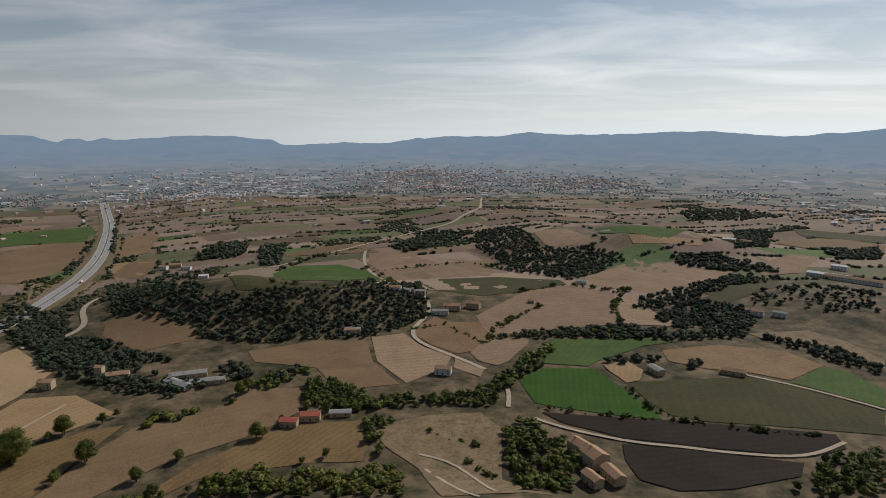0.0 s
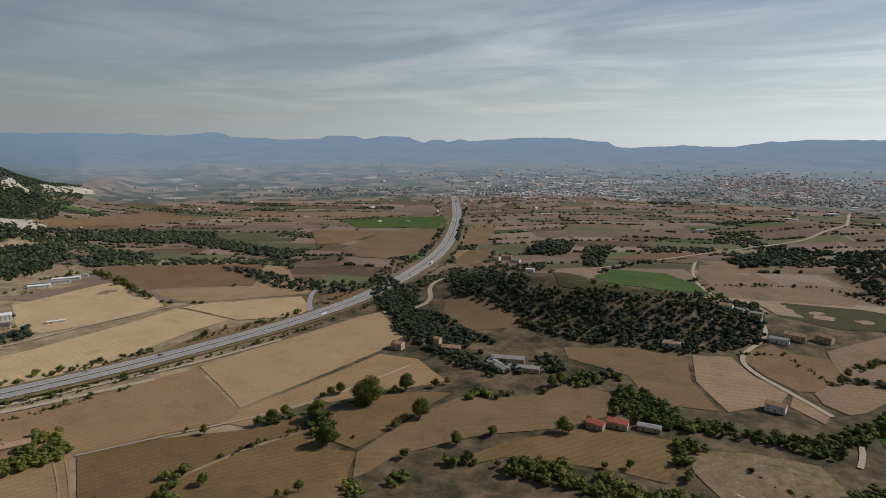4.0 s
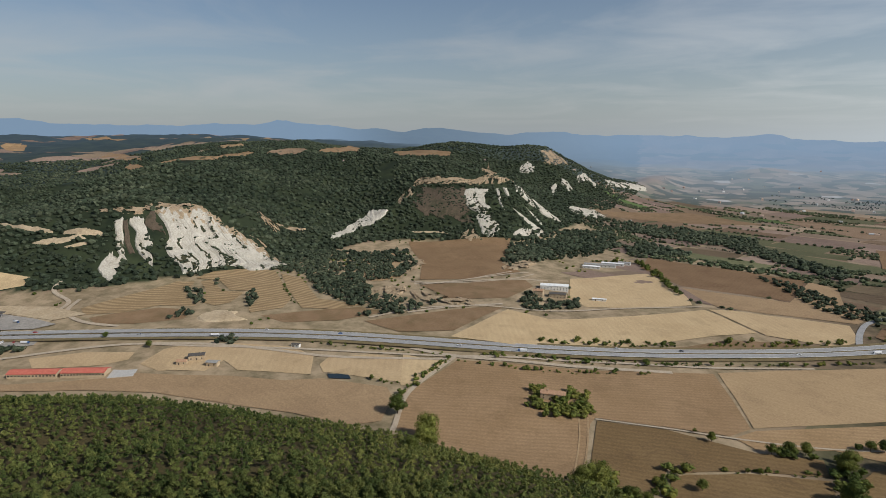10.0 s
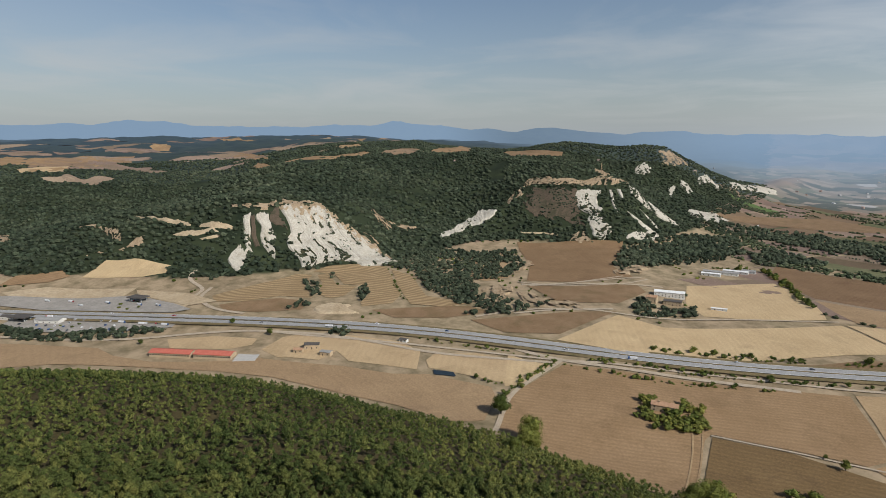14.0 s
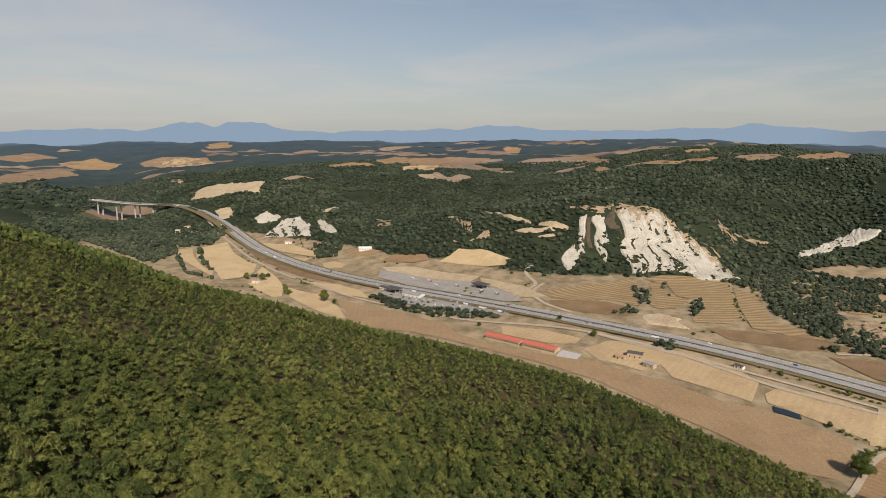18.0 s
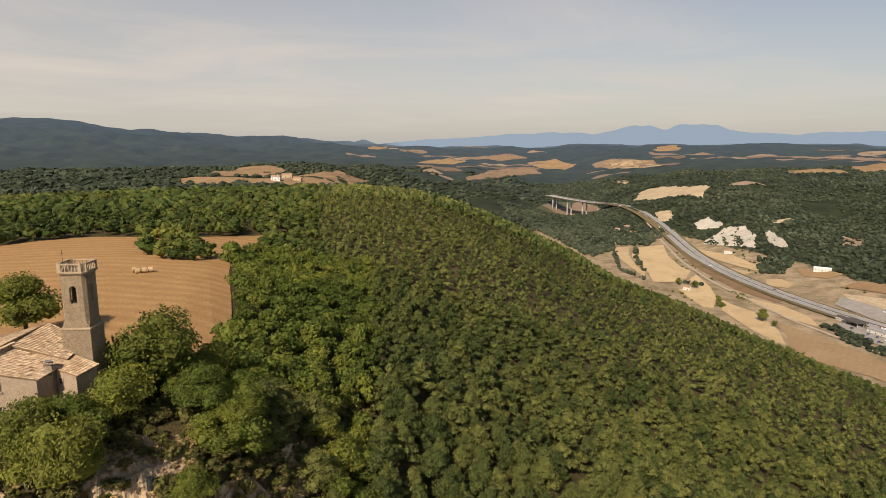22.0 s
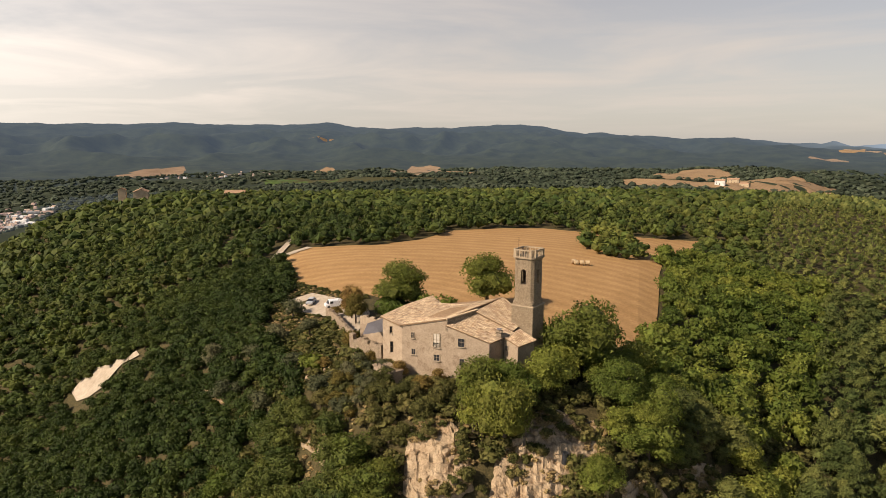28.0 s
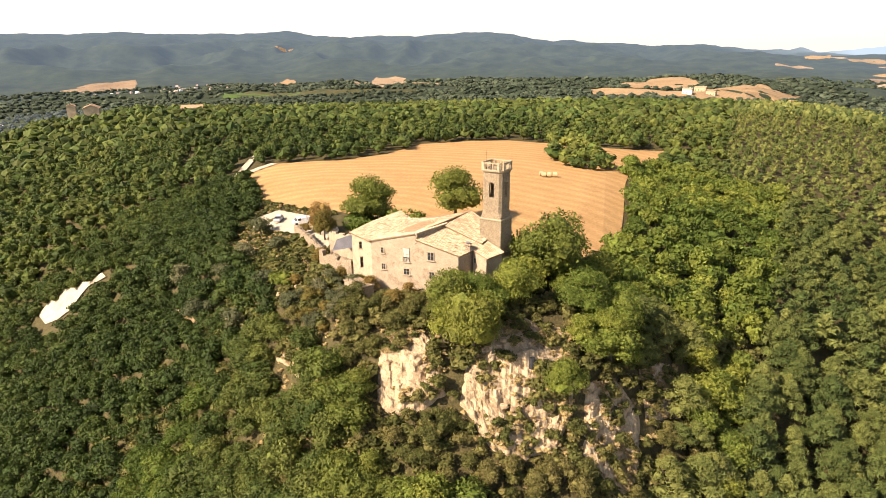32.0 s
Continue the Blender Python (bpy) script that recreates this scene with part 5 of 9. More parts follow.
        me_.polygons.foreach_set("material_index", np.where((tc + 0.16 * nz > 0.80) & (relief > 2.2), 1, np.where(green[:-1, :-1].ravel(), 2, 0)).astype(np.int32))
    label = {"earth": "bare brown soil under the rock crest", "marl": "bare eroded slope of pale grey marl with gullies", "bare": "bare earth cutting", "ochre_rock": "ragged outcrop of ochre rock on the hillside"}[kind]
    tagged(new("eroded_slope", me_), label, "rock slope", kind="structure")
    CLEAR.append([tuple(p) for p in top[::3]] + [tuple(p) for p in low[::-3]])


scar("earth", 0.25, [(-961, -244), (-984, -230)], [(-919, -227), (-920, -208)])
scar("earth", 0.25, [(-949, -267), (-950, -258)], [(-883, -247), (-883, -236)])
scar("ochre_rock", 1.6, [(-1005, -240), (-1029, -220), (-1026, -173)], [(-979, -231), (-989, -212), (-1002, -170)])
scar("marl", 2.6, [(-994, -235), (-1014, -219), (-1010, -194), (-1021, -173), (-1004, -152), (-986, -128), (-973, -105), (-956, -77), (-925, -62), (-899, -45)], [(-846, -173), (-850, -156), (-870, -139), (-871, -119), (-875, -97), (-859, -85), (-867, -63), (-875, -44)])
scar("marl", 2, [(-948, -279), (-952, -266)], [(-885, -258), (-875, -244)])
scar("marl", 2, [(-952, -261), (-959, -240)], [(-892, -239), (-858, -211)])
scar("marl", 1.6, [(-883, -277), (-888, -268), (-885, -258)], [(-848, -276), (-817, -252), (-850, -253)])
scar("ochre_rock", 1.6, [(-977, -289), (-987, -264), (-1005, -240)], [(-956, -278), (-958, -257), (-970, -232)])
scar("ochre_rock", 1.4, [(-986, -101), (-984, -86), (-966, -71)], [(-975, -94), (-964, -83), (-944, -69)])
scar("ochre_rock", 1.5, [(-1142, -103), (-1092, -75), (-1062, -54)], [(-1059, -84), (-1047, -68), (-1037, -56)])
scar("ochre_rock", 1.5, [(-1086, -59), (-1099, -27), (-1109, -3)], [(-1070, -48), (-1063, -24), (-1072, -17)])
scar("bare", 0.8, [(-1046, -488), (-992, -424), (-954, -359)], [(-1023, -473), (-965, -409), (-943, -359)])
scar("bare", 0.8, [(-948, -348), (-931, -302), (-920, -281)], [(-929, -338), (-913, -304), (-915, -281)])
scar("bare", 0.8, [(-921, -374), (-929, -350), (-918, -305)], [(-909, -355), (-905, -334), (-910, -303)])
scar("bare", 0.8, [(-900, -332), (-908, -301)], [(-893, -324), (-900, -297)])
scar("ochre_rock", 1.2, [(-1017, -534), (-985, -487), (-936, -454)], [(-970, -502), (-929, -466), (-920, -452)])
scar("ochre_rock", 1.2, [(-895, -450), (-920, -433), (-928, -422)], [(-889, -436), (-901, -417), (-912, -408)])
scar("ochre_rock", 1, [(-884, -493), (-896, -473)], [(-876, -484), (-881, -458)])
scar("ochre_rock", 1, [(-1018, -568), (-1027, -538)], [(-1001, -553), (-1009, -530)])
scar("ochre_rock", 1, [(-988, -330), (-978, -292)], [(-978, -323), (-966, -289)])
scar("earth", 0.25, [(-1245, 207), (-1214, 241), (-1194, 298)], [(-1158, 176), (-1122, 224), (-1090, 290)])
scar("ochre_rock", 2.2, [(-1268, 207), (-1285, 224), (-1235, 267), (-1237, 326), (-1233, 383), (-1644, 551)], [(-1234, 202), (-1240, 217), (-1205, 261), (-1198, 316), (-1202, 374), (-1239, 417)])
scar("ochre_rock", 1.5, [(-1245, 179), (-1253, 206)], [(-1182, 157), (-1212, 191)])
scar("marl", 2, [(-1188, 289), (-1190, 317), (-1190, 347)], [(-1113, 297), (-1106, 307), (-1120, 322)])
scar("marl", 1.6, [(-1111, 297), (-1116, 313), (-1105, 325)], [(-1054, 291), (-1033, 305), (-1060, 330)])
scar("marl", 1.2, [(-1193, 361), (-1187, 370)], [(-1117, 351), (-1113, 356)])
scar("marl", 1.2, [(-1199, 378), (-1190, 389)], [(-1154, 376), (-1153, 383)])
scar("marl", 1.5, [(-1383, 460), (-1231, 443), (-1217, 480), (-1196, 512)], [(-1194, 403), (-1182, 422), (-1162, 453), (-1170, 494)])
scar("marl", 1.2, [(-1128, 375), (-1111, 402), (-1106, 422)], [(-1115, 378), (-1096, 394), (-1092, 409)])
scar("marl", 1.2, [(-1163, 412), (-1146, 426), (-1124, 439)], [(-1151, 412), (-1128, 421), (-1114, 427)])
scar("marl", 1.2, [(-1060, 364), (-1098, 414), (-1102, 438)], [(-1036, 342), (-1050, 392), (-1074, 422)])
scar("ochre_rock", 1.2, [(-1075, 260), (-1081, 280), (-1048, 286)], [(-1040, 248), (-1031, 266), (-1032, 282)])
scar("marl", 1.6, [(-1093, 36), (-1179, 91), (-1205, 121), (-1177, 148)], [(-1055, 34), (-1125, 82), (-1133, 109), (-1159, 139)])
scar("bare", 0.6, [(-1109, 164), (-1096, 209), (-1082, 235)], [(-1101, 164), (-1089, 207), (-1075, 233)])
scar("marl", 1.2, [(-1749, 598), (-1793, 636), (-1744, 645)], [(-1704, 587), (-1695, 606), (-1708, 635)])
scar("ochre_rock", 1, [(-1880, 719), (-1920, 775), (-1837, 789)], [(-1760, 689), (-1769, 716), (-1794, 778)])
scar("marl", 1.2, [(-1689, 708), (-1662, 720), (-1613, 714)], [(-1604, 685), (-1572, 686), (-1579, 704)])
scar("marl", 1.2, [(-1737, 780), (-1792, 830), (-1722, 843)], [(-1670, 759), (-1713, 804), (-1650, 808)])
scar("marl", 1, [(-1612, 651), (-1635, 677)], [(-1472, 598), (-1545, 638)])
scar("ochre_rock", 1.2, [(-1343, 376), (-1790, 520), (-1449, 444)], [(-1301, 369), (-1274, 377), (-1325, 410)])
scar("marl", 1.2, [(-1798, 904), (-1894, 1027), (-1904, 1112)], [(-1725, 877), (-1750, 950), (-1822, 1065)])
scar("marl", 1.2, [(-1389, 608), (-1389, 677), (-1336, 686)], [(-1337, 589), (-1291, 624), (-1267, 644)])
scar("ochre_rock", 1.5, [(-757, 69), (-786, 94), (-768, 112)], [(-709, 63), (-695, 87), (-721, 105)])
scar("ochre_rock", 1.5, [(-941, 137), (-924, 164)], [(-817, 122), (-887, 153)])
scar("ochre_rock", 1.5, [(-751, 121), (-711, 158), (-695, 189)], [(-697, 114), (-676, 150), (-665, 180)])
scar("ochre_rock", 1.5, [(-880, 284), (-898, 315), (-875, 327)], [(-817, 266), (-832, 292), (-836, 313)])
scar("bare", 0.6, [(-695, -119), (-691, -90)], [(-653, -127), (-653, -75)])
scar("bare", 1.2, [(-1190, -1446), (-1265, -1400), (-1319, -1317)], [(-1079, -1346), (-1089, -1227), (-1129, -1139)])
scar("bare", 1, [(-980, -1144), (-1003, -1109)], [(-934, -1074), (-952, -1053)])
scar("marl", 1.2, [(-944, -980), (-972, -970), (-969, -933)], [(-925, -958), (-933, -933), (-947, -914)])
scar("marl", 1.6, [(-888, -892), (-954, -904), (-969, -868), (-935, -815)], [(-869, -874), (-878, -822), (-888, -778)])
scar("marl", 1.2, [(-962, -822), (-957, -791), (-925, -743)], [(-912, -769), (-907, -745), (-905, -722)])
scar("bare", 0.6, [(-1016, -852), (-1090, -872)], [(-998, -833), (-1068, -853)])
scar("ochre_rock", 1.2, [(-1128, -796), (-1144, -757)], [(-990, -694), (-1035, -691)])
scar("ochre_rock", 1.2, [(-1323, -1739), (-1349, -1703)], [(-1292, -1693), (-1300, -1650)])



# ---- strips of the far plateau ----
def plateau_fields():
    """Narrow harvested strips among the woods of the far plateau."""
    r = np.random.default_rng(33)
    kinds, made = ("plot_pink", "plot_tan", "plot_fawn"), {}
    for q in range(170):
        b_, d_ = r.uniform(93, 166), r.uniform(1850, 3350)
        cx, cy = polar(b_, d_)
        if wave_noise(np.array([cx]), np.array([cy]), 420, 71)[0] < -0.05 or height([cx], [cy])[0] < -85:
            continue
        a = np.radians(b_ + r.uniform(-14, 14))
        half, deep, k = r.uniform(35, 120), r.uniform(14, 46), kinds[int(r.integers(0, 3))]
        u = np.linspace(-1, 1, 13)
        w_ = np.sqrt(1 - 0.85 * u ** 4) * deep * (1 + 0.35 * np.sin(u * r.uniform(2, 6) + r.uniform(0, 6)))
        mid = 12 * np.sin(u * r.uniform(1, 4) + r.uniform(0, 6))
        rows = []
        for g in (-1, -0.33, 0.33, 1):
            p_, s_ = u * half, mid + g * w_
            rows.append(np.stack([cx + p_ * np.cos(a) - s_ * np.sin(a), cy + p_ * np.sin(a) + s_ * np.cos(a)], 1))
        ring = np.concatenate([rows[0], rows[3][::-1]])
        CLEAR.append([(float(x_), float(y_)) for x_, y_ in ring])
        made.setdefault(k, []).append(np.concatenate(rows))
    i_, j_ = (m_.ravel() for m_ in np.meshgrid(np.arange(3), np.arange(12), indexing="ij"))
    quad = np.stack([i_ * 13 + j_, i_ * 13 + j_ + 1, (i_ + 1) * 13 + j_ + 1, (i_ + 1) * 13 + j_], 1)
    for k, items in made.items():
        xy = np.concatenate(items)
        f_ = (quad[None] + 52 * np.arange(len(items))[:, None, None]).reshape(-1, 4)
        me_ = mesh_of("plateau_fields", np.column_stack([xy, height(xy[:, 0], xy[:, 1]) + 1.0]), f_, M[k])
        tagged(new("plateau_fields", me_), "narrow harvested strips among far woods", "field", kind="stuff")


plateau_fields()


# ---- plots kept clear round the church ----
CLEAR.append([(13.5, -89.5), (21, -88.5), (36.5, -88.5), (43.5, -94), (41, -105), (28, -105), (13, -101)])      # house and tower
CLEAR.append([(42, -95), (58, -101), (74, -112), (88, -134), (88, -144), (62, -132), (46, -112), (40, -104)])      # courtyard and parking place
CLEAR.append([(30.5, -77.5), (24, -79), (20, -77), (16, -71), (21, -68.5), (27, -67), (28.5, -69)])      # rock faces
CLEAR.append([(17, -79), (13, -83), (9, -86.5), (3, -86), (1, -81), (1.5, -73), (4, -69), (12, -66.5), (16, -68), (17, -71)])
CLEAR.append([(0.6, -80), (-3.5, -84), (-8.2, -84.5), (-8, -73), (-4, -71), (0, -70)])
CLEAR.append([(-7, -90), (-10, -94), (-14, -98), (-14.5, -92), (-11, -84), (-7.5, -80)])
OPEN_SLOPE = [(120, -188), (104, -166), (95, -153), (90, -145), (91, -136), (86, -124), (77, -112), (62, -99), (46, -94), (46, -100), (65, -125), (63, -139), (80, -146), (97, -159)]      # scrub between the courtyard and the field
CLEAR.append(OPEN_SLOPE)
CLEAR.append([(306, -322), (322, -312), (354, -334), (352, -362), (326, -368)])      # round the manor house
BARE = CLEAR[-7:-1]
CLEAR.append([(51.5, -84), (43, -78), (40, -71), (47, -75)])
CLEAR.append([(166.8, -134.2), (164.1, -139.6), (154.7, -140.9), (142.5, -138.2), (134.4, -138.2), (129.0, -134.2), (138.5, -134.2), (139.8, -131.5), (141.2, -126.1), (146.6, -124.7), (154.7, -126.1)])      # hillside road


# ---- trees ----
def ico(sub):
    bm = bmesh.new()
    bmesh.ops.create_icosphere(bm, subdivisions=sub, radius=1)
    v_ = np.array([q.co[:] for q in bm.verts])
    f_ = np.array([[q.index for q in fc.verts] for fc in bm.faces])
    bm.free()
    return v_, f_


ICO1, ICO2 = ico(1), ico(2)
rng = np.random.default_rng(7)


def lobes_of(kind, count, r):
    """Centres and radii of the clumps of a crown one metre high and about one wide."""
    out = []
    for i in range(count):
        if kind == "pine":
            h = (i + 0.5) / count
            a = i * 2.4 + r.uniform(-0.4, 0.4)
            reach = 0.34 * (1 - h) ** 0.75 + 0.02
            out.append((reach * math.cos(a), reach * math.sin(a), 0.34 + 0.58 * h, 0.19 * (1 - 0.45 * h), 0.095))
        else:
            a = i * 2.4 + r.uniform(-0.5, 0.5)
            h = r.uniform(0.0, 1.0)
            reach = 0.30 * math.sqrt(max(0.0, 1 - (2 * h - 0.9) ** 2)) * r.uniform(0.6, 1.05)
            s = r.uniform(0.15, 0.235)
            out.append((reach * math.cos(a), reach * math.sin(a), 0.34 + 0.46 * h, s, s * 0.85))
    if kind != "pine":
        out.append((0, 0, 0.55, 0.30, 0.28))
    else:
        out.append((0, 0, 0.88, 0.10, 0.13))
    return out


def crown(kind, clumps, leaves, leaf, seed, base=ICO1, fat=0.86):
    """Vertices and triangles of a crown: clumps of foliage with leafy sprays over them."""
    r = np.random.default_rng(seed)
    vs, fs, at = [], [], 0
    ls = lobes_of(kind, clumps, r)
    for x, y, z, w_, h_ in ls:
        v_ = base[0] * (1 + r.uniform(-0.28, 0.22, (len(base[0]), 1)))
        v_ = v_ * (w_ * fat, w_ * fat, h_ * fat) + (x, y, z)
        vs.append(v_), fs.append(base[1] + at)
        at += len(v_)
    if leaves:
        pick = r.integers(0, len(ls), leaves)
        L_ = np.array(ls)[pick]
        d = r.normal(size=(leaves, 3))
        d[:, 2] = np.abs(d[:, 2]) * 0.9 - 0.25
        d /= np.linalg.norm(d, axis=1)[:, None]
        c = L_[:, :3] + d * np.stack([L_[:, 3], L_[:, 3], L_[:, 4]], 1) * r.uniform(0.82, 1.18, (leaves, 1))
        nrm = (d if kind != "pine" else d * 0.5 + (0, 0, 0.8)) + r.normal(size=(leaves, 3)) * 0.5
        nrm /= np.linalg.norm(nrm, axis=1)[:, None]
        u = np.cross(nrm, r.normal(size=(leaves, 3)))
        u /= np.linalg.norm(u, axis=1)[:, None]
        w2 = np.cross(nrm, u)
        s = leaf * r.uniform(0.6, 1.35, (leaves, 1))
        long_, thin = (2.0, 0.62) if kind == "pine" else (1.25, 1.0)
        spray = np.stack([c - u * s * long_ - w2 * s * 0.55 * thin, c + u * s * long_, c - u * s * 0.5 + w2 * s * thin], 1).reshape(-1, 3)
        vs.append(spray)
        fs.append(np.arange(leaves * 3).reshape(-1, 3) + at)
    return np.concatenate(vs), np.concatenate(fs)


LODS = {}
for kind in ("pine", "oak"):
    LODS[kind] = [
        [crown(kind, 14 if kind == "pine" else 11, 1800, 0.0225, 10 + s, fat=0.64) for s in range(5)],
        [crown(kind, 8 if kind == "pine" else 6, 430, 0.040, 30 + s, fat=0.70) for s in range(5)],
        [crown(kind, 3, 66, 0.062, 50 + s, fat=0.88) for s in range(5)],
        [crown("oak", 0, 6, 0.155, 70 + s, fat=1.3) for s in range(5)],
        [crown(kind, 19, 6000, 0.0140, 90 + s, fat=0.64) for s in range(5)],
        [crown(kind, 4, 75, 0.085, 110 + s, fat=0.75) for s in range(5)],
        [crown(kind, 1, 26, 0.088, 130 + s, fat=1.0) for s in range(5)],
    ]


def plant(name, x, y, kind, material, lod, size, label, category="tree", aspect=1.0, tints=(0.0, 1.0), sink=0.12, group="", z=None):
    """A stand of trees too many to count, as one mesh."""
    n = len(x)
    if n == 0:
        return None
    z = height(x, y) if z is None else z
    vs, fs, ts, at = [], [], [], 0
    which = rng.integers(0, len(LODS[kind][lod]), n)
    tall = size * rng.uniform(0.72, 1.28, n)
    wide = tall * aspect * rng.uniform(0.85, 1.2, n)
    turn = rng.uniform(0, 6.283, n)
    tn = np.clip(rng.uniform(*tints, n) + 0.3 * wave_noise(x, y, 130, 95) + 0.2 * wave_noise(x, y, 45, 96), -0.1, 1.15)
    for q, (cv, cf) in enumerate(LODS[kind][lod]):
        s = np.where(which == q)[0]
        if not len(s):
            continue
        co_, si_ = np.cos(turn[s])[:, None], np.sin(turn[s])[:, None]
        X = (cv[None, :, 0] * co_ - cv[None, :, 1] * si_) * wide[s][:, None] + x[s][:, None]
        Y = (cv[None, :, 0] * si_ + cv[None, :, 1] * co_) * wide[s][:, None] + y[s][:, None]
        Z = (cv[None, :, 2] - sink) * tall[s][:, None] + z[s][:, None]
        vs.append(np.stack([X, Y, Z], -1).reshape(-1, 3))
        fs.append((cf[None] + (np.arange(len(s)) * len(cv))[:, None, None]).reshape(-1, 3) + at)
        ts.append(np.repeat(tn[s], len(cv)))
        at += len(s) * len(cv)
    me = mesh_of(name, np.concatenate(vs), np.concatenate(fs), material, {"tint": np.concatenate(ts)})
    return tagged(new(name, me), label, category, group, kind="stuff")


def scatter(b0, b1, d0, d1, spacing, keep=None, clear=True, margin=0.0):
    """Uneven points in a sector, none on the cleared plots."""
    r1 = d1
    g = np.arange(-r1, r1, spacing)
    x, y = (q.ravel() for q in np.meshgrid(g, g))
    x = x + rng.uniform(-0.48, 0.48, len(x)) * spacing
    y = y + rng.uniform(-0.48, 0.48, len(y)) * spacing
    d = np.hypot(x, y)
    az = (np.degrees(np.arctan2(-x, y)) + 60) % 360 - 60
    ok = (d > d0) & (d < d1) & (az > b0) & (az < b1)
    x, y, d, az = x[ok], y[ok], d[ok], az[ok]
    if keep is not None:
        ok = keep(az, d, x, y)
        x, y = x[ok], y[ok]
    if clear:
        out = np.zeros(len(x), bool)
        for poly in CLEAR:
            px, py = [p[0] for p in poly], [p[1] for p in poly]
            near = (x > min(px)) & (x < max(px)) & (y > min(py)) & (y < max(py))
            if near.any():
                idx = np.where(near)[0]
                out[idx] |= inside(x[idx], y[idx], poly)
        for pts, width in LANES:
            lx, ly, _, _ = ribbon(pts, width, 6)
            near = np.where((x > lx.min() - 9) & (x < lx.max() + 9) & (y > ly.min() - 9) & (y < ly.max() + 9))[0]
            if len(near):
                dd = np.min(np.hypot(x[near][:, None] - lx[None], y[near][:, None] - ly[None]), 1)
                out[near] |= dd < width / 2 + 1.5
        x, y = x[~out], y[~out]
    return x, y


def foot_of(az):
    return np.interp(az, [-60, 40, 60, 66, 80, 94, 103, 112, 121, 131, 142, 147, 156, 163, 240, 262, 300], [250, 262, 285, 318, 362, 408, 458, 510, 565, 640, 745, 830, 900, 700, 700, 400, 250])


# ---- woods ----
def near_slope(az, d, x, y):
    return d < foot_of(az)


for name, b0, b1, d0, d1, lod, gap, label in (
        ("pine_forest", 138, 165, 45, 125, 0, 4.4, "dense dark green pine wood on the near slope"),
        ("pine_forest", 60, 138, 112, 220, 1, 4.6, "dense green pine wood on the hillside"),
        ("pine_forest", 138, 165, 125, 220, 1, 4.5, "dense green pine wood on the hillside"),
        ("pine_forest", 60, 170, 220, 400, 2, 4.9, "pine wood running down to the valley"),
        ("pine_forest", 60, 170, 400, 930, 3, 4.4, "pine wood running down to the valley"),
        ("oak_woodland", -42, 60, 200, 300, 2, 6.0, "mixed wood on the slope towards the plain"),
        ("oak_woodland", 165, 211, 106, 230, 1, 5.0, "green oak wood round the plateau field"),
        ("oak_woodland", 211, 238, 106, 230, 1, 3.3, "dark oak wood on the steep slope"),
        ("oak_woodland", 218, 239, 228, 400, 2, 4.6, "dark oak wood below the ridge"),
        ("oak_woodland", 170, 236, 230, 340, 2, 6.0, "oak wood covering the plateau"),
        ("oak_woodland", 170, 236, 340, 640, 3, 5.8, "oak wood covering the plateau")):
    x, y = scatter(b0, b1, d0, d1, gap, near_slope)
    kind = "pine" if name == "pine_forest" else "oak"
    plant(name, x, y, kind, M["valley_oak" if b0 == -42 else "dark_oak" if b0 in (170, 211, 218) else "bright_oak" if b0 == 165 else kind], lod, 8.6 * np.interp(np.hypot(x, y), [130, 500], [1, 0.66]) if kind == "pine" else 5.6 if b0 in (211, 218) else 7.2, label, "woodland", 0.70 if kind == "pine" else 1.0, sink=0.2, tints=(0.5, 1.1) if b0 == 211 else (0.25, 1.05) if kind == "oak" else (0.0, 1.0))

# woods of the far hillsides
x, y = scatter(60, 150, 480, 2300, 10.2, lambda az, d, x, y: (d > foot_of(az) + 60) & (woodness(x, y) > 0.5) & (wave_noise(x, y, 90, 21) > -0.85))
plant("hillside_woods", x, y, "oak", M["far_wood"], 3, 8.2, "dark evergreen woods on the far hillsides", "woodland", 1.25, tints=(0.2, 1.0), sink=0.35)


# ---- woods, hedgerows and single trees of the valley ----
def wood(density, pts):
    p = np.array(pts, float)
    d = np.hypot(p[:, 0], p[:, 1]).min()
    gap = (5.5 if d < 700 else 7.5 if d < 1200 else 11) / math.sqrt(density)
    gx, gy = np.arange(p[:, 0].min(), p[:, 0].max(), gap), np.arange(p[:, 1].min(), p[:, 1].max(), gap)
    x, y = (q.ravel() for q in np.meshgrid(gx, gy))
    if not len(x):
        return
    x, y = x + rng.uniform(-0.9, 0.9, len(x)) * gap, y + rng.uniform(-0.9, 0.9, len(y)) * gap
    ok = inside(x, y, [tuple(q) for q in p]) & (rng.uniform(0, 1, len(x)) < 0.55 + 0.45 * density) & (wave_noise(x, y, 30, 41) > -0.5 - density * 0.3)
    x, y = x[ok], y[ok]
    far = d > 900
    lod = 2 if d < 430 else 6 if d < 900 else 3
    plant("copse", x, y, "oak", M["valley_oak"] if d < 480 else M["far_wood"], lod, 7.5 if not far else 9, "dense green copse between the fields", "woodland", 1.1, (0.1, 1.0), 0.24)


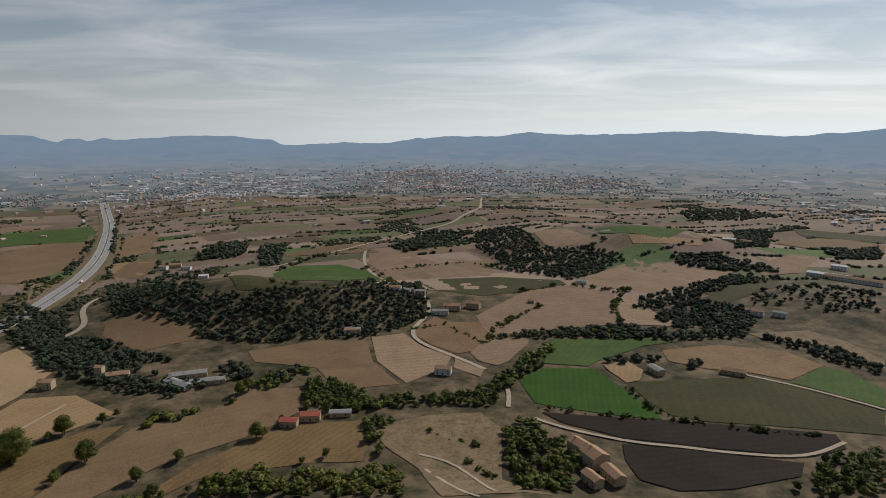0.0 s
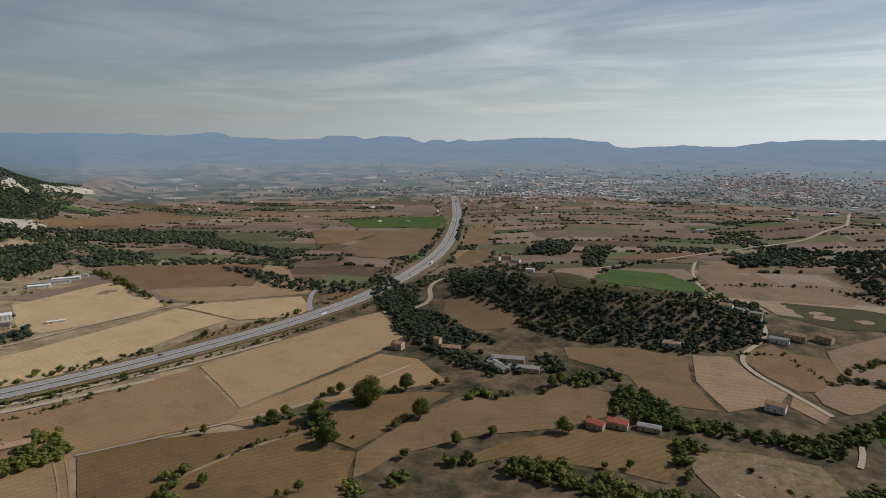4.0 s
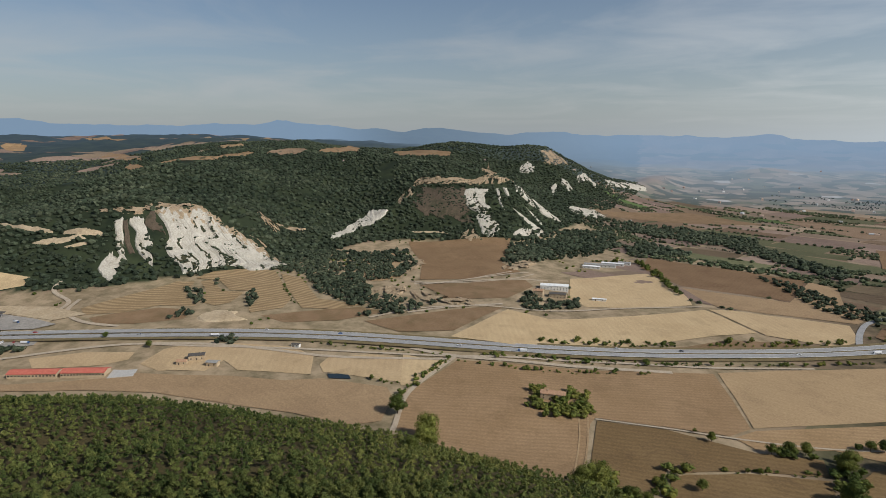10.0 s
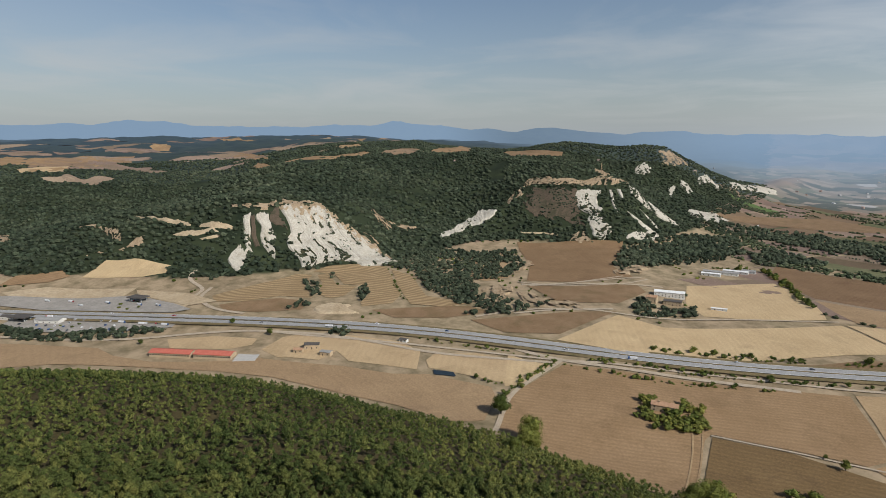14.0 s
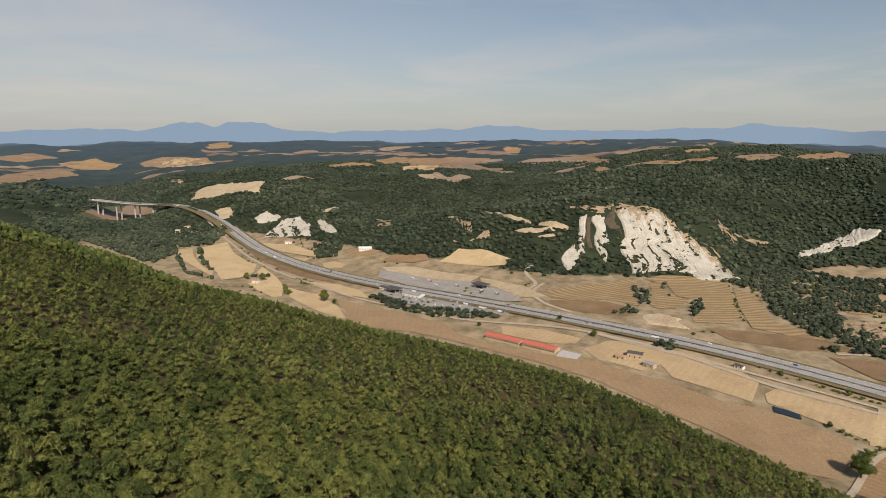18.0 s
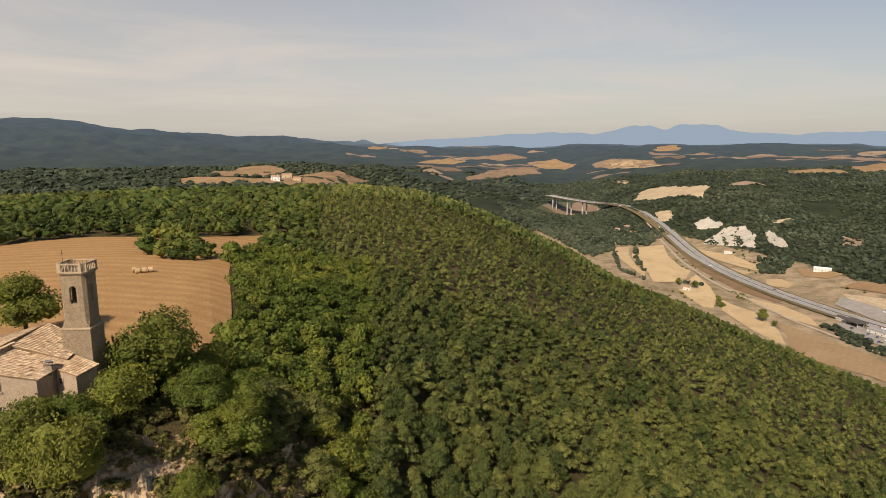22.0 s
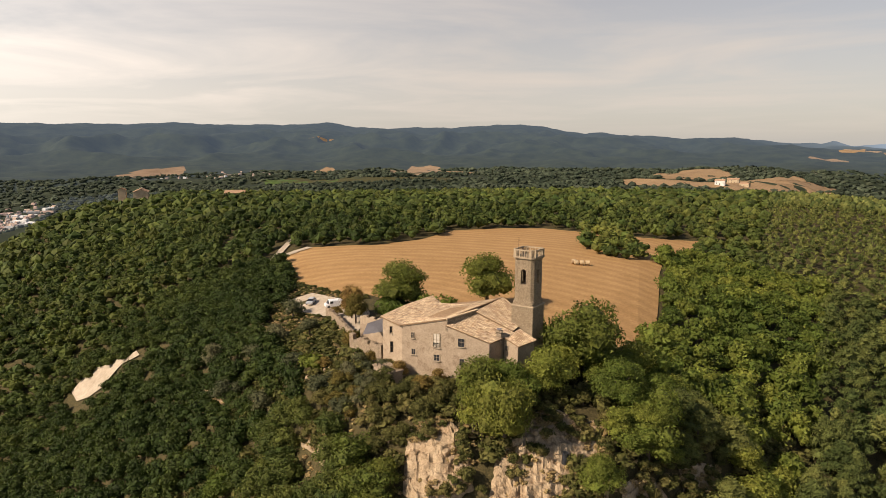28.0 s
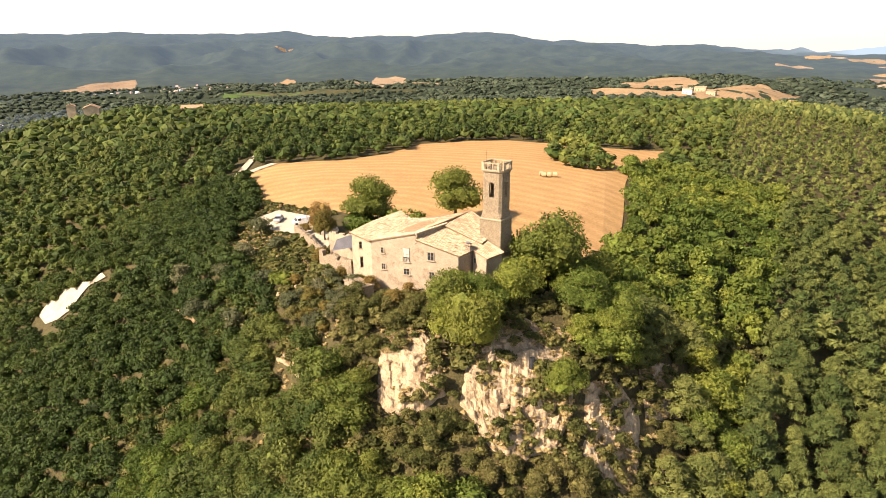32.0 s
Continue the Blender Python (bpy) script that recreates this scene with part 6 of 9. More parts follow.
def hedge(gap, size, pts):
    p = np.array(pts, float)
    s = np.concatenate([[0], np.cumsum(np.hypot(*np.diff(p, axis=0).T))])
    d = np.hypot(*p.T).min()
    n = max(3, int(s[-1] / (gap * 0.40)))
    t = np.sort(rng.uniform(0, s[-1], n))
    t = t[wave_noise(t, t * 0, 40, 43) > -0.55]
    w_ = size * 0.35
    x, y = np.interp(t, s, p[:, 0]) + rng.normal(0, w_, len(t)), np.interp(t, s, p[:, 1]) + rng.normal(0, w_, len(t))
    big = rng.uniform(0, 1, len(x)) < 0.35
    plant("hedge_trees", x[big], y[big], "oak", M["valley_oak"] if d < 900 else M["far_wood"], 1 if d < 420 else 2 if d < 900 else 3, size * 1.35, "uneven row of trees at a field edge", "tree", 1.05, (0.2, 1.0), 0.22)
    x, y = x[~big], y[~big]
    plant("hedgerow", x, y, "oak", M["valley_oak"] if d < 900 else M["far_wood"], 2 if d < 900 else 3, size * 0.72, "row of bushes and small trees at a field edge", "hedge", 1.1, (0.1, 1.0), 0.3)


def tree_thing(kind, seed, lod=0, skin=""):
    """One tree, one metre high, with its trunk and crown."""
    cv, cf = LODS[kind][lod][seed]
    r = np.random.default_rng(seed)
    root = new("tree" if kind == "oak" else "pine_tree")
    me = mesh_of("crown", cv, cf, M[skin or kind], {"tint": np.full(len(cv), r.uniform(0.1, 0.9) if skin else r.uniform(-0.1, 0.55))})
    c = new("crown", me)
    c.parent = root
    bm = bmesh.new()
    bmesh.ops.create_cone(bm, cap_ends=True, segments=7, radius1=0.034, radius2=0.018, depth=0.62, matrix=Matrix.Translation((0, 0, 0.27)))
    for a in range(4):
        m = Matrix.Translation((0, 0, 0.36 + 0.05 * a)) @ Matrix.Rotation(a * 1.7, 4, "Z") @ Matrix.Rotation(0.8, 4, "Y") @ Matrix.Translation((0, 0, 0.12))
        bmesh.ops.create_cone(bm, cap_ends=False, segments=5, radius1=0.014, radius2=0.006, depth=0.24, matrix=m)
    part("trunk", bm, M["bark"], root)
    return root


TREES = {}


def tree_at(kind, x, y, size, label, aspect=1.0, group="", lod=0, z=None, seed=None, skin=""):
    seed = int(rng.integers(0, 5)) if seed is None else seed
    key = (kind, lod, seed, skin)
    h = float(height([x], [y])[0]) if z is None else z
    m = Matrix.Translation((x, y, h - 0.04 * size)) @ Matrix.Rotation(rng.uniform(0, 6.28), 4, "Z")
    if key not in TREES:
        ob = tree_thing(kind, seed, lod, skin)
        TREES[key] = ob
    else:
        ob = copy_thing(TREES[key], Matrix())
    ob.matrix_basis = m @ Matrix.Diagonal((size * aspect, size * aspect, size, 1))
    return tagged(ob, label, "tree", group)


def single(rows):
    for x, y, s in rows:
        tree_at("oak", x, y, s, "lone rounded evergreen oak beside a stubble field", 1.0, "field trees", 0 if s < 10 else 4, skin="valley_oak")


wood(1.2, [(-780, -1560), (-930, -1450), (-840, -1130), (-690, -900), (-611, -864), (-650, -1050), (-700, -1320)])
wood(1, [(-403, 149), (-418, 162), (-407, 162), (-397, 173), (-409, 182), (-403, 199), (-384, 192), (-381, 181), (-389, 157)])
wood(1, [(-316, 278), (-315, 291), (-309, 311), (-299, 303), (-304, 286)])
wood(1, [(-279, 294), (-295, 313), (-292, 325), (-271, 312), (-247, 288), (-252, 280), (-266, 286)])
wood(1, [(-274, 332), (-273, 345), (-266, 359), (-261, 353), (-268, 332)])
wood(0.9, [(-308, 205), (-305, 219), (-300, 218), (-303, 206)])
wood(0.9, [(-305, 200), (-280, 185), (-277, 192), (-300, 204)])
wood(1, [(-193, 262), (-197, 283), (-162, 323), (-157, 316), (-181, 289), (-188, 266)])
wood(1, [(-190, 229), (-210, 247), (-211, 256), (-188, 243)])
wood(1, [(-211, 395), (-206, 412), (-186, 417), (-162, 432), (-154, 451), (-152, 441), (-181, 408), (-207, 391)])
wood(1, [(-182, 470), (-192, 503), (-185, 521), (-162, 500), (-159, 476)])
wood(1, [(-146, 467), (-141, 486), (-123, 505), (-123, 493), (-137, 466)])
wood(1, [(-106, 436), (-108, 469), (-93, 477), (-77, 454), (-49, 431), (-45, 419), (-63, 417), (-88, 431)])
wood(1, [(-411, 553), (-440, 621), (-411, 651), (-378, 596), (-389, 560)])
wood(1, [(-381, 545), (-358, 559), (-297, 516), (-239, 474), (-210, 486), (-189, 463), (-211, 441), (-238, 444), (-294, 472), (-347, 503)])
wood(1, [(-750, 623), (-733, 642), (-593, 627), (-509, 651), (-471, 637), (-506, 588), (-591, 579)])
wood(1, [(-139, 305), (-135, 324), (-105, 347), (-95, 346)])
wood(1, [(-279, 127), (-299, 147), (-291, 156), (-271, 152), (-240, 156)])
wood(1, [(-151, 463), (-149, 487), (-118, 498), (-107, 490), (-123, 477), (-139, 459)])
wood(1, [(-103, 422), (-105, 453), (-90, 471), (-64, 453), (-54, 439), (-6, 443), (34, 458), (51, 456), (39, 428), (-2, 430), (-35, 421), (-92, 416)])
wood(1, [(-56, 399), (-52, 410), (-35, 410), (-35, 403), (-43, 366), (-35, 361), (-44, 355), (-52, 366)])
wood(1, [(-137, 313), (-130, 326), (-103, 338), (-75, 333), (-46, 342), (-26, 335), (-20, 299)])
wood(1, [(41, 389), (58, 406), (68, 389), (82, 370), (84, 332), (77, 313), (43, 309), (40, 358)])
wood(1, [(35, 458), (56, 497), (93, 555), (108, 566), (85, 502), (63, 479), (53, 460)])
wood(0.9, [(137, 508), (161, 528), (207, 530), (188, 518), (151, 510)])
wood(1, [(211, 328), (234, 350), (282, 362), (247, 312), (194, 310)])
wood(1, [(200, 508), (228, 516), (227, 502), (201, 497)])
wood(1, [(-727, -896), (-736, -896), (-671, -815), (-644, -759), (-629, -749), (-650, -793)])
wood(1, [(-619, -449), (-637, -443), (-610, -378), (-621, -281), (-612, -263), (-584, -333), (-594, -399)])
wood(1, [(-789, -159), (-778, -138), (-729, -124), (-711, -131), (-732, -140)])
wood(1, [(-676, -155), (-703, -145), (-702, -131), (-679, -133)])
wood(0.9, [(-718, -82), (-760, -82), (-763, -72), (-735, -67), (-696, -73)])
wood(0.9, [(-826, -133), (-833, -127), (-777, -110), (-765, -112)])
wood(1, [(-593, -95), (-607, -86), (-595, -72), (-584, -76)])
wood(0.75, [(-440, 781), (-280, 681), (-255, 653), (-124, 673), (-33, 796), (-15, 706), (-13, 649), (-49, 602), (-80, 576), (-102, 575), (-192, 561), (-233, 571), (-260, 598), (-349, 626)])
wood(1, [(-516, 690), (-484, 702), (-430, 652), (-403, 579), (-451, 599)])
wood(1, [(-418, 593), (-331, 569), (-278, 538), (-244, 519), (-240, 488), (-335, 520), (-382, 546)])
wood(1, [(43, 580), (102, 603), (188, 622), (254, 593), (331, 647), (305, 582), (230, 574), (121, 583)])
wood(1, [(218, 688), (247, 732), (343, 796), (429, 850), (469, 834), (436, 801), (306, 724), (242, 676)])
wood(1, [(297, 715), (350, 674), (328, 616), (243, 610), (230, 651)])
wood(1, [(357, 945), (411, 963), (483, 908), (482, 858), (408, 873), (354, 907)])
wood(1, [(65, 1217), (137, 1275), (160, 1116), (167, 1017), (242, 1012), (286, 965), (283, 930), (169, 831), (96, 882), (79, 979), (57, 1053)])
wood(0.5, [(369, 724), (495, 799), (533, 724), (460, 621), (387, 660), (346, 689)])
wood(1, [(656, 1050), (763, 1051), (702, 964), (627, 960)])
wood(1, [(601, 1562), (774, 1624), (823, 1466), (668, 1397), (573, 1418)])
wood(1, [(594, 1238), (675, 1242), (555, 1035), (482, 996)])
wood(1, [(-92, 1066), (-28, 1234), (61, 1227), (16, 1115), (-62, 1026)])
wood(1, [(-411, 1122), (-361, 1124), (-330, 995), (-389, 957), (-412, 1018)])
wood(1, [(-322, 1068), (-287, 1123), (-257, 930), (-286, 929)])
wood(0.9, [(311, 592), (364, 560), (379, 503), (364, 483), (338, 533)])
wood(1, [(-1123, 445), (-1166, 608), (-1008, 545), (-967, 413), (-881, 342), (-889, 283), (-995, 330)])
wood(1, [(-1218, 665), (-1179, 795), (-1012, 808), (-728, 769), (-709, 721), (-985, 743), (-1146, 647)])
wood(1, [(-1064, 615), (-938, 643), (-906, 609), (-985, 557)])
wood(1, [(-437, 595), (-439, 667), (-364, 569), (-288, 531), (-261, 465), (-323, 506), (-388, 550)])
wood(1, [(-409, 150), (-438, 164), (-443, 177), (-425, 172), (-420, 186), (-429, 193), (-417, 207), (-392, 197), (-389, 170)])
wood(1, [(-287, 132), (-326, 168), (-304, 170), (-264, 151)])
wood(1, [(-867, -59), (-840, -14), (-751, 3), (-681, 46), (-711, 74), (-799, 63), (-822, 118), (-898, 151), (-1012, 155), (-986, 76), (-975, -16)])
wood(1, [(-839, -274), (-868, -368), (-880, -310), (-824, -257), (-781, -279)])
wood(1, [(-669, 235), (-726, 267), (-685, 265), (-672, 288), (-690, 320), (-651, 303), (-640, 237)])
wood(1, [(-891, 284), (-1011, 368), (-1124, 518), (-1046, 543), (-953, 480), (-885, 323), (-843, 277)])
wood(1, [(-1038, 554), (-968, 583), (-925, 632), (-912, 523)])
wood(1, [(-1237, 533), (-1321, 644), (-1204, 793), (-1031, 850), (-937, 775), (-1102, 728), (-1162, 606)])
wood(0.8, [(-647, 41), (-736, 85), (-687, 122), (-708, 164), (-655, 101)])
wood(1, [(-1050, -1570), (-888, -1104), (-895, -997), (-771, -916), (-721, -940), (-748, -1054)])
wood(1, [(-855, -739), (-865, -680), (-800, -647), (-781, -673)])
wood(1, [(22, -265), (15, -297), (5, -261), (0, -230), (-1, -213), (7, -208), (18, -222)])

hedge(7, 3.5, [(-15, 390), (6, 377), (24, 366)])
hedge(7, 3.5, [(-1, 351), (16, 346), (31, 324)])
hedge(9, 3, [(-301, 232), (-295, 256), (-280, 293)])
hedge(12, 4, [(-268, 134), (-282, 183), (-305, 201)])
hedge(9, 4, [(69, 426), (127, 408), (184, 400)])
hedge(8, 4, [(146, 458), (155, 419), (163, 407)])
hedge(8, 4, [(-34, 604), (3, 623), (41, 563)])
hedge(9, 5, [(42, 571), (100, 594), (180, 594)])
hedge(9, 4, [(-481, 43), (-464, 69), (-508, 109)])
hedge(8, 3, [(-792, -40), (-707, -25), (-695, -13)])
hedge(10, 4, [(154, 404), (200, 391), (262, 379)])
hedge(9, 4, [(-657, -611), (-650, -568)])
hedge(8, 5, [(-617, -588), (-580, -552)])
hedge(14, 4, [(-578, -10), (-531, 98), (-479, 266)])
hedge(7, 7, [(-903, 439), (-885, 508), (-813, 495), (-687, 456)])
hedge(14, 4, [(-516, 141), (-497, 212), (-476, 277), (-454, 360)])
hedge(6, 5, [(-700, -922), (-600, -769), (-595, -694)])
hedge(6, 5, [(-627, -677), (-643, -646)])
hedge(7, 4, [(-644, -585), (-629, -551)])
hedge(9, 6, [(44, 571), (56, 614), (117, 701)])
hedge(10, 5, [(83, 753), (162, 796), (215, 766)])
hedge(8, 6, [(215, 753), (236, 766), (197, 689), (187, 598)])
hedge(12, 5, [(-114, 904), (-71, 794), (-17, 748)])
hedge(14, 5, [(-95, 884), (32, 944), (96, 882)])
hedge(12, 5, [(-199, 691), (-124, 676), (-78, 789)])
hedge(10, 6, [(-560, 1022), (-722, 1343), (-806, 1530)])
hedge(10, 6, [(-246, 887), (-209, 996), (-145, 1071)])
hedge(10, 5, [(309, 954), (363, 981), (456, 1028)])
hedge(9, 4, [(-509, 118), (-474, 177), (-462, 227), (-450, 274)])
hedge(12, 5, [(-1153, 613), (-1031, 694), (-902, 734)])
hedge(12, 5, [(-1502, 1015), (-1202, 1056), (-945, 1203)])
hedge(6, 4, [(-515, 115), (-466, 76), (-442, 57)])

single([(-370, 68, 21), (-278, 144, 19), (-274, 133, 14), (-261, 156, 11), (-246, 155, 10), (-301, 346, 9), (-298, 354, 10), (-304, 340, 6), (-256, 385, 15), (-261, 376, 7), (-239, 401, 9), (-234, 411, 7), (-221, 350, 16), (-228, 330, 7), (-334, 254, 8), (-348, 251, 4), (-295, 251, 4), (-301, 239, 3), (-283, 212, 9), (-200, 297, 8), (-180, 329, 8), (-165, 351, 8), (-222, 226, 8), (-227, 215, 5), (-222, 217, 5), (-145, 318, 5), (-136, 321, 8), (-121, 380, 10), (-112, 400, 6), (-270, 345, 20)])
single([(-266, 351, 23), (-281, 309, 17), (-252, 284, 16), (-308, 292, 11), (-311, 281, 9), (-306, 302, 10), (-243, 300, 3), (-125, 380, 12), (-165, 354, 7), (-73, 353, 7), (-87, 346, 5), (-114, 404, 5), (-154, 457, 12), (-158, 449, 12), (-221, 348, 14), (-257, 384, 12), (-181, 330, 10), (-164, 315, 9), (-226, 324, 8), (-265, 348, 18), (-585, -493, 16), (-579, -472, 8), (-619, -663, 11), (-628, -642, 11), (-628, -201, 7), (-594, -154, 8), (-579, -275, 6), (-416, 55, 17), (-300, 47, 11), (-335, 62, 16)])

# the open plain: small fields parted by lines of trees
def plain_fields():
    r = np.random.default_rng(21)
    kinds = ("pink", "fawn", "tan", "brown", "olive", "green", "dun")
    share = np.cumsum((0.27, 0.20, 0.12, 0.14, 0.13, 0.05, 0.09))
    turn, cells, lines = 0.42, {k: [] for k in kinds}, []
    v0 = 500.0
    while v0 < 2500:
        dv = r.uniform(38, 85)
        u0 = -1900.0
        while u0 < 2100:
            du = r.uniform(70, 190)
            q = np.array([(u0, v0), (u0 + du, v0), (u0 + du, v0 + dv), (u0, v0 + dv)]) + r.uniform(-9, 9, (4, 2))
            q[:, 1] += 60 * np.sin(q[:, 0] / 310) + 25 * np.sin(q[:, 0] / 95)
            x_, y_ = q[:, 0] * math.cos(turn) - q[:, 1] * math.sin(turn), q[:, 0] * math.sin(turn) + q[:, 1] * math.cos(turn)
            cx, cy = x_.mean(), y_.mean()
            d_, b_ = math.hypot(cx, cy), (math.degrees(math.atan2(-cx, cy)) + 60) % 360 - 60
            pick, tree, copse = r.uniform(), r.uniform(0, 1, 2), r.uniform()
            if -46 < b_ < 63 and 780 < d_ < 1960:
                k = kinds[int(np.searchsorted(share, min(pick, 0.999)))]
                g = np.linspace(0.015, 0.985, 5)
                gu, gv = (m_.ravel()[:, None] for m_ in np.meshgrid(g, g, indexing="ij"))
                c4 = np.stack([x_, y_], 1)
                if copse > 0.10:
                    cells[k].append(c4[0] * (1 - gu) * (1 - gv) + c4[1] * gu * (1 - gv) + c4[2] * gu * gv + c4[3] * (1 - gu) * gv)
                else:
                    w_ = r.uniform(0, 1, (int(du * dv / 55), 2))
                    lines.append(c4[0] * (1 - w_[:, :1]) * (1 - w_[:, 1:]) + c4[1] * w_[:, :1] * (1 - w_[:, 1:]) + c4[2] * w_[:, :1] * w_[:, 1:] + c4[3] * (1 - w_[:, :1]) * w_[:, 1:])
                for e_, (i_, j_) in enumerate(((0, 1), (1, 2))):
                    if tree[e_] < 0.55:
                        n_ = int(np.hypot(*(c4[j_] - c4[i_])) / 5.5)
                        w_ = r.uniform(0, 1, (n_, 1))
                        w_ = w_[np.abs((w_[:, 0] * 3 + tree[0] * 7) % 1 - 0.5) < 0.18 + tree[1] * 0.5]
                        lines.append(c4[i_] * (1 - w_) + c4[j_] * w_ + r.normal(0, 1.6, (len(w_), 2)))
            u0 += du
        v0 += dv
    i_, j_ = (m_.ravel() for m_ in np.meshgrid(np.arange(4), np.arange(4), indexing="ij"))
    quad = np.stack([i_ * 5 + j_, (i_ + 1) * 5 + j_, (i_ + 1) * 5 + j_ + 1, i_ * 5 + j_ + 1], 1)
    for k in kinds:
        if cells[k]:
            xy = np.concatenate(cells[k])
            f_ = (quad[None] + 25 * np.arange(len(cells[k]))[:, None, None]).reshape(-1, 4)
            me_ = mesh_of("plain_fields", np.column_stack([xy, height(xy[:, 0], xy[:, 1]) + 0.3]), f_, M["plot_" + k])
            tagged(new("plain_fields", me_), "patchwork of small dry fields across the plain", "field", kind="stuff")
    xy = np.concatenate(lines)
    out = np.zeros(len(xy), bool)
    for poly in CLEAR:
        out |= inside(xy[:, 0], xy[:, 1], poly)
    for pts, width in LANES:
        lx, ly, _, _ = ribbon(pts, width, 15)
        near = np.where((xy[:, 0] > lx.min() - 20) & (xy[:, 0] < lx.max() + 20) & (xy[:, 1] > ly.min() - 20) & (xy[:, 1] < ly.max() + 20))[0]
        if len(near):
            out[near] |= np.min(np.hypot(xy[near, 0][:, None] - lx, xy[near, 1][:, None] - ly), 1) < width / 2 + 6
    xy = xy[~out]
    d_ = np.hypot(*xy.T)
    for lo, hi, lod in ((0, 1000, 6), (1000, 9999, 3)):
        o = (d_ >= lo) & (d_ < hi)
        plant("hedgerows_of_the_plain", xy[o, 0], xy[o, 1], "oak", M["plain_trees"], lod, np.interp(d_[o], [800, 2400], [6.5, 4.6]), "dark hedgerows and small copses across the plain", "hedge", 1.25, (0.2, 1.0), 0.3)


plain_fields()
# thin cover on the rough land beyond the motorway
x, y = scatter(60, 140, 560, 1250, 16, lambda az, d, x, y: (woodness(x, y) < 0.5) & (d > foot_of(az) + 120) & (wave_noise(x, y, 45, 55) > 0.35))
plant("scrub", x, y, "oak", M["oak"], 3, 4.0, "scattered scrub on the valley sides", "shrub", 1.3, (0.2, 1.0), 0.3)
# woods of the far plateau and the mountains behind the church
x, y = scatter(150, 238, 1500, 2370, 24, lambda az, d, x, y: wave_noise(x, y, 160, 58) > -0.3)
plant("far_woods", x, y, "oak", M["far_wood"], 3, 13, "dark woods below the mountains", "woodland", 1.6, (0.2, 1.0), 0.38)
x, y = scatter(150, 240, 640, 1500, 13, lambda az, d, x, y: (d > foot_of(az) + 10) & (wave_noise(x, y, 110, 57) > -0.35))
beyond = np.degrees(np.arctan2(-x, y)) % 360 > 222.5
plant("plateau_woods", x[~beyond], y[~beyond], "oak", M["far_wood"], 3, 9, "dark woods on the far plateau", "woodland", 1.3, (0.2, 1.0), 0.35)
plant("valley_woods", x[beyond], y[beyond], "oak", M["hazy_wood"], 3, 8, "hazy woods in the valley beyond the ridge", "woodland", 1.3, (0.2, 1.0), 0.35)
# scrub that clings to the bare slopes
x, y = scatter(66, 112, 840, 1300, 7, lambda az, d, x, y: (wave_noise(x, y, 24, 59) > 0.42) & (height(x, y) > -145), clear=False)
plant("scrub", x, y, "oak", M["far_wood"], 3, 4.2, "dark scrub clinging to the eroded slopes", "shrub", 1.2, (0.3, 1.0), 0.3)
# bushes along the motorway
mx_, my_, mnx, mny = ribbon(MOTOR[2:17], 40, 12)
for off, gap_, size_ in ((-25, 9, 4.5), (26, 12, 4.0), (-31, 16, 6.0)):
    for a in range(0, len(mx_) - 14, 14):
        if wave_noise(np.array([a * 1.0]), np.array([off * 1.0]), 25, 97)[0] > -0.35:
            hedge(gap_, size_, list(zip((mx_ + mnx * off)[a:a + 13], (my_ + mny * off)[a:a + 13])))
# scrub on the brown soil under the crest
x, y = scatter(66, 82, 1080, 1290, 6, lambda az, d, x, y: (wave_noise(x, y, 20, 98) > -0.1) & (height(x, y) > -140), clear=False)
plant("scrub", x, y, "oak", M["far_wood"], 3, 4.5, "dark scrub on the brown slope under the crest", "shrub", 1.2, (0.3, 1.0), 0.3)
spots = np.concatenate(GULLY)
spots = spots[rng.uniform(0, 1, len(spots)) < min(1.0, 1500 / len(spots))]
plant("gully_scrub", spots[:, 0], spots[:, 1], "oak", M["far_wood"], 3, 3.6, "dark bushes in the gullies of the scars", "shrub", 1.2, (0.2, 1.0), 0.35, z=spots[:, 2])


# ---- farms ----
M["tile"] = mat("clay_tiles", (0.30, 0.17, 0.10), (0.46, 0.30, 0.19), 1.2, bump=0.6)
M["red"] = mat("red_roof", (0.42, 0.10, 0.07), (0.52, 0.17, 0.12), 3, bump=0.3)
M["grey"] = mat("fibre_cement", (0.22, 0.22, 0.21), (0.34, 0.33, 0.31), 2, bump=0.3)
M["dark_roof"] = mat("dark_roof", (0.06, 0.055, 0.05), (0.12, 0.11, 0.10), 2, bump=0.3)
M["white_roof"] = mat("white_sheet", (0.62, 0.62, 0.60), (0.78, 0.78, 0.76), 3, bump=0.1)
M["ochre"] = mat("ochre_render", (0.36, 0.27, 0.17), (0.50, 0.40, 0.27), 2.5, bump=0.4)
M["white"] = mat("white_render", (0.55, 0.53, 0.48), (0.70, 0.68, 0.63), 3, bump=0.2)
M["glass"] = mat("dark_pane", (0.02, 0.022, 0.025), (0.04, 0.042, 0.045), 1, rough=0.15, bump=0.0, spec=0.5)
M["car_white"] = mat("white_lacquer", (0.70, 0.70, 0.70), (0.80, 0.80, 0.80), 2, rough=0.3, bump=0.0, spec=0.5)
M["car_dark"] = mat("dark_lacquer", (0.03, 0.035, 0.05), (0.06, 0.07, 0.09), 2, rough=0.3, bump=0.0, spec=0.5)
M["car_blue"] = mat("blue_lacquer", (0.03, 0.08, 0.22), (0.05, 0.12, 0.30), 2, rough=0.3, bump=0.0, spec=0.5)
M["car_red"] = mat("red_lacquer", (0.30, 0.03, 0.03), (0.40, 0.05, 0.05), 2, rough=0.3, bump=0.0, spec=0.5)
M["car_silver"] = mat("silver_lacquer", (0.35, 0.36, 0.37), (0.45, 0.46, 0.47), 2, rough=0.35, bump=0.0, spec=0.5)
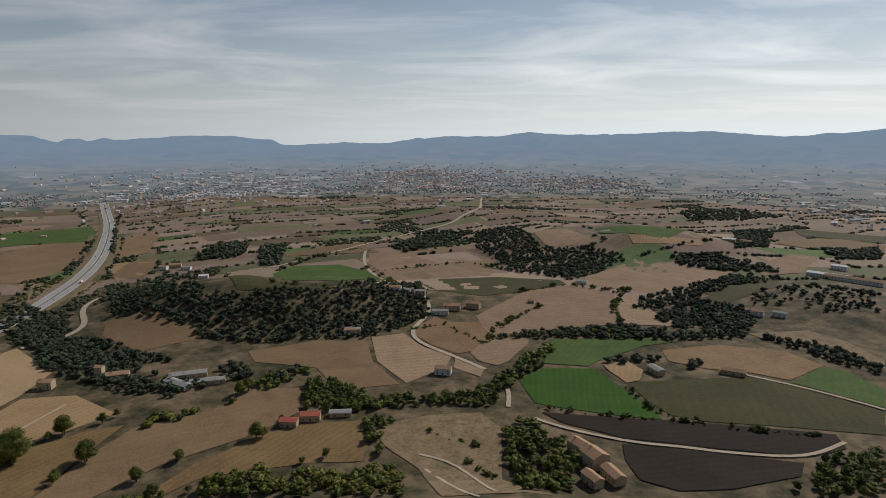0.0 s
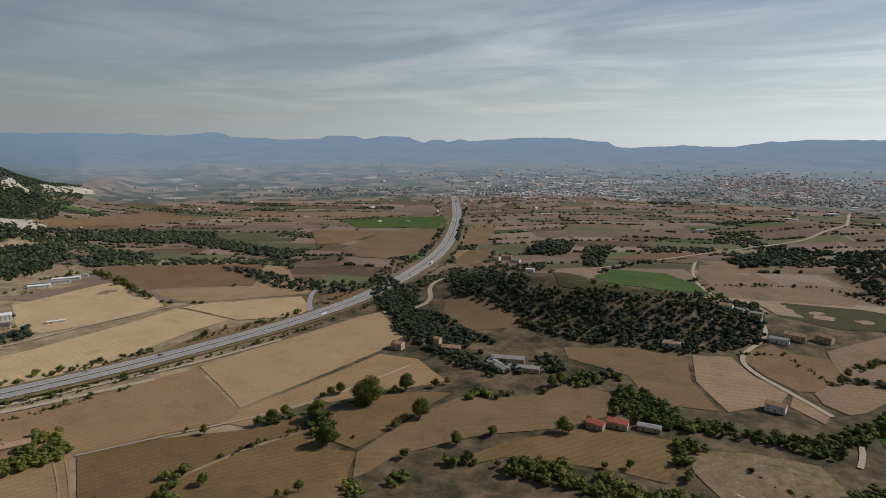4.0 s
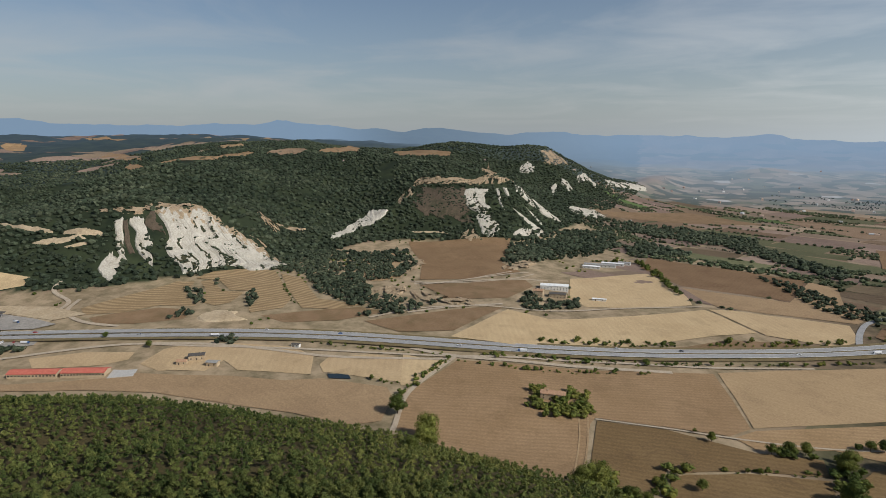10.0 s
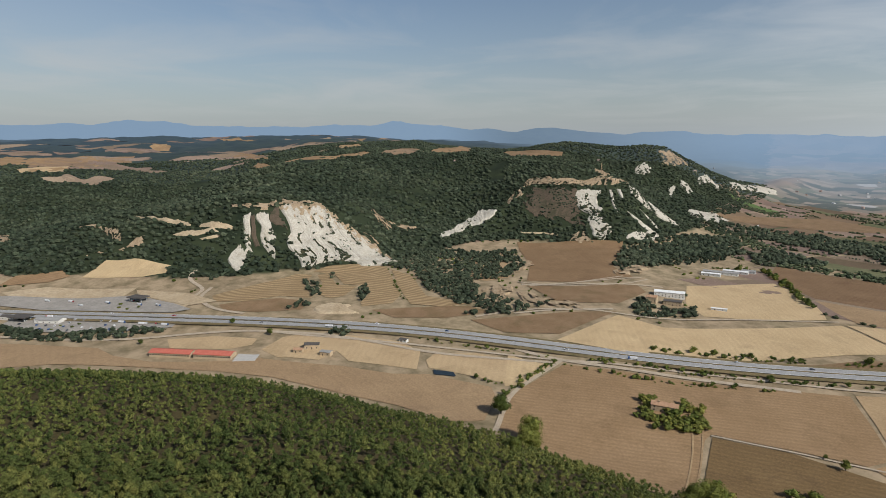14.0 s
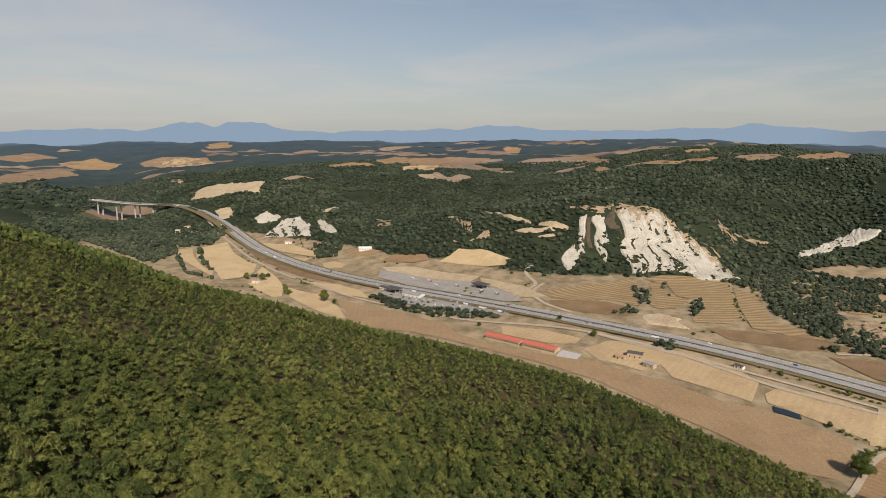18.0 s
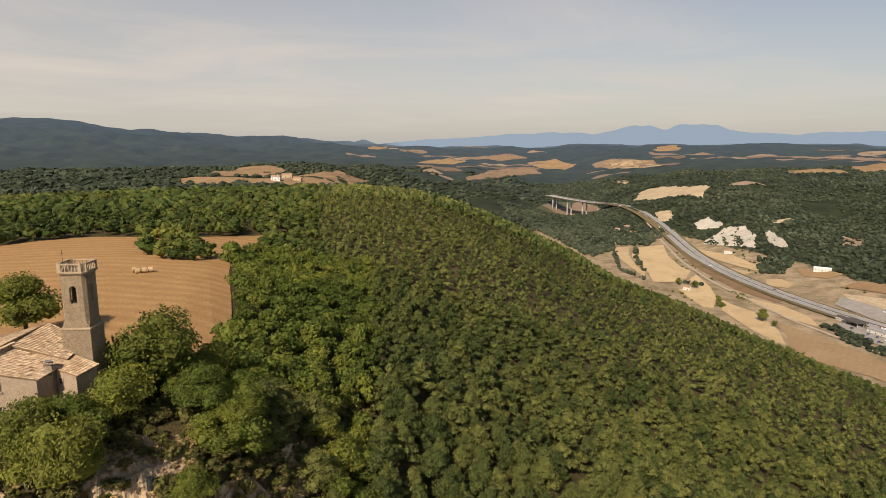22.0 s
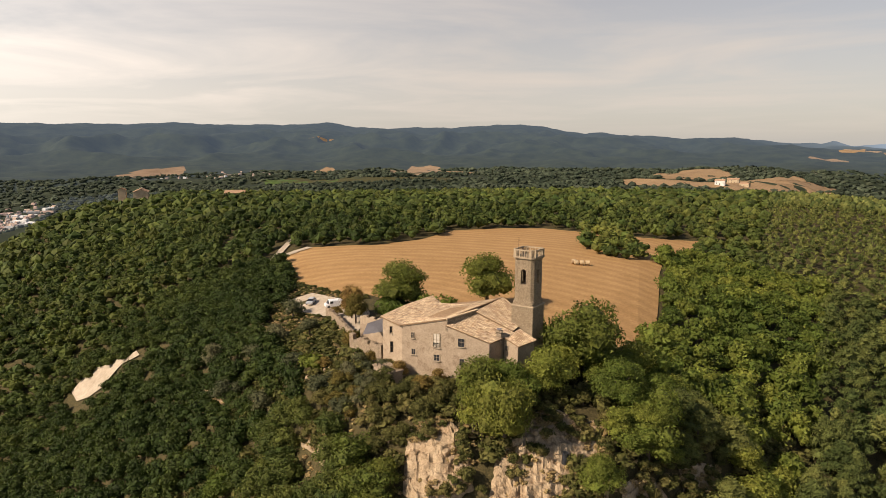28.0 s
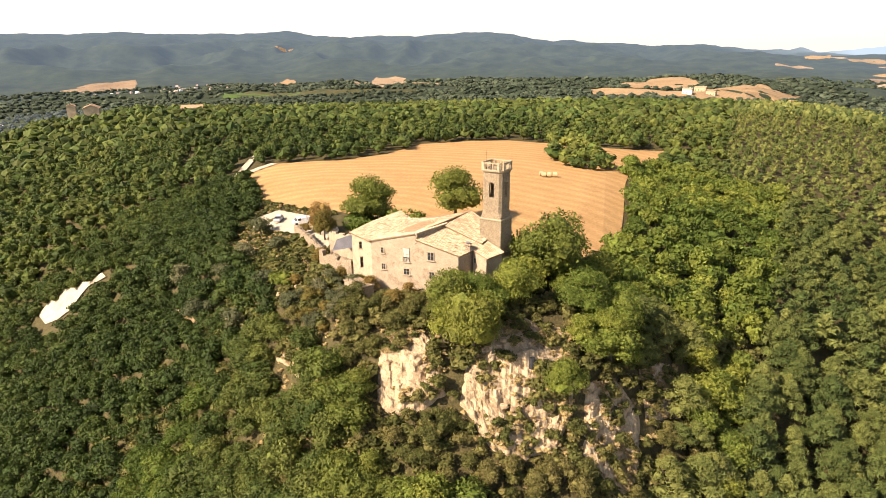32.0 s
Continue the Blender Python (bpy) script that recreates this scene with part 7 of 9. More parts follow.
M["rubber"] = mat("tyre_rubber", (0.015, 0.015, 0.015), (0.03, 0.03, 0.03), 0.3, bump=0.1)
M["concrete"] = mat("concrete", (0.36, 0.35, 0.32), (0.50, 0.48, 0.45), 3, bump=0.4)
ROOFS = {"tile": "tile", "red": "red", "grey": "grey", "dark": "dark_roof", "white": "white_roof"}


def gable_body(length, depth, eave, rise):
    bm = bmesh.new()
    x, y = length / 2, depth / 2
    a = [bm.verts.new(p) for p in ((-x, -y, -2), (-x, y, -2), (-x, y, eave), (-x, 0, eave + rise), (-x, -y, eave))]
    b = [bm.verts.new((x, q.co.y, q.co.z)) for q in a]
    bm.faces.new(a[::-1]), bm.faces.new(b)
    for i in range(5):
        bm.faces.new((a[i], a[(i + 1) % 5], b[(i + 1) % 5], b[i]))
    bmesh.ops.recalc_face_normals(bm, faces=bm.faces[:])
    return bm


def roof_slab(length, depth, eave, rise, side, over=0.5, thick=0.25):
    bm = bmesh.new()
    x, y = length / 2 + over, depth / 2 + over
    drop = rise * over / (depth / 2)
    r = bmesh.ops.create_cube(bm, size=1)
    for q in r["verts"]:
        q.co = Vector((q.co.x * 2 * x, side * (y if q.co.y > 0 else -0.02), (eave - drop if q.co.y > 0 else eave + rise) + (thick if q.co.z > 0 else 0.03)))
    bmesh.ops.recalc_face_normals(bm, faces=bm.faces[:])
    return bm


def house(x, y, turn, length, depth, eave, roof, wall, label, category):
    """A gabled building with its walls, roof slopes, windows and door."""
    z = float(height([x], [y])[0])
    if len(label.split()) < 4:
        label += " standing among fields of the plain"
    root = put(category, pose(x, y, z + 0.3, 0, 0, turn + 90) @ Matrix.Scale(0.85, 4), label, category)
    rise = depth * (0.22 if roof in ("tile", "red") else 0.14)
    part("wall", gable_body(length, depth, eave, rise), M[wall], root)
    for s in (-1, 1):
        part("roof", roof_slab(length, depth, eave, rise, s), M[ROOFS[roof]], root)
    n = max(2, int(length / (4.5 if eave > 4.5 else 7)))
    for s in (-1, 1):
        for i in range(n):
            wx = (i + 0.5) / n * length - length / 2
            door = i == n // 2
            h0, h1 = (0, 2.3) if door else (1.1, 2.4)
            ww = 0.7 if door else 0.55
            yy = s * depth / 2
            part("door" if door else "window", boxes((wx - ww, wx + ww, min(yy, yy + s * 0.06), max(yy, yy + s * 0.06), h0, h1)), M["glass"] if not door else M["bark"], root)
            if eave > 5 and not door:
                part("window", boxes((wx - 0.5, wx + 0.5, min(yy, yy + s * 0.06), max(yy, yy + s * 0.06), 3.7, 5.0)), M["glass"], root)
    if category == "farmhouse":
        part("chimney", boxes((length * 0.2, length * 0.2 + 0.9, 0.6, 1.5, eave, eave + rise + 1.2)), M[wall], root)
    return root


house(-418, 176, 152, 22, 9, 6, "tile", "ochre", "ochre stone farmhouse with tiled roof among trees", "farmhouse")
house(-558, -106, 1, 16, 9, 5, "dark", "ochre", "small farmhouse with a dark roof", "farmhouse")
house(-549, -117, 172, 10, 6, 3.5, "tile", "ochre", "low stone outbuilding", "shed")
house(-540, -90, 159, 12, 7, 4, "grey", "ochre", "low farm shed", "shed")
house(-733, 305, 155, 42, 14, 7, "white", "white", "white-roofed farm shed", "shed")
house(-704, 272, 149, 14, 10, 8, "tile", "ochre", "stone farmhouse with tiled roof", "farmhouse")
house(-697, 295, 152, 24, 12, 6, "dark", "ochre", "farm barn with a dark roof", "barn")
house(-865, 434, 149, 56, 11, 4, "grey", "white", "long low grey shed", "shed")
house(-873, 480, 147, 22, 11, 4, "grey", "white", "low grey shed", "shed")
house(-677, 341, 151, 20, 5, 3, "white", "white", "small white shed", "shed")
house(-569, -20, 152, 9, 5, 3, "dark", "white", "small dark-fronted hut below the motorway", "hut")
house(-317, 462, 94, 13, 9, 7, "tile", "ochre", "ochre farmhouse", "farmhouse")
house(-286, 484, 91, 7, 7, 11, "tile", "ochre", "square terracotta tower house", "house")
house(-269, 480, 109, 20, 9, 6, "tile", "ochre", "terracotta roofed farmhouse", "farmhouse")
house(-213, 465, 60, 30, 10, 4, "grey", "white", "long grey farm shed", "shed")
house(-212, 483, 109, 34, 10, 5, "grey", "ochre", "long grey farm shed", "shed")
house(-194, 470, 107, 38, 9, 4, "grey", "ochre", "long grey farm shed", "shed")
house(-107, 397, 85, 14, 8, 5, "red", "ochre", "red-roofed farm building", "barn")
house(-94, 406, 93, 16, 9, 5, "red", "ochre", "red-roofed farm building", "barn")
house(-74, 412, 95, 18, 7, 3.5, "grey", "ochre", "long grey shed", "shed")
house(-91, 592, 94, 18, 9, 5, "grey", "ochre", "stone house beside the wood", "house")
house(-334, 835, 102, 14, 8, 6, "white", "white", "white house on the hilltop", "house")
house(180, 492, 20, 17, 9, 5, "grey", "ochre", "grey-roofed barn", "barn")
house(244, 488, 60, 22, 8, 4, "tile", "ochre", "long low farm shed", "shed")
house(86, 360, 32, 14, 11, 8, "tile", "ochre", "stone farmhouse with tiled roof", "farmhouse")
house(92, 344, 25, 16, 14, 9, "tile", "ochre", "large stone farmhouse with hipped tiled roof", "farmhouse")
house(99, 328, 18, 18, 9, 6, "tile", "ochre", "stone barn with tiled roof", "barn")
house(86, 324, 25, 15, 8, 6, "tile", "ochre", "stone outbuilding with tiled roof", "barn")
house(0, 491, 80, 16, 9, 6, "tile", "white", "house beside the lane", "house")
house(-93, 590, 94, 14, 8, 5, "tile", "white", "house at the wood's edge", "house")
house(-57, 713, 85, 16, 9, 6, "tile", "white", "hamlet house", "house")
house(-43, 719, 63, 12, 8, 5, "grey", "white", "hamlet house", "house")
house(-27, 721, 82, 14, 9, 6, "grey", "ochre", "hamlet house", "house")
house(10, 676, 84, 22, 10, 6, "tile", "ochre", "farmhouse beside trees", "farmhouse")
house(35, 685, 67, 18, 10, 7, "tile", "ochre", "brick-red farmhouse", "farmhouse")
house(-3, 658, 85, 20, 9, 5, "grey", "white", "farm shed", "shed")
house(-408, 915, 104, 20, 10, 6, "tile", "ochre", "farmhouse on the rise", "farmhouse")
house(-384, 898, 93, 16, 9, 5, "grey", "white", "farm shed", "shed")
house(-419, 900, 85, 14, 9, 6, "tile", "white", "house", "house")
house(537, 836, 45, 60, 14, 6, "white", "white", "long white farm shed", "shed")
house(557, 812, 46, 80, 12, 6, "tile", "white", "long farm shed", "shed")
house(585, 887, 47, 24, 12, 7, "white", "white", "white farm building", "house")
house(344, 654, 52, 22, 10, 6, "tile", "white", "farmhouse on the slope", "farmhouse")
house(367, 645, 50, 16, 9, 5, "grey", "white", "farm shed", "shed")
house(186, 802, 67, 16, 8, 5, "grey", "white", "roadside house", "house")
house(105, 709, 72, 9, 6, 4, "tile", "ochre", "small stone hut in the field", "hut")
house(493, 1044, 55, 24, 12, 6, "white", "ochre", "farm by the ring of trees", "farmhouse")
house(535, 1070, 53, 22, 12, 6, "tile", "ochre", "farmhouse", "farmhouse")
house(-871, 459, 146, 40, 9, 4, "white", "white", "greenhouse-like white shed", "shed")
house(-855, 415, 148, 30, 9, 4, "white", "white", "white shed", "shed")
house(-609, -636, 16, 10, 7, 5, "tile", "white", "small valley house", "house")
house(-834, -610, 31, 26, 12, 5, "white", "white", "pale farm sheds", "shed")
house(-851, -798, 33, 14, 9, 5, "tile", "white", "house below the pale mound", "house")
house(-858, -1083, 42, 14, 9, 6, "tile", "white", "valley house", "house")
house(-827, -1074, 32, 12, 8, 5, "tile", "white", "valley house", "house")
house(-829, -1026, 21, 12, 8, 5, "tile", "ochre", "valley house", "house")
house(-141, -1078, 73, 20, 11, 7, "tile", "ochre", "stone farmhouse on the far plateau", "farmhouse")
house(-151, -1030, 62, 16, 9, 5, "tile", "ochre", "farm shed", "shed")
house(-112, -991, 74, 16, 10, 7, "tile", "white", "farmhouse", "farmhouse")
house(-281, -1117, 66, 16, 9, 5, "tile", "ochre", "small house in the woods", "house")



def poultry_barn(x, y, turn, length, depth):
    z = float(height([x], [y])[0])
    root = put("barn", pose(x, y, z + 0.3, 0, 0, turn), "long cream poultry barn with a red roof", "barn", "poultry barns")
    part("wall", gable_body(length, depth, 3.4, 1.7), M["ochre"], root)
    for s in (-1, 1):
        part("roof", roof_slab(length, depth, 3.4, 1.7, s), M["red"], root)
    n = 14
    for s in (-1, 1):
        for i in range(n):
            wx = (i + 0.5) / n * length - length / 2
            yy = s * depth / 2
            part("window", boxes((wx - 0.8, wx + 0.8, min(yy, yy + s * 0.07), max(yy, yy + s * 0.07), 1.2, 2.3)), M["glass"], root)


barn_turn = math.degrees(math.atan2(-175 + 253, -537 + 550))
poultry_barn(-550, -233, barn_turn, 40, 12)
poultry_barn(-543, -192, barn_turn, 36, 12)
tagged(part("barn_yard", boxes((-550, -529, -172, -152, -166, -161.8)), M["concrete"]), "pale concrete yard beside the poultry barn", "yard", kind="structure")


# ---- vehicles ----
def wheel(x, y, r, w, root, material="rubber"):
    bm = bmesh.new()
    bmesh.ops.create_cone(bm, cap_ends=True, segments=12, radius1=r, radius2=r, depth=w, matrix=Matrix.Translation((x, y, r)) @ Matrix.Rotation(math.pi / 2, 4, "X"))
    return part("wheel", bm, M[material], root)


def wedge(bm, x0, x1, y, z0, z1, cut0, cut1):
    """A cabin whose ends lean in."""
    r = bmesh.ops.create_cube(bm, size=1)
    for q in r["verts"]:
        hi = q.co.z > 0
        q.co = Vector(((x1 - (cut1 if hi else 0)) if q.co.x > 0 else (x0 + (cut0 if hi else 0)), (1 if q.co.y > 0 else -1) * (y - (0.12 if hi else 0)), z1 if hi else z0))
    return bm


def make_car(paint):
    root = new("car")
    part("body", boxes((-2.1, 2.1, -0.88, 0.88, 0.3, 0.9), bevel=0.12), M[paint], root)
    part("window", wedge(bmesh.new(), -1.7, 1.05, 0.80, 0.88, 1.36, 0.35, 0.6), M["glass"], root)
    part("roof", wedge(bmesh.new(), -1.38, 0.5, 0.70, 1.34, 1.46, 0.1, 0.15), M[paint], root)
    for wx in (-1.3, 1.3):
        for wy in (-0.8, 0.8):
            wheel(wx, wy, 0.31, 0.2, root)
    return root


def make_lorry(paint):
    root = new("lorry")
    part("trailer", boxes((-6.2, 5.2, -1.25, 1.25, 1.1, 4.0), bevel=0.06), M["car_white"], root)
    part("chassis", boxes((-6.2, 7.2, -0.5, 0.5, 0.7, 1.1)), M["car_dark"], root)
    cab = part("cab", boxes((5.6, 8.0, -1.25, 1.25, 0.6, 3.6), bevel=0.15), M[paint], root)
    part("windscreen", boxes((7.95, 8.05, -1.1, 1.1, 2.0, 3.1)), M["glass"], cab)
    for wx in (-5.2, -4.1, -3.0, 4.4, 7.0):
        for wy in (-1.05, 1.05):
            wheel(wx, wy, 0.5, 0.3, root)
    return root


CARS = {p: make_car(p) for p in ("car_white", "car_dark", "car_blue", "car_red", "car_silver")}
LORRIES = {p: make_lorry(p) for p in ("car_white", "car_blue", "car_red")}
used = set()
PAINT_WORDS = {"car_white": "white", "car_dark": "dark", "car_blue": "blue", "car_red": "red", "car_silver": "silver"}


def drive(stock, paint, m, what, place, group):
    src = stock[paint]
    if stock is LORRIES:
        m = m @ Matrix.Scale(0.75, 4)
    if src.name in used:
        ob = copy_thing(src, m)
    else:
        used.add(src.name)
        ob = src
        ob.matrix_basis = m
    return tagged(ob, PAINT_WORDS[paint] + " " + what + " " + place, "car" if stock is CARS else "lorry", group)


mx, my, mnx, mny = ribbon(MOTOR, 10, 15)
mz = smooth_z(mx.copy(), my.copy())
ms = np.concatenate([[0], np.cumsum(np.hypot(np.diff(mx), np.diff(my)))])
for q in range(46):
    s = ms[-1] * ((q + rng.uniform(0.1, 0.9)) / 46)
    i = int(np.searchsorted(ms, s))
    i = min(max(i, 1), len(mx) - 2)
    side = (-9.2, -5.6, 5.6, 9.2)[q * 7 % 4]
    t = math.degrees(math.atan2(my[i + 1] - my[i - 1], mx[i + 1] - mx[i - 1])) + (180 if side < 0 else 0)
    m = pose(mx[i] + mnx[i] * side, my[i] + mny[i] * side, mz[i] + 1.52, 0, 0, t)
    if q % 4 == 1:
        drive(LORRIES, ("car_white", "car_blue", "car_white", "car_red")[q // 4 % 4], m, "articulated lorry with a pale trailer", "on the motorway", "motorway traffic")
    else:
        drive(CARS, ("car_white", "car_dark", "car_silver", "car_red", "car_white", "car_blue")[q % 6], m, "car", "driving on the motorway", "motorway traffic")

# ---- motorway service area ----
def apron(label, pts, kind, lift):
    CLEAR.append(pts)
    bm = bmesh.new()
    fc = bm.faces.new([bm.verts.new((*p, 0)) for p in pts])
    if sum(a[0] * b[1] - b[0] * a[1] for a, b in zip(pts, pts[1:] + pts[:1])) < 0:
        bmesh.ops.reverse_faces(bm, faces=[fc])
    drape(bm, 12, lift)
    return tagged(part("parking_area", bm, M[kind]), label, "parking area", kind="structure")


apron("asphalt lorry park beside the motorway", [(-748, -520), (-742, -470), (-735, -400), (-738, -350), (-700, -290), (-676, -262), (-668, -280), (-686, -380), (-694, -440), (-712, -500)], "yard", 1.0)
apron("asphalt car park of the service area", [(-668, -448), (-660, -400), (-648, -330), (-640, -262), (-622, -262), (-612, -330), (-616, -400), (-640, -450)], "yard", 1.0)
apron("pale bare ground beside the lorry park", [(-690, -270), (-738, -348), (-760, -360), (-740, -290), (-700, -240)], "bare", 0.9)
for q in range(58):
    row, col = q % 4, q // 4
    x, y = -664 + row * 11 + col * 2.2, -430 + col * 10.5
    if rng.uniform() < 0.72:
        drive(CARS, ("car_white", "car_dark", "car_silver", "car_white", "car_red", "car_blue")[int(rng.integers(0, 6))], pose(x, y, float(height([x], [y])[0]) + 1.05, 0, 0, 10 + (180 if q % 3 else 0)), "parked car", "in the service area", "parked cars")
for x, y, t in ((-633, -298, 78), (-628, -272, 78), (-640, -322, 80), (-705, -400, 60), (-712, -372, 60), (-716, -346, 62), (-700, -330, 60), (-722, -420, 66), (-726, -450, 66), (-694, -306, 55)):
    drive(LORRIES, ("car_white", "car_blue", "car_red")[int(abs(x)) % 3], pose(x, y, float(height([x], [y])[0]) + 1.05, 0, 0, t), "parked lorry with a white trailer", "in the service area", "parked lorries")
house(-650, -402, 170, 34, 14, 4.5, "grey", "white", "low white service building beside the motorway", "building")
house(-664, -452, 170, 24, 10, 4, "dark", "white", "dark-roofed service building", "building")


def canopy(x, y, turn):
    z = float(height([x], [y])[0])
    root = put("fuel_canopy", pose(x, y, z + 0.9, 0, 0, turn), "dark flat fuel station canopy on posts", "canopy")
    part("roof", boxes((-11, 11, -7, 7, 4.8, 5.7)), M["dark_roof"], root)
    for px in (-8, 8):
        for py in (-4, 4):
            part("post", boxes((px - 0.3, px + 0.3, py - 0.3, py + 0.3, 0, 4.8)), M["concrete"], root)


canopy(-716, -338, 70)
canopy(-655, -436, 76)

# ---- viaduct at the head of the valley ----
va = [i for i in range(len(mx)) if 1700 < math.hypot(mx[i], my[i]) < 2060 and my[i] < -1000]
viaduct = put("viaduct", Matrix(), "long concrete motorway viaduct on tall piers", "bridge", kind="structure")
deck = bmesh.new()
for a, b in zip(va, va[1:]):
    A, B = [], []
    for lst, i in ((A, a), (B, b)):
        for s, h in ((-13, 0), (13, 0), (13, 2.6), (-13, 2.6)):
            lst.append(deck.verts.new((mx[i] + mnx[i] * s, my[i] + mny[i] * s, mz[i] - 1.2 + h)))
    for i in range(4):
        deck.faces.new((A[i], B[i], B[(i + 1) % 4], A[(i + 1) % 4]))
bmesh.ops.recalc_face_normals(deck, faces=deck.faces[:])
part("deck", deck, M["concrete"], viaduct)
for k_, i in enumerate(va[1::5]):
    for s in (-7, 7):
        cx, cy = mx[i] + mnx[i] * s, my[i] + mny[i] * s
        part("pier", boxes((cx - 1.3, cx + 1.3, cy - 1.3, cy + 1.3, mz[i] - 46, mz[i] - 1.1)), M["concrete"], viaduct)


# ---- the distant town and its villages ----
def town(name, bearing, d, spread_b, spread_d, count, big, label, roof_mats):
    """Hundreds of small gabled houses and sheds, joined."""
    b = rng.normal(bearing, spread_b, count)
    dd = rng.normal(d, spread_d, count)
    keep = (dd > 1300) & (dd < 3300)
    b, dd = b[keep], dd[keep]
    count = len(b)
    x, y = polar(b, dd)
    z = height(x, y)
    for m_i, (mname, share) in enumerate(roof_mats):
        sel = np.where((np.arange(count) % 100) / 100 < share)[0] if m_i == 0 else np.where((np.arange(count) % 100) / 100 >= roof_mats[0][1])[0]
        vs, fs = [], []
        base = np.array([(-1, -1, 0), (1, -1, 0), (1, 1, 0), (-1, 1, 0), (-1, -1, 1), (1, -1, 1), (1, 1, 1), (-1, 1, 1), (-1, 0, 1.35), (1, 0, 1.35)], float)
        tri = np.array([(0, 1, 5), (0, 5, 4), (1, 2, 6), (1, 6, 5), (2, 3, 7), (2, 7, 6), (3, 0, 4), (3, 4, 7), (4, 5, 9), (4, 9, 8), (6, 7, 8), (6, 8, 9), (5, 6, 9), (7, 4, 8)])
        for i in sel:
            f_ = rng.uniform(0.55, 1.1)
            w_, l_, h_ = (3.2 * f_, 4.6 * f_, rng.uniform(3, 5.5)) if rng.uniform() > big else (rng.uniform(4, 9), rng.uniform(8, 19), rng.uniform(3, 5))
            t = rng.uniform(0, 3.14)
            c, s = math.cos(t), math.sin(t)
            v_ = base * (l_, w_, h_)
            v_ = np.stack([v_[:, 0] * c - v_[:, 1] * s + x[i], v_[:, 0] * s + v_[:, 1] * c + y[i], v_[:, 2] + z[i] - 0.5], 1)
            fs.append(tri + 10 * len(vs))
            vs.append(v_)
        if vs:
            tagged(new(name, mesh_of(name, np.concatenate(vs), np.concatenate(fs), M[mname])), label, "town", kind="stuff")


# pale blue emission paints haze onto the far houses and trees
M["town_wall"] = mat("town_walls", (0.30, 0.29, 0.275), (0.50, 0.485, 0.46), 20, bump=0.0, per="island", spread=0.45, haze_glow=0.10, haze_color=(0.42, 0.55, 0.70))
M["town_roof"] = mat("town_roofs", (0.30, 0.195, 0.14), (0.46, 0.33, 0.25), 20, bump=0.0, per="island", spread=0.4, haze_glow=0.10, haze_color=(0.42, 0.55, 0.70))
M["town_trees"] = mat("town_trees", (0.034, 0.044, 0.030), (0.070, 0.082, 0.056), 16, rough=0.9, bump=0.0, tint="tint", per="island", spread=0.25, haze_glow=0.075, haze_color=(0.42, 0.55, 0.70))
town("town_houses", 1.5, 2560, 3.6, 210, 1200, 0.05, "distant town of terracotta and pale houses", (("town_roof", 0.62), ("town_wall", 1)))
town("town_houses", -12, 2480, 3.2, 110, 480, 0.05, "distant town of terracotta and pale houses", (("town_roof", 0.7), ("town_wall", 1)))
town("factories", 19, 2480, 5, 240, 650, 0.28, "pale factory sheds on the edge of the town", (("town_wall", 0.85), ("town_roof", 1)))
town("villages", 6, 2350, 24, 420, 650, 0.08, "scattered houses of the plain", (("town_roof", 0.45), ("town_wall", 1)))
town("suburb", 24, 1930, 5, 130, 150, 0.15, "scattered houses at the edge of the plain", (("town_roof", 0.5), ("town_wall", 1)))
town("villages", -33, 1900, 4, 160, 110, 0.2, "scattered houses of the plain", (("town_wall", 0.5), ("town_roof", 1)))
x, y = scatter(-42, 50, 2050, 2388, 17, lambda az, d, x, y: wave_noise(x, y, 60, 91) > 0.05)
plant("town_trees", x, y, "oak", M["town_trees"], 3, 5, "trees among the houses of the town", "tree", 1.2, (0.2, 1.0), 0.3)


# ---- the church and its house ----
M["stone"] = mat("rendered_rubble", (0.305, 0.226, 0.150), (0.445, 0.345, 0.243), 0.9, fine=5, bump=0.6, patch=0.9, patch_color=(0.225, 0.158, 0.102), patch_size=1.6)
M["rough_wall"] = mat("rough_stone_wall", (0.270, 0.198, 0.126), (0.450, 0.348, 0.243), 0.6, fine=4, bump=1.0, cracks=0.6, crack_size=0.5, patch=0.5, patch_color=(0.20, 0.14, 0.085), patch_size=1.2)
M["tower_stone"] = mat("tower_ashlar", (0.25, 0.18, 0.11), (0.42, 0.325, 0.215), 0.45, fine=3, bump=1.0, patch=0.4, patch_color=(0.18, 0.125, 0.08), patch_size=0.9, cracks=0.5, crack_size=0.38)
M["tower_trim"] = mat("tower_trim", (0.28, 0.21, 0.135), (0.40, 0.315, 0.21), 0.5, bump=0.5)
M["roof_bed"] = mat("roof_bed", (0.20, 0.125, 0.07), (0.34, 0.225, 0.13), 0.5, bump=0.6)
M["trim_stone"] = mat("dressed_stone", (0.34, 0.26, 0.175), (0.46, 0.365, 0.26), 0.5, bump=0.4)
M["old_tiles"] = mat("old_clay_tiles", (0.405, 0.286, 0.175), (0.528, 0.405, 0.276), 0.7, fine=4, bump=0.6, per="island", spread=0.30, patch=0.6, patch_color=(0.40, 0.22, 0.12), patch_size=1.4)
M["slate_grey"] = mat("grey_lean_to", (0.16, 0.15, 0.16), (0.24, 0.23, 0.24), 0.8, bump=0.4)
M["iron"] = mat("black_iron", (0.02, 0.02, 0.02), (0.04, 0.04, 0.04), 0.3, rough=0.5, bump=0.1, metal=0.8)
M["old_wood"] = mat("weathered_wood", (0.16, 0.12, 0.08), (0.30, 0.24, 0.17), 0.4, bump=0.5)
M["bronze"] = mat("bell_bronze", (0.12, 0.09, 0.04), (0.22, 0.17, 0.08), 0.3, rough=0.4, bump=0.2, metal=0.7)
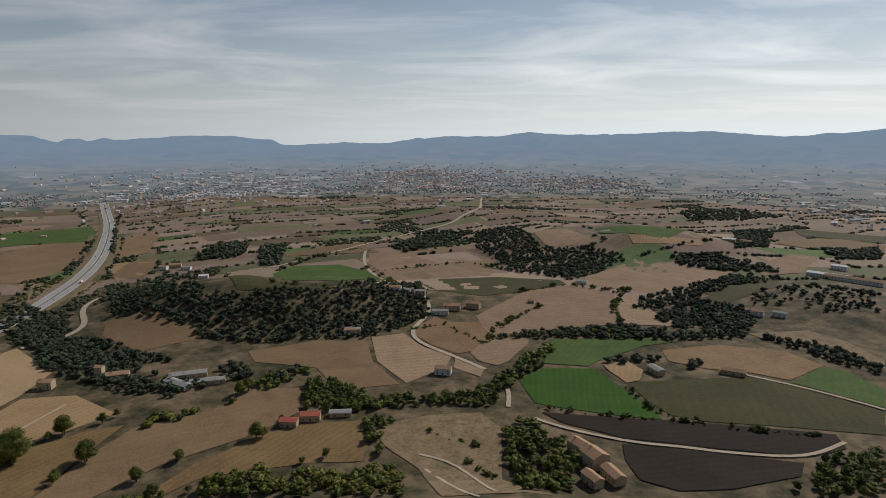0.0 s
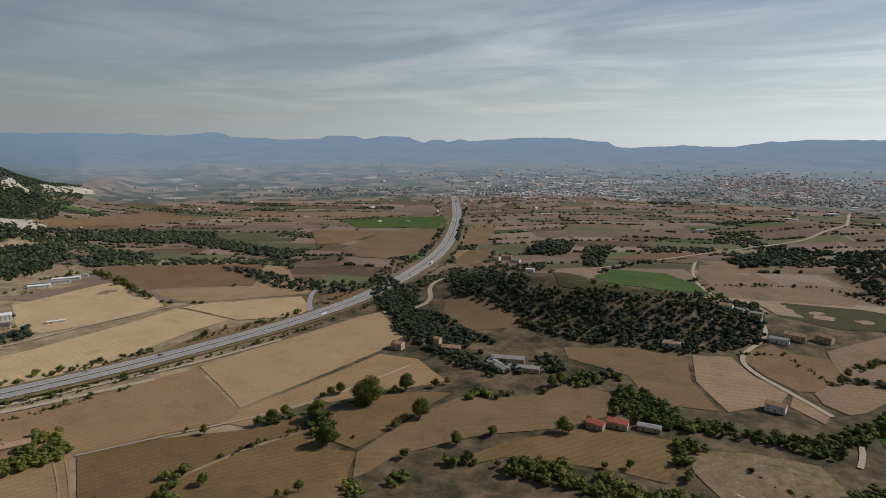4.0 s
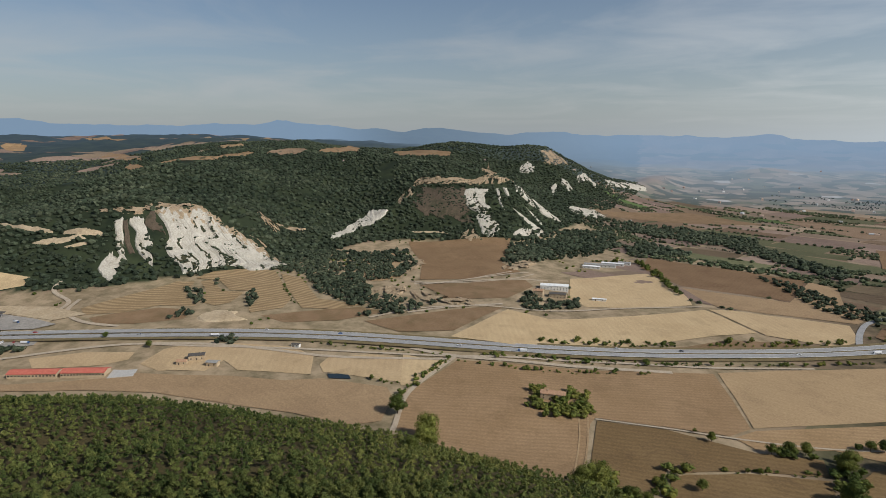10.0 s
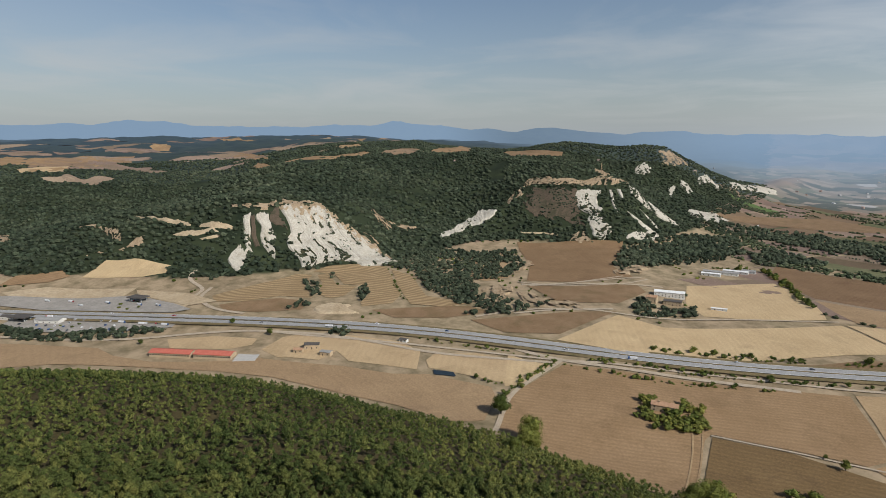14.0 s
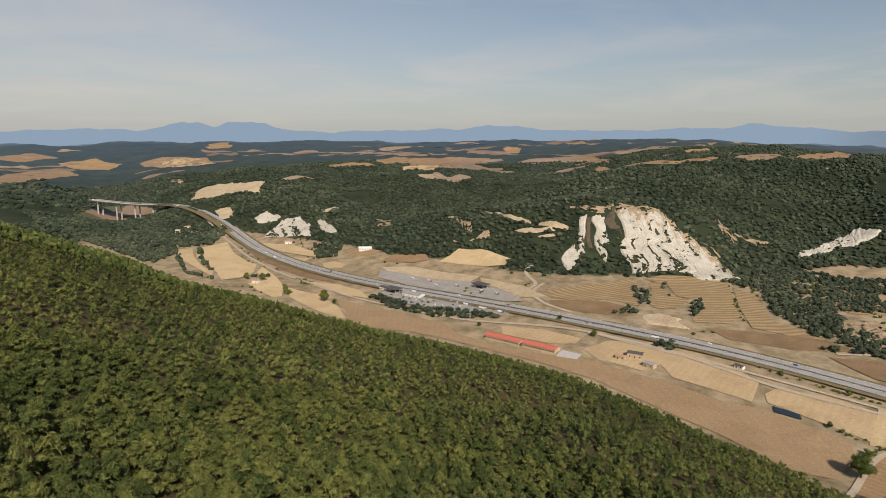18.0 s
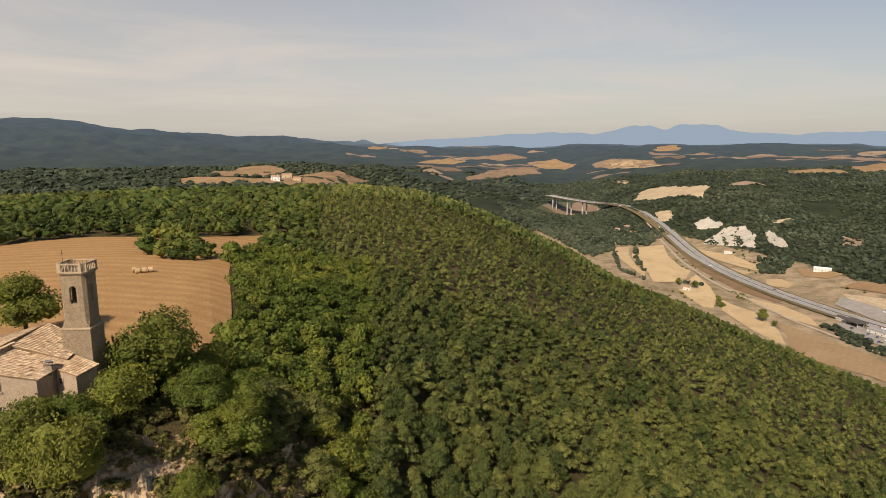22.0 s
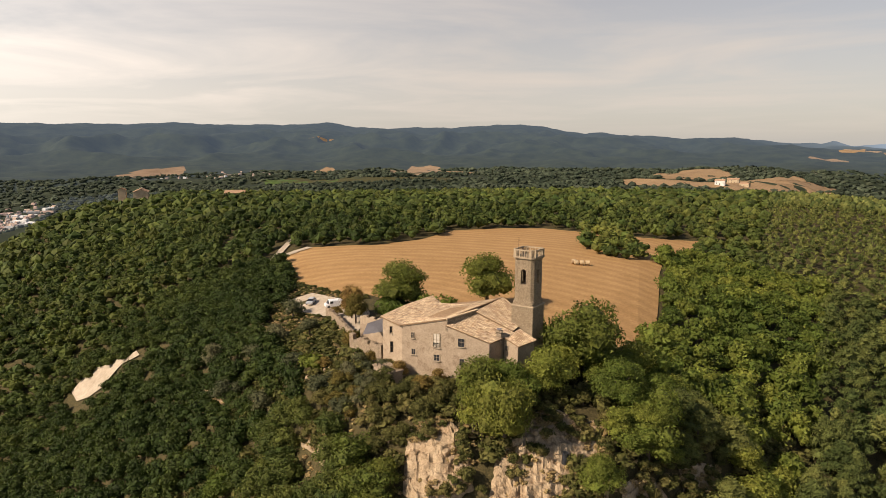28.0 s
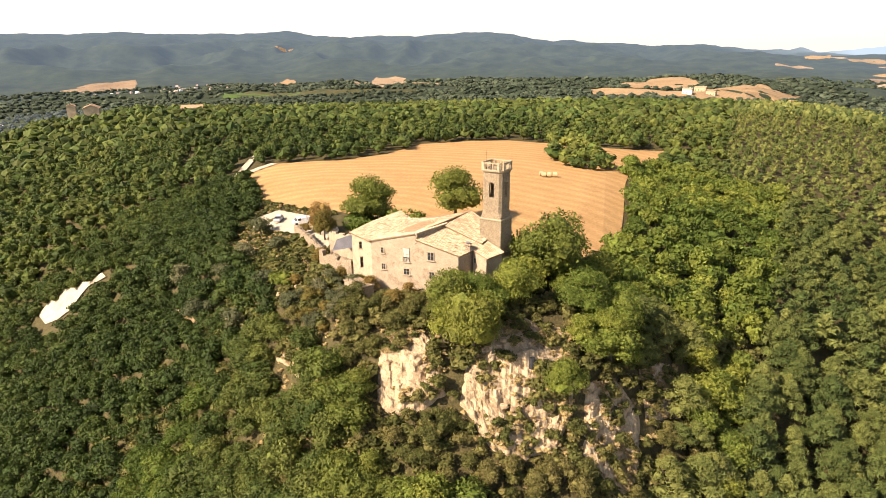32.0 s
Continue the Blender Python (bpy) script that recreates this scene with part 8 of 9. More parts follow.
M["shutter"] = mat("pale_shutter", (0.50, 0.43, 0.33), (0.62, 0.54, 0.43), 0.3, bump=0.3)

church = put("church", Matrix(), "old stone country church house with weathered clay tile roofs", "church")


def walls(name, ring, low, material, parent):
    """Upright walls round a plan of (x, y, height at the eaves)."""
    bm = bmesh.new()
    n = len(ring)
    a = [bm.verts.new((x, y, low)) for x, y, z in ring]
    b = [bm.verts.new((x, y, z)) for x, y, z in ring]
    for i in range(n):
        bm.faces.new((a[i], a[(i + 1) % n], b[(i + 1) % n], b[i]))
    bmesh.ops.recalc_face_normals(bm, faces=bm.faces[:])
    return part(name, bm, material, parent)


def tiled_roof(high0, high1, low0, low1, parent, over=0.35, gap=0.34):
    """A roof slope between its upper edge and its eaves, with rows of clay tiles."""
    h0, h1, l0, l1 = (Vector(p) for p in (high0, high1, low0, low1))
    l0, l1 = l0 + (l0 - h0).normalized() * over, l1 + (l1 - h1).normalized() * over
    along = ((h1 - h0).normalized() + (l1 - l0).normalized()).normalized()
    h0, l0, h1, l1 = h0 - along * 0.2, l0 - along * 0.2, h1 + along * 0.2, l1 + along * 0.2
    nrm = (h1 - h0).cross(l0 - h0).normalized()
    if nrm.z < 0:
        nrm = -nrm
    bm = bmesh.new()
    top = [bm.verts.new(p + nrm * 0.22) for p in (h0, h1, l1, l0)]
    bot = [bm.verts.new(p + nrm * 0.02) for p in (h0, h1, l1, l0)]
    bm.faces.new(top), bm.faces.new(bot[::-1])
    for i in range(4):
        bm.faces.new((top[i], bot[i], bot[(i + 1) % 4], top[(i + 1) % 4]))
    bmesh.ops.recalc_face_normals(bm, faces=bm.faces[:])
    roof = part("roof", bm, M["roof_bed"], parent, "weathered clay tile roof slope")
    n = max(3, int(max((h1 - h0).length, (l1 - l0).length) / gap))
    rows = max(2, int(((l0 - h0).length + (l1 - h1).length) / 2 / 0.55))
    vs, fs = [], []
    for i in range(n):
        for j in range(rows):
            u = (i + 0.5) / n
            t0, t1 = j / rows, (j + 1.12) / rows
            if rng.uniform() < 0.03:
                continue
            a, b = h0.lerp(h1, u).lerp(l0.lerp(l1, u), t0), h0.lerp(h1, u).lerp(l0.lerp(l1, u), min(t1, 1.0))
            side = along * gap * rng.uniform(0.34, 0.40)
            lift = nrm * (0.22 + rng.uniform(0, 0.02))
            rise = nrm * rng.uniform(0.08, 0.12)
            k = len(vs)
            sh = along * rng.uniform(-0.03, 0.03)
            vs += [a - side * 0.85 + lift + sh, a + lift + rise * 0.8 + sh, a + side * 0.85 + lift + sh, b - side + lift + rise * 0.25 + sh, b + lift + rise * 1.3 + sh, b + side + lift + rise * 0.25 + sh]
            fs += [(k, k + 1, k + 4), (k, k + 4, k + 3), (k + 1, k + 2, k + 5), (k + 1, k + 5, k + 4), (k + 3, k + 4, k + 5)]
    me = mesh_of("roof_tiles", np.array([v_[:] for v_ in vs]), np.array(fs), M["old_tiles"])
    ob = tagged(new("roof_tiles", me), kind="stuff")
    ob.parent = roof
    return roof


def opening(x, y, z, w_, h_, turn, parent, kind="window", sill=True, fill="glass"):
    """A window or door with its frame and sill, facing local -y."""
    root = new(kind)
    root.parent = parent
    root.matrix_basis = pose(x, y, z, 0, 0, turn)
    part("surround", boxes((-w_ / 2 - 0.09, -w_ / 2, -0.08, 0.05, -0.0, h_ + 0.12), (w_ / 2, w_ / 2 + 0.09, -0.08, 0.05, 0, h_ + 0.12), (-w_ / 2, w_ / 2, -0.08, 0.05, h_, h_ + 0.12)), M["trim_stone"], root)
    part("pane", boxes((-w_ / 2, w_ / 2, -0.03, 0.02, 0, h_)), M[fill], root)
    part("frame", boxes((-0.03, 0.03, -0.06, -0.03, 0, h_), (-w_ / 2, w_ / 2, -0.06, -0.03, h_ * 0.55, h_ * 0.55 + 0.05)), M["old_wood"], root)
    if sill:
        part("sill", boxes((-w_ / 2 - 0.25, w_ / 2 + 0.25, -0.2, 0.05, -0.12, 0.0)), M["trim_stone"], root)
    return root


def shaft_strip(a, b, w_, h_):
    """A straight bar from a to b."""
    a, b = Vector(a), Vector(b)
    bm = bmesh.new()
    bmesh.ops.create_cube(bm, size=1, matrix=Matrix.Translation((a + b) / 2) @ (b - a).to_track_quat("X", "Z").to_matrix().to_4x4() @ Matrix.Diagonal(((b - a).length, w_, h_, 1)))
    return bm


B_, C_, A_ = (36.1, -90.6, 6.0), (21.2, -90.0, 4.7), (41.2, -94.6, 6.0)
G_, H_, K_, N_, J_ = (28.3, -90.3, 7.75), (28.3, -90.3, 6.75), (21.6, -101.0, 9.2), (29.6, -95.6, 7.95), (34.2, -101.5, 8.3)
walls("house_wall", [B_, G_, (21.8, -101.0, 9.0), (24.0, -105.8, 6.3), (34.0, -104.5, 6.3), (39.0, -100.0, 6.6), A_], -4, M["stone"], church)
walls("nave_wall", [H_, C_, (18.4, -95.0, 5.2), (17.0, -100.0, 6.2), (21.4, -101.2, 8.8)], -4, M["stone"], church)
tiled_roof(N_, J_, B_, A_, church)
tiled_roof(J_, (34.4, -101.7, 8.3), A_, (39.0, -100.2, 6.6), church)
tiled_roof(G_, K_, B_, N_, church, over=0.15)
tiled_roof(N_, K_, (34.0, -104.5, 6.3), (24.0, -105.8, 6.3), church)
tiled_roof(H_, (24.6, -95.4, 7.6), C_, (18.4, -94.2, 5.3), church)
tiled_roof((24.8, -95.2, 8.1), K_, (18.6, -94.4, 5.7), (17.0, -100.0, 6.4), church)
walls("step_wall", [(28.45, -90.25, 7.95), (28.1, -90.25, 7.95), (24.3, -95.5, 8.45), (24.7, -95.7, 8.45)], 6.0, M["rough_wall"], church)
part("step_coping", shaft_strip((28.3, -90.2, 7.95), (24.5, -95.7, 8.45), 0.5, 0.16), M["old_tiles"], church)
walls("annex_wall", [(19.4, -92.6, 4.9), (16.9, -91.1, 4.2), (14.9, -94.2, 4.4), (17.6, -95.6, 5.4)], -4, M["stone"], church)
tiled_roof((17.6, -95.6, 5.5), (19.4, -92.6, 4.95), (14.9, -94.2, 4.45), (16.9, -91.1, 4.25), church)
ch = part("chimney", boxes((19.7, 20.5, -92.4, -91.6, 4.5, 6.1), (19.6, 20.6, -92.5, -91.5, 6.05, 6.25)), M["rough_wall"], church)
part("chimney_cap", boxes((19.75, 20.45, -92.35, -91.65, 6.45, 6.55)), M["slate_grey"], ch)
part("aerial", boxes((32.1, 32.14, -98.02, -97.98, 7.2, 9.4), (31.6, 32.6, -98.02, -97.98, 8.9, 8.93), (31.8, 32.4, -98.02, -97.98, 9.2, 9.23)), M["iron"], church)

face = 180 - 2.2       # the front looks towards the camera
def on_front(u):
    return 36.1 + (21.2 - 36.1) * u, -90.6 + 0.6 * u + 0.02
for u, z, w_, h_, kind, fill in ((0.13, 4.2, 0.45, 0.9, "window", "glass"), (0.41, 3.0, 1.0, 2.3, "window", "shutter"), (0.69, 3.6, 1.0, 1.35, "window", "glass"), (0.41, 0.8, 0.95, 1.0, "window", "glass"),
                                 (0.14, 1.4, 0.65, 0.95, "window", "glass"), (0.70, 0.5, 0.8, 1.1, "window", "glass")):
    x, y = on_front(u)
    o = opening(x, y, z, w_, h_, face, church, kind, True, fill)
    if fill == "shutter":
        part("balcony_rail", boxes(*[(-0.5 + i * 0.125 - 0.012, -0.5 + i * 0.125 + 0.012, -0.16, -0.13, 0.0, 0.75) for i in range(9)], (-0.55, 0.55, -0.17, -0.12, 0.75, 0.8)), M["iron"], o)
side_turn = 180 + 38
for u, z, w_, h_ in ((0.48, 4.1, 0.85, 1.05), (0.45, 0.7, 0.95, 1.85)):
    opening(36.1 + 5.1 * u + 0.01, -90.6 - 4.0 * u + 0.02, z, w_, h_, side_turn, church, "window" if z > 2 else "door", z > 2)
opening(18.9, -92.28, 3.0, 0.5, 0.8, 180 - 31, church, "window", False)

# ---- bell tower ----
tower = put("bell_tower", pose(16.6, -97.6, 0, 0, 0, -18), "square stone bell tower with arched belfry openings and balustrade", "tower")
part("base", boxes((-1.95, 1.95, -1.95, 1.95, -4, 9.3), bevel=0.04), M["tower_stone"], tower)
part("string_course", boxes((-2.08, 2.08, -2.08, 2.08, 9.3, 9.62), bevel=0.06), M["tower_trim"], tower)


def chamfered(h, c):
    return [(h - c, -h), (h, -h + c), (h, h - c), (h - c, h), (-h + c, h), (-h, h - c), (-h, -h + c), (-h + c, -h)]


def shaft(rings, closed=True):
    bm = bmesh.new()
    loops = [[bm.verts.new((x, y, z)) for x, y in ring] for z, ring in rings]
    for a, b in zip(loops, loops[1:]):
        for i in range(len(a)):
            bm.faces.new((a[i], a[(i + 1) % len(a)], b[(i + 1) % len(a)], b[i]))
    if closed:
        bm.faces.new(loops[0][::-1]), bm.faces.new(loops[-1])
    return bm


def belfry():
    """The belfry stage: four walls pierced by arches."""
    bm = shaft([(9.62, chamfered(1.86, 0.03)), (10.6, chamfered(1.75, 0.42)), (12.9, chamfered(1.75, 0.42))])
    for k_ in range(4):
        r = Matrix.Rotation(k_ * math.pi / 2, 4, "Z")
        # a flat panel with an arched hole: outline bridged to the arch
        w_, z0, z1, hw = 1.33, 12.9, 17.1, 0.46
        arch = [(-hw, 13.1), (-hw, 15.1)] + [(-hw * math.cos(a), 15.1 + hw * math.sin(a)) for a in np.linspace(0.4, math.pi - 0.4, 7)] + [(hw, 15.1), (hw, 13.1)]
        out = [(-w_, z0), (-w_, 15.1)] + [(-w_ + 2 * w_ * i / 6, z1) for i in range(7)] + [(w_, 15.1), (w_, z0)]
        for depth, flip in ((-1.75, False), (-1.35, True)):
            a = [bm.verts.new(r @ Vector((x, depth, z))) for x, z in arch]
            b = [bm.verts.new(r @ Vector((x, depth, z))) for x, z in out]
            for i in range(len(a) - 1):
                q = (b[i], b[i + 1], a[i + 1], a[i])
                bm.faces.new(q if flip else q[::-1])
            low = (b[0], a[0], a[-1], b[-1])
            bm.faces.new(low if flip else low[::-1])
            if not flip:
                front = a
            else:
                for i in range(len(a) - 1):
                    bm.faces.new((front[i], front[i + 1], a[i + 1], a[i]))
                bm.faces.new((front[-1], front[0], a[0], a[-1]))
        c0 = [bm.verts.new(r @ Vector(p)) for p in ((1.33, -1.75, 12.9), (1.75, -1.33, 12.9), (1.75, -1.33, 17.1), (1.33, -1.75, 17.1))]
        bm.faces.new(c0)
    bmesh.ops.remove_doubles(bm, verts=bm.verts[:], dist=0.002)
    bmesh.ops.recalc_face_normals(bm, faces=bm.faces[:])
    return bm


part("belfry", belfry(), M["tower_stone"], tower)
part("belfry_ceiling", boxes((-1.7, 1.7, -1.7, 1.7, 17.0, 17.2)), M["tower_stone"], tower)
part("cornice", shaft([(17.1, chamfered(1.8, 0.45)), (17.3, chamfered(2.02, 0.5)), (17.55, chamfered(2.08, 0.52)), (17.6, chamfered(1.95, 0.5))]), M["tower_trim"], tower)
ring = chamfered(1.85, 0.5)
rail = bmesh.new()
for (x0, y0), (x1, y1) in zip(ring, ring[1:] + ring[:1]):
    mid, ang, ln = ((x0 + x1) / 2, (y0 + y1) / 2), math.atan2(y1 - y0, x1 - x0), math.hypot(x1 - x0, y1 - y0)
    r = bmesh.ops.create_cube(rail, size=1, matrix=Matrix.Translation((*mid, 18.65)) @ Matrix.Rotation(ang, 4, "Z") @ Matrix.Diagonal((ln + 0.12, 0.26, 0.2, 1)))
    n = max(1, int(ln / 0.42))
    for i in range(n):
        t = (i + 0.5) / n
        bm = bmesh.new()
        bmesh.ops.create_cone(bm, cap_ends=True, segments=8, radius1=0.11, radius2=0.07, depth=0.95, matrix=Matrix.Translation((x0 + (x1 - x0) * t, y0 + (y1 - y0) * t, 18.07)))
        part("baluster", bm, M["tower_trim"], tower)
    part("pier", boxes((x0 - 0.15, x0 + 0.15, y0 - 0.15, y0 + 0.15, 17.55, 18.8)), M["tower_trim"], tower)
part("balustrade_rail", rail, M["tower_trim"], tower)
bell = bmesh.new()
bmesh.ops.create_cone(bell, cap_ends=True, segments=16, radius1=0.45, radius2=0.2, depth=0.75, matrix=Matrix.Translation((0, -0.6, 14.4)))
bmesh.ops.create_cone(bell, cap_ends=True, segments=16, radius1=0.22, radius2=0.12, depth=0.2, matrix=Matrix.Translation((0, -0.6, 14.87)))
part("bell", bell, M["bronze"], tower, "old bronze bell hanging in the arch")
part("bell_yoke", boxes((-0.5, 0.5, -0.7, -0.5, 14.95, 15.25)), M["shutter"], tower)
part("finial", boxes((1.2, 1.24, 1.2, 1.24, 17.6, 20.6), (0.95, 1.5, 1.2, 1.24, 20.1, 20.14)), M["iron"], tower)

# ---- terraces and garden walls ----
def wall_line(name, label, pts, low, top, thick, material, rough=0.25):
    """A standing stone wall with an uneven top."""
    p = [Vector((x, y, 0)) for x, y in pts]
    bm = bmesh.new()
    for a, b in zip(p, p[1:]):
        n = max(2, int((b - a).length / 0.9))
        side = Vector((-(b - a).y, (b - a).x, 0)).normalized() * thick / 2
        for i in range(n):
            q0, q1 = a.lerp(b, i / n), a.lerp(b, (i + 1) / n)
            h = top + rng.uniform(-rough, rough)
            vs = [bm.verts.new(q + s * side + Vector((0, 0, z))) for z in (low, h) for q, s in ((q0, -1), (q1, -1), (q1, 1), (q0, 1))]
            for f_ in ((0, 1, 5, 4), (1, 2, 6, 5), (2, 3, 7, 6), (3, 0, 4, 7), (4, 5, 6, 7)):
                bm.faces.new([vs[j] for j in f_])
    bmesh.ops.recalc_face_normals(bm, faces=bm.faces[:])
    return tagged(part(name, bm, material), label, "wall")


wall_line("garden_wall", "long retaining wall of pale rough stone below the parking place", [(67.3, -122.7), (62.5, -118), (58.9, -113.7), (52.9, -106.6), (50.5, -101.0)], -7.5, -1.4, 0.6, M["rough_wall"], 0.3)
wall_line("ruined_wall", "ruined stone wall with ragged top beside the house", [(50.5, -101.0), (47.5, -99.5), (44.5, -97.2)], -7.0, 0.3, 0.8, M["rough_wall"], 0.9)
wall_line("ruined_wall", "ruined stone wall against the house", [(44.5, -97.2), (41.4, -94.9)], -6.5, 0.6, 0.7, M["rough_wall"], 0.4)
wall_line("courtyard_wall", "pale courtyard wall behind the house", [(51, -106.5), (46.5, -104.8), (41.5, -102.5)], -4, 2.4, 0.5, M["stone"], 0.25)
lean = bmesh.new()
lv = [lean.verts.new(p) for p in ((41.3, -95.2, 3.2), (42.4, -102.2, 4.2), (48.0, -103.0, 1.9), (46.8, -98.2, 1.2))]
lf = lean.faces.new(lv)
bmesh.ops.solidify(lean, geom=[lf], thickness=0.18)
tagged(part("lean_to_roof", lean, M["slate_grey"]), "grey lean-to roof between ruined walls", "roof")
ter = put("terrace", pose(37.3, -89.3, -0.9, 0, 0, -36), "small stone terrace block below the side door", "terrace")
part("block", boxes((-2.6, 2.4, -0.4, 2.2, -6.5, 0.2), bevel=0.05), M["stone"], ter)
part("ledge", boxes((-2.75, 2.55, -0.45, 2.35, 0.2, 0.42)), M["rough_wall"], ter)
part("loophole", boxes((-0.15, 0.15, 2.18, 2.23, -1.9, -1.4)), M["glass"], ter)
part("handrail", boxes((-2.6, 2.4, 2.1, 2.14, 1.15, 1.2), *[(-2.6 + i * 1.24, -2.56 + i * 1.24, 2.1, 2.14, 0.4, 1.15) for i in range(5)]), M["iron"], ter)

# ---- parking place ----
PARKING = [(54, -110), (58, -113), (67, -123.5), (76, -128), (86, -135), (89, -142), (84, -145), (74, -139), (63, -133), (57, -124)]
apron("trodden pale earth of the parking place", PARKING, "track", 0.25)
gz = lambda x, y: float(height([x], [y])[0])
van = put("van", pose(69.6, -130.4, gz(69.6, -130.4) + 0.3, 0, 0, 40), "small white delivery van parked on pale earth", "van")
part("body", boxes((-2.2, 1.3, -0.95, 0.95, 0.35, 1.9), bevel=0.12), M["car_white"], van)
part("bonnet", boxes((1.25, 2.2, -0.92, 0.92, 0.35, 1.15), bevel=0.12), M["car_white"], van)
part("windscreen", wedge(bmesh.new(), 1.0, 1.75, 0.8, 1.1, 1.8, 0.0, 0.45), M["glass"], van)
part("rear_window", boxes((-2.24, -2.18, -0.7, 0.7, 1.1, 1.65)), M["glass"], van)
for s in (-1, 1):
    part("side_window", boxes((0.3, 1.1, min(s * 0.93, s * 0.97), max(s * 0.93, s * 0.97), 1.15, 1.7)), M["glass"], van)
    part("tail_light", boxes((-2.25, -2.18, s * 0.8 - 0.08, s * 0.8 + 0.08, 0.8, 1.2)), M["red"], van)
for wx in (-1.4, 1.4):
    for wy in (-0.85, 0.85):
        wheel(wx, wy, 0.34, 0.22, van)
drive(CARS, "car_silver", pose(78.6, -135.2, gz(78.6, -135.2) + 0.3, 0, 0, 105), "parked car", "on the pale earth", "cars by the church")

# ---- hay bales in the field ----
def bale(x, y, turn):
    root = put("hay_bale", pose(x, y, gz(x, y) + 0.3, 0, 0, turn), "round straw bale lying in the harvested field", "hay bale", "hay bales")
    bm = bmesh.new()
    bmesh.ops.create_cone(bm, cap_ends=True, segments=20, radius1=0.75, radius2=0.75, depth=1.3, matrix=Matrix.Translation((0, 0, 0.75)) @ Matrix.Rotation(math.pi / 2, 4, "Y"))
    bmesh.ops.bevel(bm, geom=[e for e in bm.edges if len(e.link_faces) == 2 and e.calc_face_angle(0) > 1], offset=0.08, segments=1, affect="EDGES")
    part("straw_roll", bm, M["straw"], root)
    for s in (-0.4, 0.0, 0.4):
        t_ = bmesh.new()
        bmesh.ops.create_cone(t_, cap_ends=False, segments=20, radius1=0.757, radius2=0.757, depth=0.05, matrix=Matrix.Translation((s, 0, 0.75)) @ Matrix.Rotation(math.pi / 2, 4, "Y"))
        part("twine", t_, M["trim_stone"], root)


for x, y in ((17.9, -193), (16.2, -193.6), (14.5, -194.2), (18.8, -194.6), (22, -262), (20.3, -262.5), (18.6, -263)):
    bale(x, y, 10)

# ---- fence on the cliff path ----
fence = put("fence", Matrix(), "rustic wooden post and rail fence above the cliff", "fence")
fp = [(7.2, -92.6), (4.8, -93.0), (2.4, -93.6), (0.2, -94.8)]
for (x0, y0), (x1, y1) in zip(fp, fp[1:]):
    z0, z1 = gz(x0, y0), gz(x1, y1)
    part("post", boxes((x0 - 0.08, x0 + 0.08, y0 - 0.08, y0 + 0.08, z0 - 0.3, z0 + 1.25), bevel=0.02), M["old_wood"], fence)
    for h in (0.5, 1.05):
        a, b = Vector((x0, y0, z0 + h)), Vector((x1, y1, z1 + h))
        bm = bmesh.new()
        bmesh.ops.create_cone(bm, cap_ends=True, segments=6, radius1=0.06, radius2=0.06, depth=(b - a).length, matrix=Matrix.Translation((a + b) / 2) @ (b - a).to_track_quat("Z", "Y").to_matrix().to_4x4())
        part("rail", bm, M["old_wood"], fence)
tagged(part("cliff_path", drape((lambda bm: (bm.faces.new([bm.verts.new((*p, 0)) for p in ((14, -90.4), (7, -93.6), (0, -95.6), (-5, -97), (-5, -95.2), (0, -93.8), (7, -91.8), (14, -88.6))][::-1]), bm)[1])(bmesh.new()), 1.5, 0.3), M["track"]), "narrow trodden path along the cliff top", "path", kind="structure")


# ---- sandstone faces under the church ----
ROCK = []


